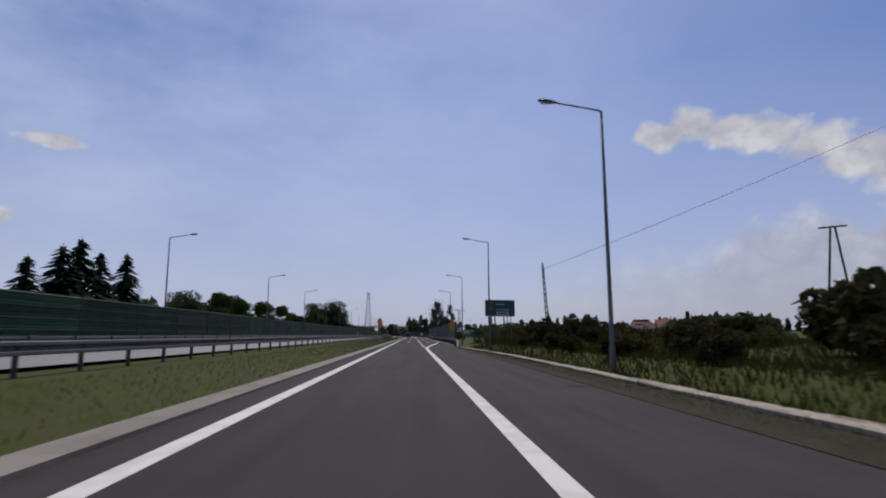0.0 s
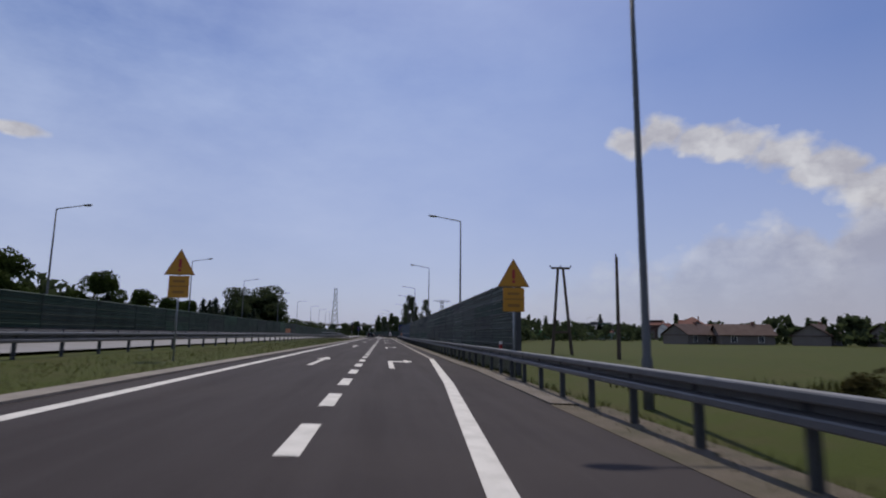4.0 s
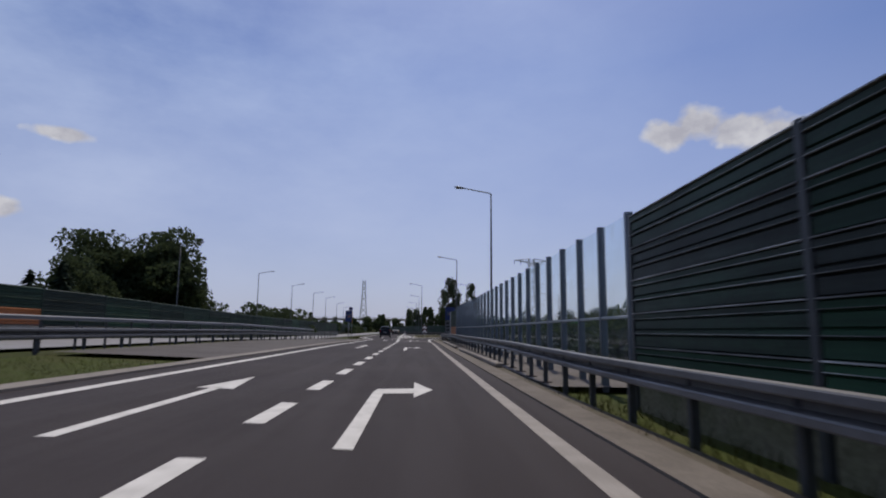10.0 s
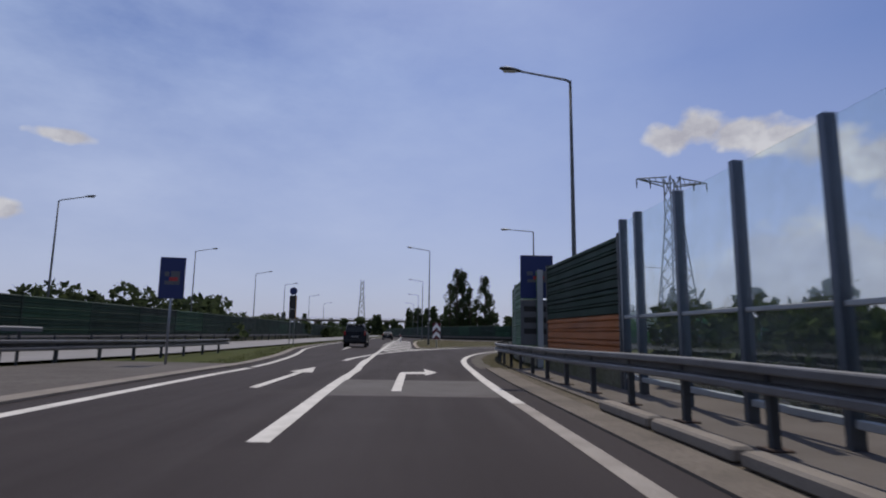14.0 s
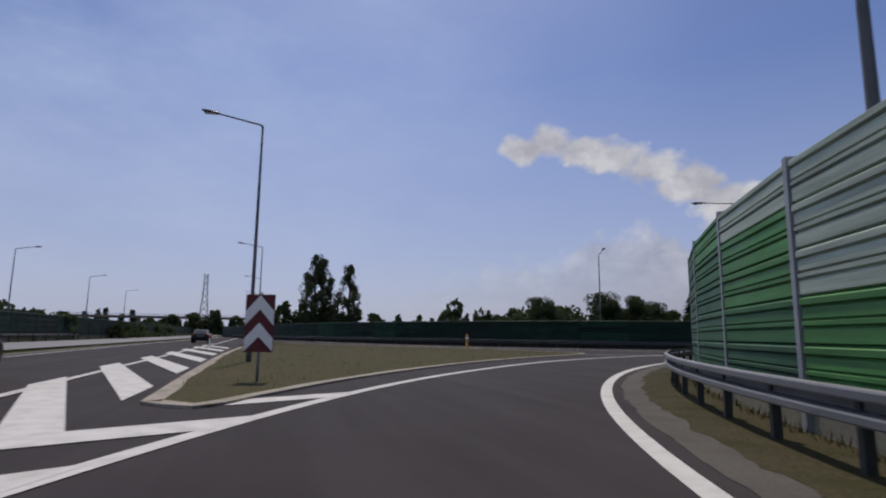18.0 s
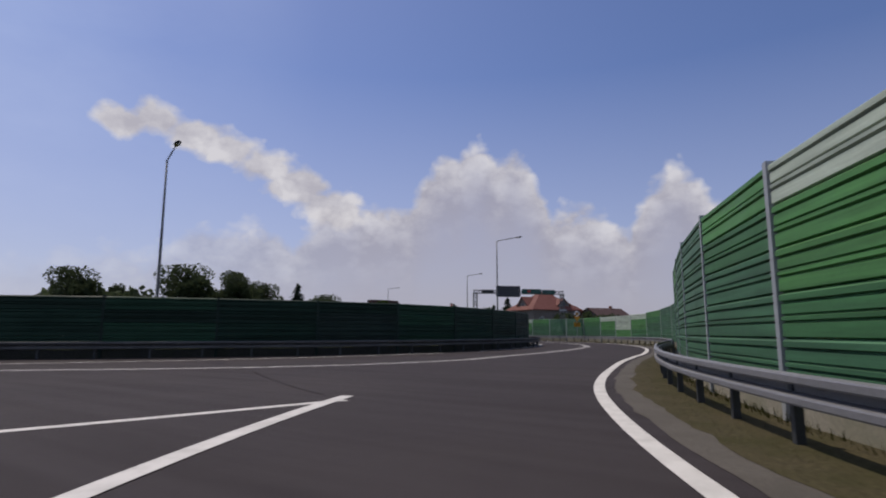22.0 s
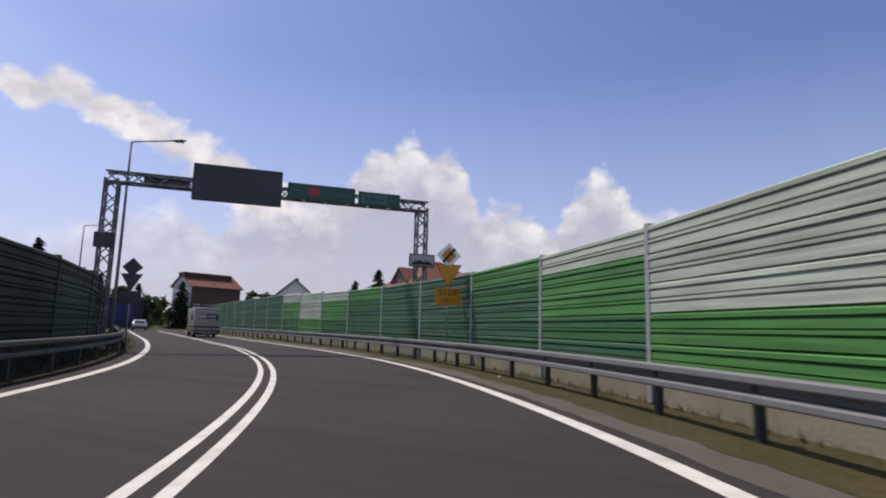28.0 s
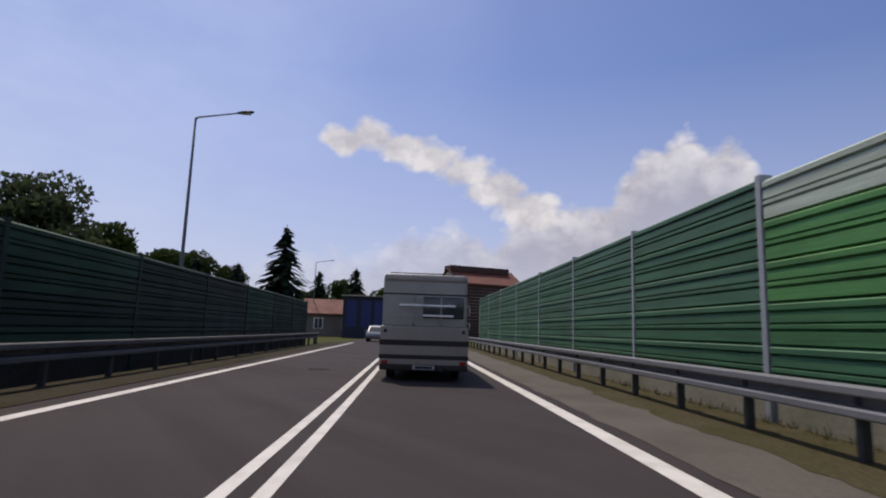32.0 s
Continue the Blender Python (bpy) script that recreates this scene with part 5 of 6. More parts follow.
# ---- vehicles ----
def rounded_box(name, x0, y0, z0, x1, y1, z1, r, mat, parent, taper=(1, 1), segs=3, label=""):
    """A box with rounded edges; taper narrows its top in x and y."""
    bm = bmesh.new()
    bmesh.ops.create_cube(bm, size=1.0)
    for v in bm.verts:
        tx, ty = taper if v.co.z > 0 else (1, 1)
        v.co = Vector(((x0 + x1) / 2 + v.co.x * (x1 - x0) * tx, (y0 + y1) / 2 + v.co.y * (y1 - y0) * ty, (z0 + z1) / 2 + v.co.z * (z1 - z0)))
    bmesh.ops.bevel(bm, geom=bm.edges[:], offset=r, segments=segs, affect="EDGES", profile=0.6)
    me = bpy.data.meshes.new(name)
    bm.to_mesh(me)
    bm.free()
    me.materials.append(mat)
    me.polygons.foreach_set("use_smooth", [True] * len(me.polygons))
    return part(name, me, None, parent, label)


def side_body(name, outline, half, r, mat, parent, tuck=0.0):
    """A car body: the outline seen from the side (y, z), drawn across the width, edges rounded; tuck narrows what lies above the waist."""
    bm = bmesh.new()
    waist = 0.95
    lo = [bm.verts.new((-half + max(0, z - waist) * tuck, y, z)) for y, z in outline]
    hi = [bm.verts.new((half - max(0, z - waist) * tuck, y, z)) for y, z in outline]
    n = len(outline)
    bm.faces.new(lo[::-1])
    bm.faces.new(hi)
    for i in range(n):
        bm.faces.new((lo[i], lo[(i + 1) % n], hi[(i + 1) % n], hi[i]))
    bmesh.ops.recalc_face_normals(bm, faces=bm.faces[:])
    bmesh.ops.bevel(bm, geom=bm.edges[:], offset=r, segments=2, affect="EDGES", profile=0.6)
    me = bpy.data.meshes.new(name)
    bm.to_mesh(me)
    bm.free()
    me.materials.append(mat)
    return part(name, me, None, parent)


def wheel(parent, x, y, r=0.33, w=0.22):
    sol = Solid()
    prof = [(-w / 2, r * 0.62), (-w / 2, r * 0.92), (-w / 2 + 0.03, r), (w / 2 - 0.03, r), (w / 2, r * 0.92), (w / 2, r * 0.62)]
    k = 20
    rings = [[(px, pr * math.cos(2 * math.pi * q / k), pr * math.sin(2 * math.pi * q / k)) for q in range(k)] for px, pr in prof]
    sol.rings(rings, True)
    t = part("tyre", sol, TYRE, parent, smooth=False, at=pose(x, y, r))
    sol = Solid()
    for sx in (-1, 1):
        rings = [[(sx * (w / 2 + d), pr * math.cos(2 * math.pi * q / k), pr * math.sin(2 * math.pi * q / k)) for q in range(k)] for d, pr in ((-0.05, r * 0.63), (0.004, r * 0.60), (-0.02, r * 0.35), (0.01, r * 0.12))]
        sol.rings(rings, True)
    part("rim", sol, RIM, t)
    return t


def slab(name, corners, t, mat, parent, label=""):
    """A thin plate with the given four corners, t thick along its normal."""
    c = [Vector(p) for p in corners]
    nrm = (c[1] - c[0]).cross(c[3] - c[0]).normalized() * t
    sol = Solid()
    sol.rings([c, [p + nrm for p in c]], True)
    return part(name, sol, mat, parent, label)


def camper(m):
    """Its tail is at y = 0, its nose at y = 5.8."""
    ob = thing("camper_van", m, "old cream camper van with brown stripes and a rear bicycle rack", "camper van")
    rounded_box("body", -1.02, 0.0, 0.42, 1.02, 4.6, 2.55, 0.10, CAMPER_W, ob)
    rounded_box("lower_tail", -1.05, -0.07, 0.30, 1.05, 0.9, 1.30, 0.05, CAMPER_L, ob)
    rounded_box("roof_edge", -0.99, -0.04, 2.38, 0.99, 0.35, 2.56, 0.07, CAMPER_W, ob, label="bright rounded roof edge")
    rounded_box("alcove", -1.0, 4.2, 1.65, 1.0, 5.5, 2.5, 0.18, CAMPER_W, ob)
    rounded_box("cab", -0.95, 4.4, 0.40, 0.95, 6.1, 1.75, 0.2, CAMPER_W, ob, (0.9, 0.8))
    for z0, z1, lab in ((1.26, 1.31, "dark seam"), (0.84, 0.97, "dark brown stripe"), (0.52, 0.62, "dark brown stripe"), (2.055, 2.09, "dark seam")):
        wide = 1.052 if z1 < 1.3 else 1.022
        back = -0.074 if z1 < 1.3 else -0.004
        sol = Solid()
        sol.box(-wide, back, z0, wide, back + 0.02, z1)
        sol.box(wide - 0.01, back, z0, wide + 0.004, 4.4, z1)
        sol.box(-wide - 0.004, back, z0, -wide + 0.01, 4.4, z1)
        part("stripe", sol, CAMPER_D, ob, lab)
    rounded_box("rear_window", -0.05, -0.02, 1.50, 0.93, 0.03, 2.02, 0.02, PANE, ob)
    sol = Solid()
    sol.box(-0.93, -0.012, 1.50, -0.08, 0.0, 2.02, bevel=0.004)
    part("rear_panel", sol, CAMPER_W, ob)
    sol = Solid()
    for x in (-0.28, 0.38):
        sol.tube([(x, -0.03, 2.04), (x, -0.12, 1.98), (x, -0.12, 1.36), (x, -0.06, 1.32)], 0.022, 6)
    part("bicycle_rack", sol, POLE, ob, "tubular bicycle rack")
    for x0, x1, z in ((-0.62, 0.72, 1.80), (-0.05, 0.68, 1.56)):
        sol = Solid()
        sol.box(x0, -0.155, z - 0.022, x1, -0.115, z + 0.022, bevel=0.008)
        part("rack_bar", sol, S_WHITE, ob, "bright white rack bar")
    sol = Solid()
    for x in (-0.85, 0.85):
        sol.tube([(x, 0.1, 2.53), (x, 0.1, 2.59), (x, 3.4, 2.59), (x, 3.4, 2.53)], 0.014, 6)
    sol.tube([(-0.85, 0.1, 2.59), (0.85, 0.1, 2.59)], 0.014, 6)
    part("roof_rail", sol, DARKSTEEL, ob)
    rounded_box("roof_hatch", -0.3, 1.4, 2.55, 0.3, 2.0, 2.63, 0.03, CAMPER_W, ob)
    rounded_box("bumper", -1.04, -0.10, 0.26, 1.04, 0.05, 0.40, 0.03, CAMPER_D, ob)
    for sx in (-1, 1):
        rounded_box("tail_light", sx * 0.92 - 0.07, -0.11, 0.40, sx * 0.92 + 0.07, -0.07, 0.48, 0.01, REDLIGHT, ob)
        rounded_box("marker_light", sx * 0.93 - 0.04, -0.09, 1.14, sx * 0.93 + 0.04, -0.06, 1.22, 0.008, S_BLACK, ob)
        rounded_box("side_window", sx * 1.015 - 0.01, 1.1, 1.45, sx * 1.015 + 0.01, 2.3, 1.95, 0.008, PANE, ob)
        rounded_box("mirror", sx * 1.16 - 0.09, 5.0, 1.30, sx * 1.16 + 0.09, 5.12, 1.62, 0.03, S_BLACK, ob)
        wheel(ob, sx * 0.82, 1.25)
        wheel(ob, sx * 0.84, 4.75)
    sol = Solid()
    sol.box(-0.26, -0.112, 0.28, 0.26, -0.102, 0.38, bevel=0.003)
    plate = part("number_plate", sol, SIGNTEXT, ob)
    bars(plate, S_BLACK, [(-0.2, 0.30, 0.2, 0.36)], -0.118)
    sol = Solid()
    sol.tube([(0.4, -0.02, 0.30), (0.4, -0.16, 0.26)], 0.03, 8)
    part("exhaust", sol, DARKSTEEL, ob)
    sol = Solid()
    sol.box(-0.75, 0.3, 0.22, 0.75, 4.4, 0.44)
    part("underbody", sol, S_BLACK, ob)
    return ob


def car(m, label, paint, high=1.72, name="car", length=4.6, estate=True):
    """Tail at y = 0, nose at y = length."""
    ob = thing(name, m, label, "car", "cars")
    L, k = length, high / 1.72
    body = [(0.10, 0.34), (0.0, 0.52), (0.02, 0.80 * k), (0.10, 1.02 * k), (0.30, 1.10 * k), (L - 1.45, 1.06 * k), (L - 0.45, 0.95 * k), (L - 0.10, 0.80), (L, 0.60), (L - 0.06, 0.36), (L - 0.3, 0.26), (0.4, 0.26)]
    side_body("body", body, 0.91, 0.09, paint, ob)
    y0, y1 = (0.50, 0.86) if estate else (0.95, 1.35)
    cabin = [(0.12, 1.0 * k), (0.20, 1.12 * k), (y0, 1.60 * k), (y1, 1.70 * k), (1.9, high), (L - 2.2, high - 0.02), (L - 1.85, 1.60 * k), (L - 1.05, 1.0 * k)]
    side_body("cabin", cabin, 0.86, 0.08, paint, ob, tuck=0.26)
    zb, zt = 1.14 * k, 1.54 * k

    def rear(z):
        return 0.20 + (z - 1.12 * k) / (0.48 * k) * (y0 - 0.20)
    slab("rear_window", [(-0.70, rear(zb) - 0.012, zb), (0.70, rear(zb) - 0.012, zb), (0.58, rear(zt) - 0.012, zt), (-0.58, rear(zt) - 0.012, zt)], 0.02, CARGLASS, ob)
    slab("windscreen", [(0.70, L - 1.16, zb), (-0.70, L - 1.16, zb), (-0.60, L - 1.72, zt), (0.60, L - 1.72, zt)], 0.012, CARGLASS, ob)
    for sx in (-1, 1):
        for a, b in ((y0 + 0.10, 1.35), (1.42, 2.25), (2.32, L - 1.80)):
            xb, xt = 0.868 - (zb - 0.95) * 0.26, 0.868 - (zt - 0.95) * 0.26
            c = [(sx * xb, a - 0.12, zb), (sx * xb, b + 0.1, zb), (sx * xt, b, zt), (sx * xt, a + 0.05, zt)]
            slab("side_window", c if sx > 0 else c[::-1], 0.014, CARGLASS, ob)
        rounded_box("tail_light", sx * 0.79 - 0.07, 0.02, 0.90 * k, sx * 0.79 + 0.07, 0.16, 1.20 * k, 0.03, REDLIGHT, ob)
        rounded_box("headlight", sx * 0.66 - 0.16, L - 0.22, 0.66, sx * 0.66 + 0.16, L - 0.04, 0.82, 0.03, LENS, ob)
        rounded_box("mirror", sx * 1.0 - 0.10, L - 1.62, 1.05 * k, sx * 1.0 + 0.08, L - 1.50, 1.22 * k, 0.04, paint, ob)
        for wy in (0.88, L - 0.92):
            arch = Solid()
            rim = [(math.cos(a), math.sin(a)) for a in [math.pi * q / 12 for q in range(13)]]
            arch.rings([[(sx * x, wy + 0.43 * c, 0.34 + 0.43 * d) for c, d in rim] + [(sx * x, wy + 0.36 * c, 0.34 + 0.36 * d) for c, d in rim[::-1]] for x in ((0.80, 0.925) if sx > 0 else (0.925, 0.80))], True)
            part("wheel_arch", arch, TYRE, ob, "black plastic wheel arch")
            wheel(ob, sx * 0.81, wy, 0.34)
        if estate:
            sol = Solid()
            sol.tube([(sx * 0.62, 0.95, high - 0.03), (sx * 0.62, 1.05, high + 0.05), (sx * 0.62, L - 2.4, high + 0.04), (sx * 0.62, L - 2.3, high - 0.04)], 0.018, 6)
            part("roof_rail", sol, CHROME, ob)
    if estate:
        rounded_box("spoiler", -0.60, y0 - 0.06, 1.60 * k, 0.60, y1 + 0.05, 1.69 * k, 0.03, paint, ob)
    sol = Solid()
    sol.tube([(0.0, rear(zb) - 0.03, zb + 0.03), (0.34, rear(zb + 0.1) - 0.035, zb + 0.10)], 0.012, 5)
    part("rear_wiper", sol, TYRE, ob)
    rounded_box("bumper", -0.90, -0.07, 0.34, 0.90, 0.14, 0.60, 0.06, TYRE if estate else paint, ob, label="dark plastic bumper" if estate else "")
    sol = Solid()
    sol.box(-0.26, -0.035, 0.74, 0.26, 0.02, 0.85, bevel=0.003)
    plate = part("number_plate", sol, SIGNTEXT, ob)
    bars(plate, S_BLACK, [(-0.19, 0.77, 0.19, 0.82)], -0.042)
    return ob


camper(pose(111.95, 346.7, 0, 0, 0, -32.9) @ Matrix.Diagonal((0.975, 1, 0.965, 1)))
car(pose(-4.62, 273.4, 0, 0, 0, 2) @ Matrix.Diagonal((1.05, 1.04, 1.10, 1)), "black estate car with roof rails and dark windows", BLACKPAINT)
car(pose(-4.9, 330, 0, 0, 0, 1), "dark hatchback far ahead on the main carriageway", BLACKPAINT, 1.5, estate=False, length=4.2)
car(pose(131.4, 383.3, 0, 0, 0, 147), "silver saloon car coming from the junction", SILVER, 1.45, estate=False, length=4.3)

# ---- plants ----
def leaves(centres, radii, per, size, flat=0.75, seed=1):
    """Leaf quads scattered in the outer shell of many blobs."""
    rng = np.random.default_rng(seed)
    centres, radii = np.array(centres, float), np.array(radii, float).reshape(len(centres), -1)
    n = len(centres) * per
    idx = np.repeat(np.arange(len(centres)), per)
    d = rng.normal(size=(n, 3))
    d /= np.linalg.norm(d, axis=1)[:, None]
    r = rng.uniform(0.55, 1.08, n) ** 0.7
    c = centres[idx] + d * r[:, None] * radii[idx] * np.array([1, 1, flat])
    u = rng.normal(size=(n, 3))
    u /= np.linalg.norm(u, axis=1)[:, None]
    w = np.cross(u, rng.normal(size=(n, 3)))
    w /= np.linalg.norm(w, axis=1)[:, None]
    k = size * rng.uniform(0.5, 1.3, n)[:, None]
    v = np.stack([c - u * k, c + w * k * 0.6, c + u * k, c - w * k * 0.6], 1).reshape(-1, 3)
    f = np.arange(n * 4).reshape(n, 4)
    return v, f


def leaf_mesh(name, v, f, mat):
    me = bpy.data.meshes.new(name)
    me.from_pydata(v.tolist(), [], f.tolist())
    me.materials.append(mat)
    return me


def broad_tree(name, height, width, label, mat, seed, blobs=26, per=90, leaf=0.34, slim=1.0, category="tree", bare=0.25):
    rng = random.Random(seed)
    ob = thing(name, pose(0, 0, 0), label, category)
    sol = Solid()
    top = height * (0.85 if slim > 1 else 0.7)
    lean = (rng.uniform(-0.3, 0.3), rng.uniform(-0.3, 0.3))
    pts = [(lean[0] * z / height, lean[1] * z / height, z) for z in (-0.4, height * 0.12, height * 0.35, top)]
    r0 = height * 0.022
    sol.tube(pts, [r0 * 1.4, r0, r0 * 0.8, r0 * 0.25], 8)
    cen, rad = [], []
    for i in range(blobs):
        a, u = rng.uniform(0, 6.283), rng.random()
        z = height * (bare + (0.93 - bare) * u)
        spread = width / 2 * (math.sin(math.pi * (0.18 + 0.75 * u)) ** 0.7) * rng.uniform(0.25, 0.85)
        r = width * rng.uniform(0.11, 0.20) * (0.8 if slim > 1 else 1.0)
        p = (spread * math.cos(a), spread * math.sin(a), z)
        cen.append(p)
        rad.append([r, r, r * (1.5 if slim > 1 else 1.0)])
        if i % 3 == 0:
            z0 = max(height * 0.15, z - spread * 1.1 - height * 0.06)
            sol.tube([(lean[0] * z0 / height, lean[1] * z0 / height, z0), (p[0] * 0.5, p[1] * 0.5, (z0 + z) / 2 + 0.1), p], [r0 * 0.5, r0 * 0.32, r0 * 0.12], 5)
    part("trunk", sol, BARK, ob, smooth=True)
    v, f = leaves(cen, rad, per, leaf, 0.8, seed)
    part("crown", leaf_mesh("crown", v, f, mat), None, ob)
    return ob


def spruce(height, width, seed):
    rng = np.random.default_rng(seed)
    ob = thing("spruce", pose(0, 0, 0), "tall dark spruce with drooping layered branches", "tree", "spruces")
    sol = Solid()
    sol.tube([(0, 0, -0.3), (0, 0, height * 0.5), (0, 0, height)], [height * 0.018, height * 0.011, 0.02], 7)
    part("trunk", sol, BARK, ob)
    vv, ff, k = [], [], 0
    for i in range(int(height * 2.6)):
        u = i / (height * 2.6)
        z = height * (0.06 + 0.92 * u)
        reach = width / 2 * (1 - u) ** 0.85 * rng.uniform(0.75, 1.12) + 0.15
        for b in range(max(8, int(24 * (1 - u)) + 6)):
            a = rng.uniform(0, 6.283)
            ln = reach * rng.uniform(0.7, 1.0)
            for q in range(5):
                t0 = 0.12 + 0.88 * q / 5 + rng.uniform(-0.05, 0.05)
                cx, cy, cz = ln * t0 * math.cos(a), ln * t0 * math.sin(a), z - ln * t0 * 0.35 + rng.uniform(-0.1, 0.1)
                s = 0.17 * height / 8 * rng.uniform(0.7, 1.4) + 0.10
                ca, sa = math.cos(a), math.sin(a)
                dz = -0.45 * s
                vv += [(cx - ca * s * 1.4, cy - sa * s * 1.4, cz - dz * 1.4), (cx - sa * s * 0.8, cy + ca * s * 0.8, cz - 0.1 * s), (cx + ca * s * 1.5, cy + sa * s * 1.5, cz + dz * 1.5), (cx + sa * s * 0.8, cy - ca * s * 0.8, cz - 0.25 * s)]
                ff.append((k, k + 1, k + 2, k + 3))
                k += 4
    part("crown", leaf_mesh("crown", np.array(vv), np.array(ff), LEAF_N), None, ob)
    return ob


def scatter(proto, places):
    """Copies of a thing at (x, y, z, turn, scale)."""
    for x, y, z, turn, k in places:
        copy_thing(proto, pose(x, y, z, 0, 0, turn) @ Matrix.Diagonal((k, k, k * (0.92 + 0.16 * ((x * 7.3 + y * 3.1) % 1.0)), 1)))
    for o in [*proto.children_recursive, proto]:
        bpy.data.objects.remove(o)


def at_ground(x, y):
    return zroad(x, y) - 0.12 + hill(x, y)


rs = random.Random(5)
G = at_ground
# spruces behind the far wall, and one by the houses
scatter(spruce(10.0, 11.0, 3), [(-42, 66.0, 0, 0, 1.28), (-42.2, 69.8, 0, 70, 1.36), (-42, 80.5, 0, 30, 1.2), (-42, 60.3, 0, 110, 1.0), (-42, 74.0, 0, 200, 1.15), (-43.5, 77.0, 0, 20, 0.95), (-30.5, 139, 0, 20, 0.6), (-35, 191.5, 0, 20, 0.84), (-35, 195.5, 0, 130, 0.86), (-35.2, 188, 0, 60, 0.76), (-34, 201, 0, 80, 0.68), (-34, 205.5, 0, 30, 0.64), (-36, 230, 0, 30, 0.72), (-36, 235, 0, 100, 0.8),
                               (140, 418, 0, 10, 0.95), (145, 415.5, 0, 80, 1.05), (150, 411, 0, 130, 0.95), (156, 406, 0, 20, 1.0), (153.7, 357.4, 0, 40, 1.0), (151.8, 360.5, 0, 0, 0.85), (133.4, 415.5, 0, 0, 1.5), (116, 390, 0, 10, 0.7), (122, 398, 0, 60, 0.8)])
scatter(broad_tree("broadleaf_tree", 10.0, 9.0, "full dark green broadleaf tree with an uneven crown", LEAF_D, 11, 40, 330, 0.20),
        [(-38.5, 262, 0, 0, 1.75), (-45, 258, 0, 80, 1.6), (-37, 268, 0, 160, 1.1), (-40.5, 271, 0, 30, 1.2), (-44, 268, 0, 50, 1.3), (-36, 86, 0, 40, 0.75), (103.6, 372, 0, 0, 0.9), (-40, 245, 0, 120, 1.0),
         (48, 352, 0, 30, 0.8), (56, 345, 0, 0, 0.9), (61, 342, 0, 80, 0.8), (66, 345, 0, 140, 0.75), (83, 352, 0, 10, 0.7)])
scatter(broad_tree("broadleaf_tree", 8.0, 7.5, "mid-green broadleaf tree by the noise wall", LEAF_M, 23, 34, 300, 0.20),
        [(-44, 128, 0, 0, 1.25), (-46, 140, 0, 70, 1.35), (-47, 134, 0, 170, 1.3), (-35, 112, 0, 0, 0.95), (-36, 130, 0, 60, 1.1), (-37, 150, 0, 120, 1.0), (-36, 163, 0, 10, 0.9), (-33, 92, 0, 90, 0.7), (-35, 178, 0, 200, 0.85), (-38, 184, 0, 20, 0.9), (-36, 172, 0, 70, 0.85),
         (97, 361, 0, 0, 0.8), (101, 368, 0, 50, 0.7), (108, 384, 0, 90, 0.95), (113, 392, 0, 140, 1.0), (93, 352, 0, 20, 0.72), (120, 408, 0, 20, 1.1), (127, 420, 0, 20, 1.2), (148, 428, 0, 60, 1.2), (158, 430, 0, 100, 1.1), (88, 345, 0, 100, 0.7)])
scatter(broad_tree("poplar", 20.0, 5.6, "tall ragged poplar with a columnar crown", LEAF_D, 31, 90, 46, 0.24, slim=1.3, bare=0.1),
        [(16.5, 455, 0, 0, 1.35), (19, 458, 0, 60, 1.4), (21.5, 456, 0, 100, 1.05), (28, 458, 0, 150, 1.38), (25, 462, 0, 10, 0.8), (30.5, 462, 0, 30, 0.9), (14.0, 461, 0, 260, 1.2)])
scatter(broad_tree("roadside_tree", 9.0, 8.0, "dark roadside tree beyond the slip road", LEAF_D, 47, 32, 220, 0.26),
        [(52, 420, 0, 0, 0.9), (62, 405, 0, 30, 0.8), (78, 430, 0, 70, 1.1), (88, 425, 0, 100, 1.25), (95, 430, 0, 10, 1.2), (104, 420, 0, 150, 1.0), (112, 455, 0, 40, 1.2), (118, 460, 0, 40, 1.1)])


def brush_patch(name, places, label, mat, per, leaf, kind_of="bush", seed=9):
    """One bush as a mesh of twigs and leaves, copied about."""
    proto = thing(name, pose(0, 0, 0), label, kind_of, "roadside bushes")
    rng = random.Random(seed)
    cen = [(rng.uniform(-0.9, 0.9), rng.uniform(-0.9, 0.9), rng.uniform(0.25, 1.25)) for _ in range(16)]
    v, f = leaves(cen, [[rng.uniform(0.3, 0.55)] * 3 for _ in cen], per, leaf, 0.9, seed)
    part("foliage", leaf_mesh("foliage", v, f, mat), None, proto)
    sol = Solid()
    for c in cen:
        sol.tube([(c[0] * 0.15, c[1] * 0.15, -0.2), (c[0] * 0.6, c[1] * 0.6, c[2] * 0.5), c], [0.03, 0.02, 0.008], 5)
    part("stem", sol, BARK, proto)
    scatter(proto, places)


spots = []
for i in range(120):
    y = rs.uniform(-12, 86)
    x = 6.2 + rs.random() ** 1.3 * 22
    spots.append((x, y, G(x, y), rs.uniform(0, 360), rs.uniform(0.35, 0.8) * (1.2 if x > 12 else 0.9)))
brush_patch("bush", spots, "olive roadside bush on the rough bank", LEAF_B, 70, 0.11)
spots = [(x, y, G(x, y), rs.uniform(0, 360), k) for x, y, k in
         [(10.5, 14, 1.5), (12, 17, 1.6), (11, 40, 0.8), (13, 43, 1.0), (9.5, 50, 0.7), (9, 30, 0.8), (15, 30, 1.0), (9.2, 64, 0.9), (10, 72, 1.0), (12, 78, 1.3), (11.5, 60, 1.3), (14, 55, 1.4), (13, 66, 1.5), (16, 61, 1.5), (10, 57, 1.1), (18, 40, 1.1), (17, 20, 1.5), (8.6, 22, 0.8), (6.6, 24.5, 0.62), (6.4, 31, 0.55), (7.0, 17, 0.6), (6.5, 44, 0.5), (6.8, 36, 0.7), (9.2, 46.5, 1.15), (8.4, 12, 0.75)]]
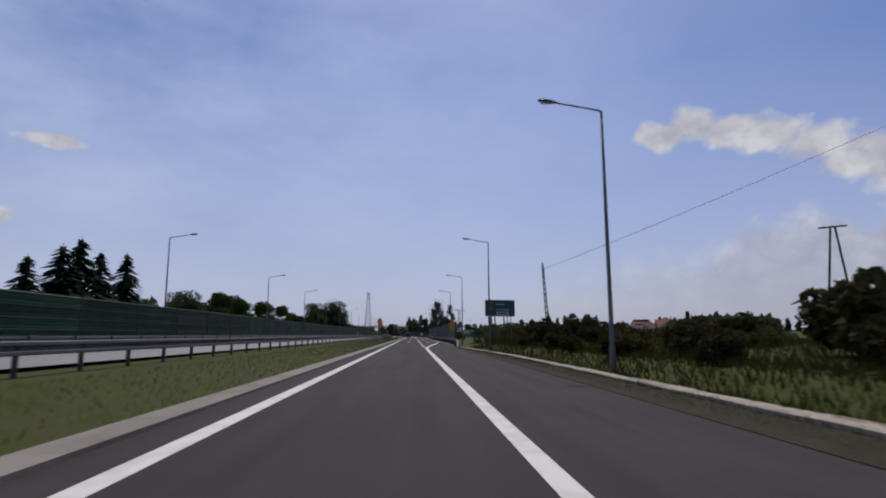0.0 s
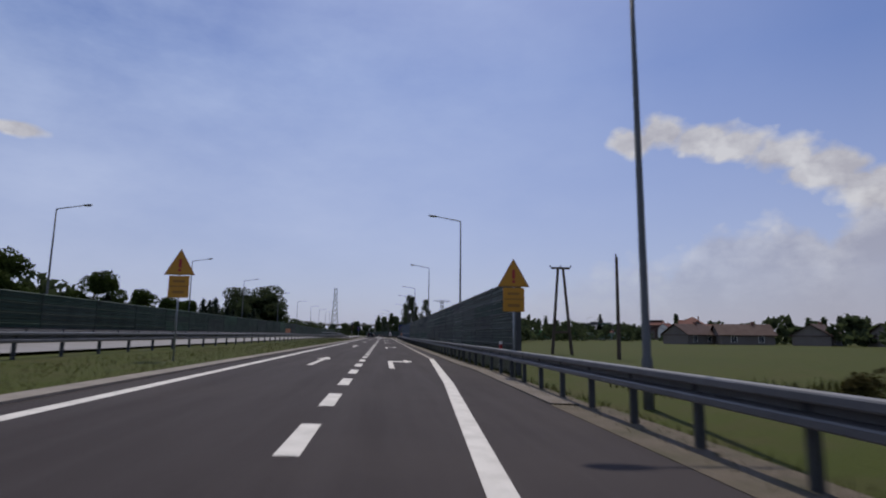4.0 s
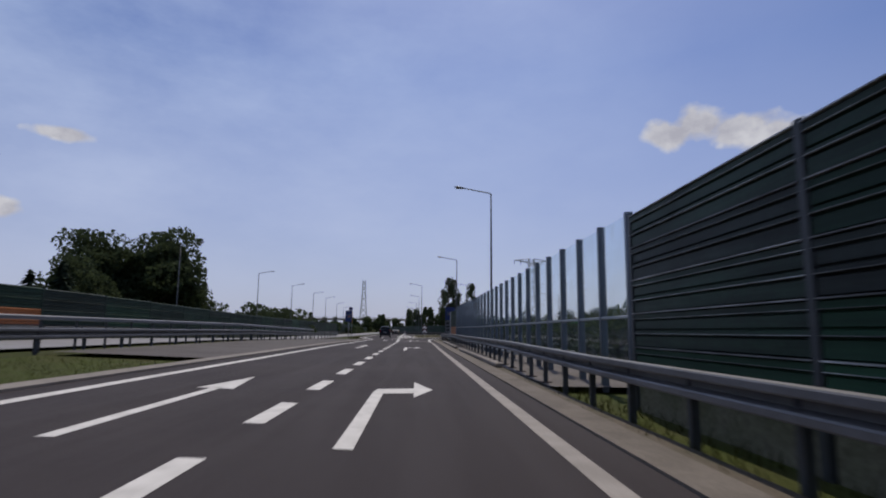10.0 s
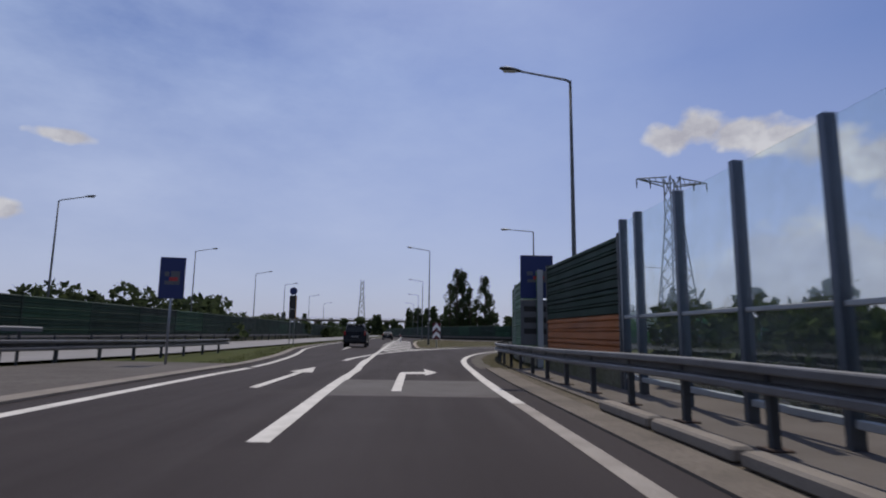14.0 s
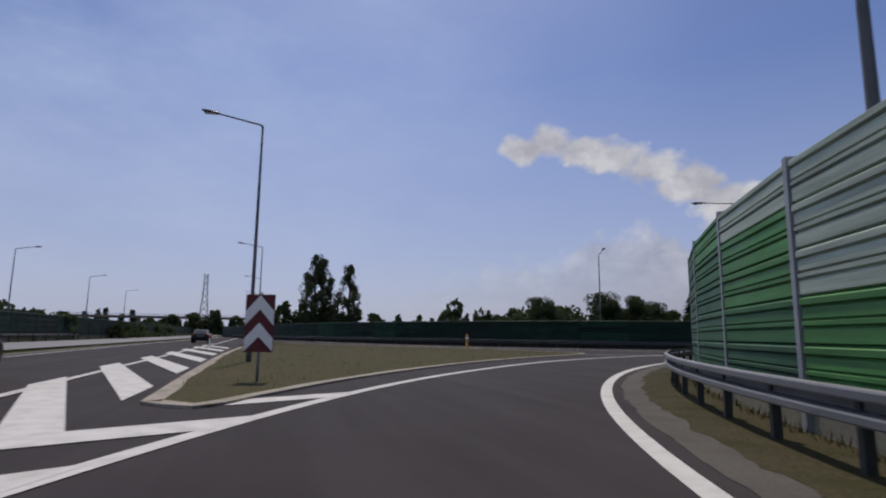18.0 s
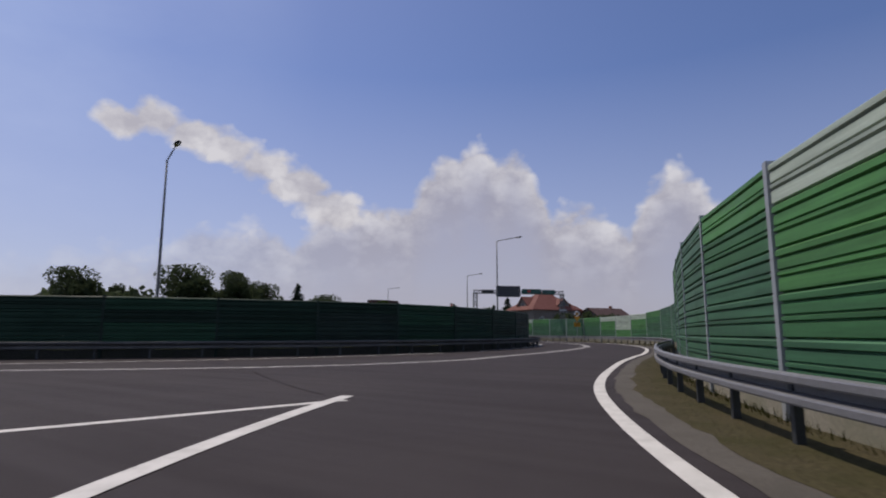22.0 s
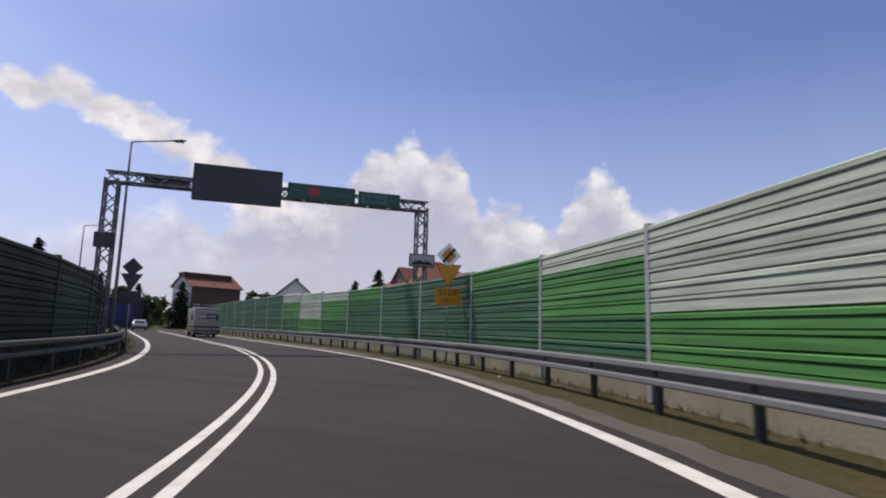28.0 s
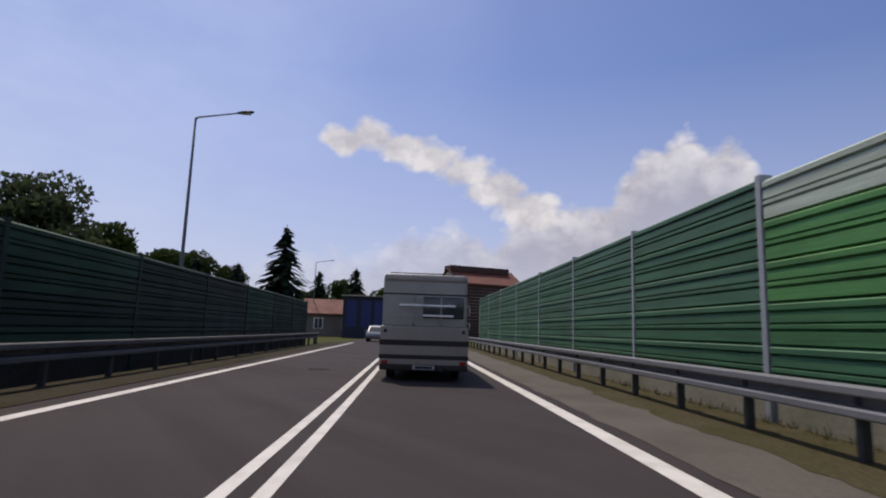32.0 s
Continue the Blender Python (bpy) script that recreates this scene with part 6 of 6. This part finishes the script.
brush_patch("bush", spots, "dark olive-brown thicket on the rough bank", LEAF_T, 120, 0.13, seed=13)
spots = []
for i in range(46):
    s = 30 + i * 5.2
    x, y, h = LEFTBAR.at(s, -2.4 - rs.random() * 2.5)
    spots.append((x, y, 0, rs.uniform(0, 360), rs.uniform(0.9, 1.9)))
for i in range(40):
    y = 190 + i * 1.25
    spots.append((7.6 + rs.random() * 7, y, -0.2, rs.uniform(0, 360), rs.uniform(0.9, 1.5)))
brush_patch("bush", spots, "green bush growing behind the noise wall", LEAF_M, 90, 0.13, seed=17)


def woods(name, pts, low, high, label, mat, seed, step=5.0, leaf=1.0, per=70):
    """A far belt of trees as one mass of leaf clumps."""
    rng = random.Random(seed)
    ln = Line(pts, step=4.0)
    cen, rad = [], []
    s = 0.0
    while s < ln.s[-1]:
        x, y, h = ln.at(s, rng.uniform(-8, 8))
        top = rng.uniform(low, high) * (0.75 + 0.35 * math.sin(s * 0.03 + seed))
        w = rng.uniform(2.2, 4.2)
        for q in range(3):
            z = top * (0.25 + 0.3 * q)
            cen.append((x + rng.uniform(-1.5, 1.5), y + rng.uniform(-1.5, 1.5), z + hill(x, y)))
            rad.append([w * (1.1 - 0.22 * q), w * (1.1 - 0.22 * q), top * 0.24])
        s += step * rng.uniform(0.6, 1.3)
    v, f = leaves(cen, rad, per, leaf, 1.0, seed)
    ob = tagged(new(name, leaf_mesh(name, v, f, mat)), label, "woods", kind="stuff")
    return ob


woods("far_woods", [(-60, -40), (-62, 120), (-70, 260), (-90, 420), (-110, 640), (-60, 820)], 6, 10, "dark belt of trees beyond the opposite carriageway", LEAF_D, 2, 5.0)
woods("far_woods", [(34, 60), (60, 110), (95, 170), (105, 260), (140, 320), (190, 370), (230, 440)], 3, 6, "distant dark trees beyond the fields", LEAF_D, 4, 5.0)
woods("far_woods", [(26, 190), (34, 222), (52, 246), (84, 262), (125, 282)], 3.5, 5.5, "dark trees beyond the glass wall", LEAF_D, 12, 4.0, 0.55, 80)
woods("far_woods", [(-40, 560), (0, 540), (60, 530), (120, 520), (180, 490), (260, 470)], 8, 14, "distant woods along the horizon", LEAF_D, 6, 6.0, 1.3)
woods("hedgerow", [(-33, 290), (-32, 335), (-30, 372), (-31, 410), (-38, 470)], 3.2, 6.4, "dark shrubs and trees on a mound beyond the far wall", LEAF_D, 14, 3.0, 0.45, 110)
woods("hedgerow", [(40, 366), (62, 372), (86, 380), (110, 440), (150, 470)], 4, 7, "hedgerow of dark shrubs behind the noise wall", LEAF_D, 8, 4.0, 0.7)
woods("hedgerow", [(118, 428), (134, 437), (152, 444), (176, 450)], 5.0, 8.0, "trees behind the low roofs at the junction", LEAF_D, 16, 3.0, 0.42, 110)
woods("far_woods", [(-300, 1100), (-100, 1000), (150, 950), (400, 900), (700, 700), (900, 300), (800, -300)], 16, 30, "bluish woods on the skyline", LEAF_D, 10, 16.0, 3.0, 60)


def grass_tufts():
    """Blades along the verges, the median and the traffic island."""
    rng = np.random.default_rng(4)
    pts, size = [], []

    def band(s0, s1, oa, ob_, n, line=REF, z=0.0, tall=1.0, sink=False):
        for s in rng.uniform(s0, s1, n):
            a, b = (o(s) if callable(o) else o for o in (oa, ob_))
            x, y, _ = line.at(float(s), a + (b - a) * rng.random())
            pts.append((x, y, at_ground(x, y) + 0.1 if sink else zroad(x, y) + z))
            size.append(tall)
    band(-10, 60, lambda s: kerb_in(s) + 0.7, 8.0, 11000, tall=1.3, sink=True)
    band(-10, 58, lambda s: edge_r(s) + 0.5, lambda s: kerb_in(s) + 0.05, 5000, z=0.03, tall=0.45)
    band(-10, 90, 6.0, 24, 30000, tall=1.7, sink=True)
    band(60, 190, lambda s: rail_off(s) - 0.45, lambda s: rail_off(s) + 0.75, 6000, tall=0.6)
    band(246, 410, lambda s: rail_off(s) - 0.6, lambda s: rail_off(s) + 0.5, 14000, tall=0.32)
    band(246, 410, lambda s: bar_off(s) - 0.22, lambda s: bar_off(s) - 0.04, 5000, tall=0.9)
    band(-20, 200, -10.6, -6.2, 26000, tall=0.2)
    band(-10, 58, lambda s: kerb_in(s) + 0.52, lambda s: kerb_in(s) + 0.9, 5000, z=0.09, tall=0.7)
    band(-10, 58, lambda s: kerb_in(s) - 0.12, lambda s: kerb_in(s) + 0.10, 3500, z=0.07, tall=0.5)
    band(8, 150, -2.8, -1.05, 6000, LEFTEDGE, tall=0.35)
    band(330, 400, lambda s: left_line(s) - 1.6, lambda s: left_line(s) - 0.9, 2500)
    xs, ys = rng.uniform(0, 29, 9000), rng.uniform(274, 330, 9000)
    for x, y in zip(xs, ys):
        d = np.hypot(ISL.p[:, 0] - x, ISL.p[:, 1] - y).min()
        inside = sum(1 for (x1, y1), (x2, y2) in zip(ISL.p[:-1:6], ISL.p[6::6]) if (y1 > y) != (y2 > y) and x < (x2 - x1) * (y - y1) / (y2 - y1) + x1) % 2
        if inside and d > 0.3:
            pts.append((x, y, 0.045))
            size.append(0.7)
    c = np.array(pts)
    n = len(c)
    a = rng.uniform(0, 6.283, n)
    hgt = rng.uniform(0.05, 0.20, n) * np.array(size)
    w = rng.uniform(0.012, 0.028, n) * np.clip(np.array(size), 0.3, 1.3)
    dx, dy = np.cos(a) * w, np.sin(a) * w
    lean = rng.normal(0, 0.07, (n, 2))
    v = np.stack([c + np.stack([-dx, -dy, 0 * a - 0.11], 1), c + np.stack([dx, dy, 0 * a - 0.11], 1), c + np.stack([lean[:, 0], lean[:, 1], hgt], 1)], 1).reshape(-1, 3)
    me = bpy.data.meshes.new("grass_tufts")
    me.from_pydata(v.tolist(), [], np.arange(n * 3).reshape(n, 3).tolist())
    me.materials.append(BLADE)
    tagged(new("grass_tufts", me), "dry green grass blades on the verges and the island", "grass", kind="stuff")


grass_tufts()

def paper_scraps():
    """Crumpled bits of paper lying on the mossy verge."""
    rng = random.Random(8)
    for s, off in ((326.0, -0.55), (326.6, -0.2), (326.8, -0.3), (323.5, 0.35), (323.0, 0.5), (331.4, 0.1), (344.2, -0.3), (368.5, -0.35), (381.4, 0.0), (388.0, 0.15), (388.4, -0.05), (395.1, -0.2)):
        x, y, _ = REF.at(s, rail_off(s) + off)
        sol = Solid()
        r = rng.uniform(0.025, 0.05)
        n = 7
        ringed = []
        for z, k in ((0.0, 0.7), (0.4, 1.0), (0.75, 0.6)):
            ringed.append([(r * k * rng.uniform(0.6, 1.3) * math.cos(6.283 * i / n), r * k * rng.uniform(0.6, 1.3) * math.sin(6.283 * i / n), r * z * rng.uniform(0.7, 1.2)) for i in range(n)])
        sol.rings(ringed, True)
        tagged(new("paper_scrap", sol.mesh("paper_scrap", SIGNTEXT)), "crumpled white paper scrap on the mossy verge", "litter", "litter on the verge").matrix_world = pose(x, y, zroad(x, y) + 0.024, 0, 0, rng.uniform(0, 360))


paper_scraps()

# ---- poles, pylons and wires ----
def lattice_bars(sol, corners, levels, brace):
    """Upright lattice: corners(z) gives four points; braces zigzag on each face."""
    for k in range(4):
        sol.tube([corners(z)[k] for z in levels], brace * 1.6, 5)
        for i in range(len(levels) - 1):
            a, b = corners(levels[i]), corners(levels[i + 1])
            sol.tube([a[k], b[(k + 1) % 4]], brace, 4)
            sol.tube([a[(k + 1) % 4], b[k]], brace, 4)


def transmission_tower(x, y, height, width, turn, arms, label):
    ob = thing("transmission_tower", pose(x, y, at_ground(x, y), 0, 0, turn), label, "pylon", "pylons")
    sol = Solid()

    def corners(z):
        w = width * (0.16 + 0.34 * max(0.0, 1 - z / (height * 0.8)) ** 1.2)
        return [Vector((sx * w, sy * w, z)) for sx, sy in ((-1, -1), (1, -1), (1, 1), (-1, 1))]
    lattice_bars(sol, corners, [height * q / 9 for q in range(10)], height * 0.0026)
    part("mast", sol, POLE, ob)
    for z, reach in arms:
        sol = Solid()
        w = width * 0.16
        for sgn in (-1, 1):
            tip = Vector((sgn * reach, 0, z))
            for b in (Vector((sgn * w, -w, z - 0.35)), Vector((sgn * w, w, z - 0.35)), Vector((sgn * w, 0, z + 0.3))):
                sol.tube([b, tip], height * 0.004, 5)
            for q in range(1, 5):
                u = q / 5
                sol.tube([Vector((sgn * w, 0, z + 0.3)).lerp(tip, u), Vector((sgn * w, -w, z - 0.35)).lerp(tip, u)], height * 0.0025, 4)
        arm = part("crossarm", sol, POLE, ob)
        for sgn in (-1, 1):
            for q in (1.0, 0.62):
                sol = Solid()
                xx = sgn * reach * q
                sol.tube([(xx, 0, z), (xx, 0, z - 0.25), (xx, 0, z - 0.7)], [0.03, 0.06, 0.03], 6)
                part("insulator", sol, S_BACK, arm)
    return ob


transmission_tower(19.5, 266.5, 13.2, 2.6, 8, [(12.9, 2.9)], "grey lattice power pylon with one wide crossarm")
transmission_tower(-95, 1200, 88, 16, 0, [(60, 6), (75, 4)], "tall slim lattice mast on the horizon")
transmission_tower(-10, 1300, 44, 10, 0, [(38, 9), (30, 11)], "far lattice power pylon on the horizon")


def wooden_pole(x, y, height, a_frame, label, turn=0):
    ob = thing("utility_pole", pose(x, y, at_ground(x, y), 0, 0, turn), label, "utility pole", "utility poles")
    if a_frame:
        for sgn in (-1, 1):
            sol = Solid()
            sol.tube([(sgn * 0.12 * height, 0, -0.5), (sgn * 0.22, 0, height)], [0.15, 0.11], 8)
            part("leg", sol, WOOD, ob)
        sol = Solid()
        sol.box(-0.10 * height, -0.07, height * 0.24, 0.10 * height, 0.07, height * 0.265, bevel=0.01)
        part("cross_brace", sol, WOOD, ob)
        sol = Solid()
        sol.box(-0.11 * height, -0.08, height - 0.12, 0.11 * height, 0.08, height + 0.05, bevel=0.01)
        part("crossarm", sol, WOOD, ob)
    else:
        sol = Solid()
        sol.tube([(0, 0, -0.5), (0.05, 0, height)], [0.15, 0.10], 8)
        part("pole", sol, WOOD, ob)
    for sx in (-0.9, 0.0, 0.9) if a_frame else (0.0,):
        sol = Solid()
        sol.tube([(sx, 0, height + 0.02), (sx, 0, height + 0.12), (sx, 0, height + 0.22)], [0.03, 0.06, 0.03], 6)
        part("insulator", sol, S_BACK, ob)
    return ob


wooden_pole(47.0, 63.0, 13.0, True, "dark A-frame wooden power pole in the field", -38)


def ladder_pole(x, y, tall, lean, label):
    """A leaning precast pole: two chords joined by rungs."""
    ob = thing("utility_pole", pose(x, y, at_ground(x, y)), label, "utility pole", "utility poles")
    for sx in (-1, 1):
        sol = Solid()
        sol.tube([(sx * 0.11, 0, -0.4), (sx * 0.05 + lean * tall, 0, tall)], [0.045, 0.035], 4)
        part("chord", sol, POLEWOOD, ob)
    for k in range(int(tall / 0.42)):
        z = 0.3 + k * 0.42
        sol = Solid()
        sol.box(-0.08 + lean * z, -0.04, z - 0.07, 0.08 + lean * z, 0.04, z + 0.07)
        part("rung", sol, POLEWOOD, ob)
    sol = Solid()
    sol.tube([(lean * tall, 0, tall), (lean * tall, 0, tall + 0.18)], 0.05, 6)
    part("insulator", sol, S_BACK, ob)
    return ob


ladder_pole(7.26, 39.4, 5.75, -0.06, "dark leaning ladder-like utility pole on the bank")
wooden_pole(15.4, 110, 6.9, False, "dark wooden utility pole beyond the noise wall")
wooden_pole(14.7, 120, 7.3, True, "wooden power pole with a crossarm beyond the noise wall")


def wire(a, b, sag):
    pts = [Vector(a).lerp(Vector(b), u) - Vector((0, 0, sag * 4 * u * (1 - u))) for u in [q / 16 for q in range(17)]]
    sol = Solid()
    sol.tube(pts, 0.012, 4)
    return single("overhead_wire", sol, S_BLACK, "thin black overhead wire between poles", "wire", "overhead wires")


wire((6.92, 39.4, 5.80), (21.5, 8.4, 11.7), 0.3)

# ---- buildings ----
def house(name, m, w, d, wall_h, roof_h, wall_mat, roof_mat, label, hip=False, rows=1, cols=3, overhang=0.45, draw_in=0.28):
    ob = thing(name, m, label, "house", "houses")
    sol = Solid()
    sol.box(-w / 2, -d / 2, -0.5, w / 2, d / 2, wall_h)
    if not hip:
        for sx in (-1, 1):
            pts = [(sx * w / 2, -d / 2, wall_h), (sx * w / 2, d / 2, wall_h), (sx * w / 2, 0, wall_h + roof_h)]
            sol.face(pts if sx > 0 else pts[::-1])
    part("wall", sol, wall_mat, ob)
    o = overhang
    sol = Solid()
    inset = w * draw_in if hip else -o
    rz = wall_h + roof_h
    e = [(-w / 2 - o, -d / 2 - o), (w / 2 + o, -d / 2 - o), (w / 2 + o, d / 2 + o), (-w / 2 - o, d / 2 + o)]
    drop = wall_h - 0.25
    lo = [(x, y, drop) for x, y in e]
    ridge = [(-w / 2 + inset, 0, rz), (w / 2 - inset, 0, rz)]
    for dz in (0.0, 0.16):
        q = [(x, y, z + dz) for x, y, z in lo] + [(x, y, z + dz) for x, y, z in ridge]
        for fc in ((0, 1, 5, 4), (2, 3, 4, 5)):
            sol.face([q[i] for i in fc] if dz else [q[i] for i in fc][::-1])
        if hip:
            for fc in ((1, 2, 5), (3, 0, 4)):
                sol.face([q[i] for i in fc] if dz else [q[i] for i in fc][::-1])
    for i in range(4):
        a, b = lo[i], lo[(i + 1) % 4]
        sol.quad(a, b, (b[0], b[1], b[2] + 0.16), (a[0], a[1], a[2] + 0.16))
    roof = part("roof", sol, roof_mat, ob)
    sol = Solid()
    sol.box(w * 0.18, -0.3, wall_h + roof_h * 0.4, w * 0.18 + 0.6, 0.3, wall_h + roof_h + 0.7, bevel=0.02)
    part("chimney", sol, BRICKY, roof)
    for side in (-1, 1):
        for r in range(rows):
            for c in range(cols):
                x = -w / 2 + w * (c + 0.5) / cols
                z = 1.0 + r * 2.7
                sol = Solid()
                y0, y1 = sorted((side * d / 2 - 0.02, side * (d / 2 + 0.05)))
                sol.box(x - 0.6, y0, z - 0.06, x + 0.6, y1, z + 1.36)
                win = part("window", sol, S_WHITE, ob)
                sol = Solid()
                y0, y1 = sorted((side * d / 2, side * (d / 2 + 0.06)))
                sol.box(x - 0.5, y0, z, x - 0.03, y1, z + 1.28)
                sol.box(x + 0.03, y0, z, x + 0.5, y1, z + 1.28)
                part("pane", sol, PANE, win)
    return ob


def dormer(ob, roof_mat, wall_mat, m, w, depth, h, rise):
    """A gabled dormer whose front looks along local -y."""
    sol = Solid()
    sol.box(-w / 2, 0, 0, w / 2, depth, h, m)
    sol.rings([[(-w / 2, y, h), (w / 2, y, h), (0, y, h + rise)] for y in (0.0, depth)], True, m)
    d = part("dormer", sol, wall_mat, ob)
    sol = Solid()
    for sx in (-1, 1):
        sol.rings([[(sx * (w / 2 + 0.35), y, h - 0.25), (0, y, h + rise + 0.05), (0, y, h + rise + 0.22), (sx * (w / 2 + 0.35), y, h - 0.08)] for y in (-0.35, depth)], True, m)
    part("dormer_roof", sol, roof_mat, d)
    sol = Solid()
    sol.box(-0.55, -0.03, h * 0.35, 0.55, 0.05, h * 0.35 + 1.1, m)
    part("dormer_window", sol, PANE, d)


hipped = house("house", pose(155.3, 348.0, 0, 0, 0, -30), 14.5, 12, 6.9, 4.5, WALL_D, ROOF_R, "brown-grey house with a red hipped tiled roof and gabled dormers", True, 2, 3, draw_in=0.44)
dormer(hipped, ROOF_R, WALL_D, pose(-6.2, 0, 7.0, 0, 0, -90), 4.2, 4.2, 1.1, 1.9)
dormer(hipped, ROOF_R, WALL_D, pose(2.4, -5.2, 7.2, 0, 0, 0), 3.4, 3.6, 0.9, 1.4)
sol = Solid()
sol.rings([[(7.2, -4.6, 5.6), (12.0, -4.6, 5.6), (12.0, 3.0, 5.6), (7.2, 3.0, 5.6)], [(6.0, -1.4, 8.2), (9.4, -1.4, 8.0), (9.4, -0.4, 8.0), (6.0, -0.4, 8.2)]])
part("wing_roof", sol, ROOF_R, hipped)
sol = Solid()
sol.box(7.2, -4.0, -0.3, 11.4, 2.4, 5.65)
part("wing", sol, WALL_D, hipped)
house("house", pose(162.0, 334.5, 0, 0, 0, -25), 11, 8, 4.9, 2.3, WALL_D, ROOF_B, "low weathered house with a brown roof beyond the noise wall", False, 1, 3)
villa = house("house", pose(164.6, 409.0, 0, 0, 0, -12), 11.2, 8.0, 8.8, 2.4, WALL_W, ROOF_R, "white gabled house with shade-dark front, a red roof and dark ridge", False, 2, 4)
sol = Solid()
sol.box(-5.9, -1.3, 10.75, 4.9, 1.3, 11.75, bevel=0.05)
part("ridge_roof", sol, ROOF_B, villa, "dark brown raised ridge")
# dark boards added to paint the front's shade beside the lit gable
sol = Solid()
for k in range(17):
    sol.box(-5.5, -4.035, 0.05 + k * 0.5, 5.5, -4.0, 0.52 + k * 0.5)
part("cladding", sol, ROOF_B, villa, "dark brown boards standing in for the shaded front")
house("shed", pose(139.9, 407.4, 0, 0, 0, -28), 11, 6, 3.0, 1.8, WALL_D, ROOF_R, "long low building with a faded red roof", False, 1, 3)
for hx, hy, hw, turn, lab in ((69, 197, 9, 20, "small dark-roofed house among far trees"), (79, 193, 11, -15, "weathered house with a brown roof beyond the field"),
                                          (90, 184, 9, 35, "small weathered cottage with a brown roof"), (99, 172, 12, 5, "long weathered house with a brown roof")):
    house("house", pose(hx, hy, -0.6, 0, 0, turn), hw, 7, 2.6, 2.2, WALL_D, ROOF_B, lab, False, 1, 2)
house("house", pose(156.3, 376.6, 0, 0, 0, 39.7), 9, 6.0, 6.2, 2.8, WALL_W, ROOF_R, "white gabled house with a red roof beyond the noise wall", False, 2, 2)
house("house", pose(60, 372, 0, 0, 0, 5), 9, 8, 3.6, 2.4, WALL_W, ROOF_R, "white house with a red roof among trees", False, 1, 2)


def blue_hall():
    """A flat-roofed hall with upright blue fields on its front."""
    ob = thing("hall", pose(138.6, 401.2, 0, 0, 0, -36), "dark blue flat-roofed hall with brighter blue front panels", "building")
    sol = Solid()
    sol.box(-1.7, -3.0, -0.3, 4.8, 0.0, 4.9, bevel=0.03)
    part("wall", sol, NAVY, ob)
    sol = Solid()
    sol.box(-1.9, -3.3, 4.9, 5.0, 0.2, 5.15, bevel=0.05)
    part("roof", sol, DARKSTEEL, ob)
    for x in (-1.2, 0.6, 2.2):
        sol = Solid()
        sol.box(x, -3.06, 1.3, x + 1.15, -3.0, 4.5)
        part("panel", sol, S_BLUE, ob, "blue front panel")
    return ob


NAVY = surface("navy_cladding", (0.010, 0.013, 0.035), 0.6, grain=20, amount=0.12, stain=0.8, bump=0.05)
blue_hall()


def overpass():
    """A road bridge far ahead over the main carriageway."""
    ob = thing("overpass", pose(-12, 640, 0, 0, 0, 4), "pale concrete road bridge across the carriageway far ahead", "bridge")
    sol = Solid()
    sol.box(-95, -5, 9.2, 70, 5, 10.6, bevel=0.1)
    part("deck", sol, CONCRETE, ob)
    for x in (-60, -28, 4, 36):
        sol = Solid()
        sol.box(x - 0.8, -3.5, -2, x + 0.8, 3.5, 9.2, bevel=0.1)
        part("pier", sol, CONCRETE, ob)
    for y in (-4.8, 4.8):
        sol = Solid()
        sol.box(-95, y - 0.06, 11.5, 70, y + 0.06, 11.62)
        for k in range(34):
            sol.box(-95 + 5 * k - 0.05, y - 0.05, 10.6, -95 + 5 * k + 0.05, y + 0.05, 11.5)
        part("railing", sol, POLE, ob)
    return ob


overpass()
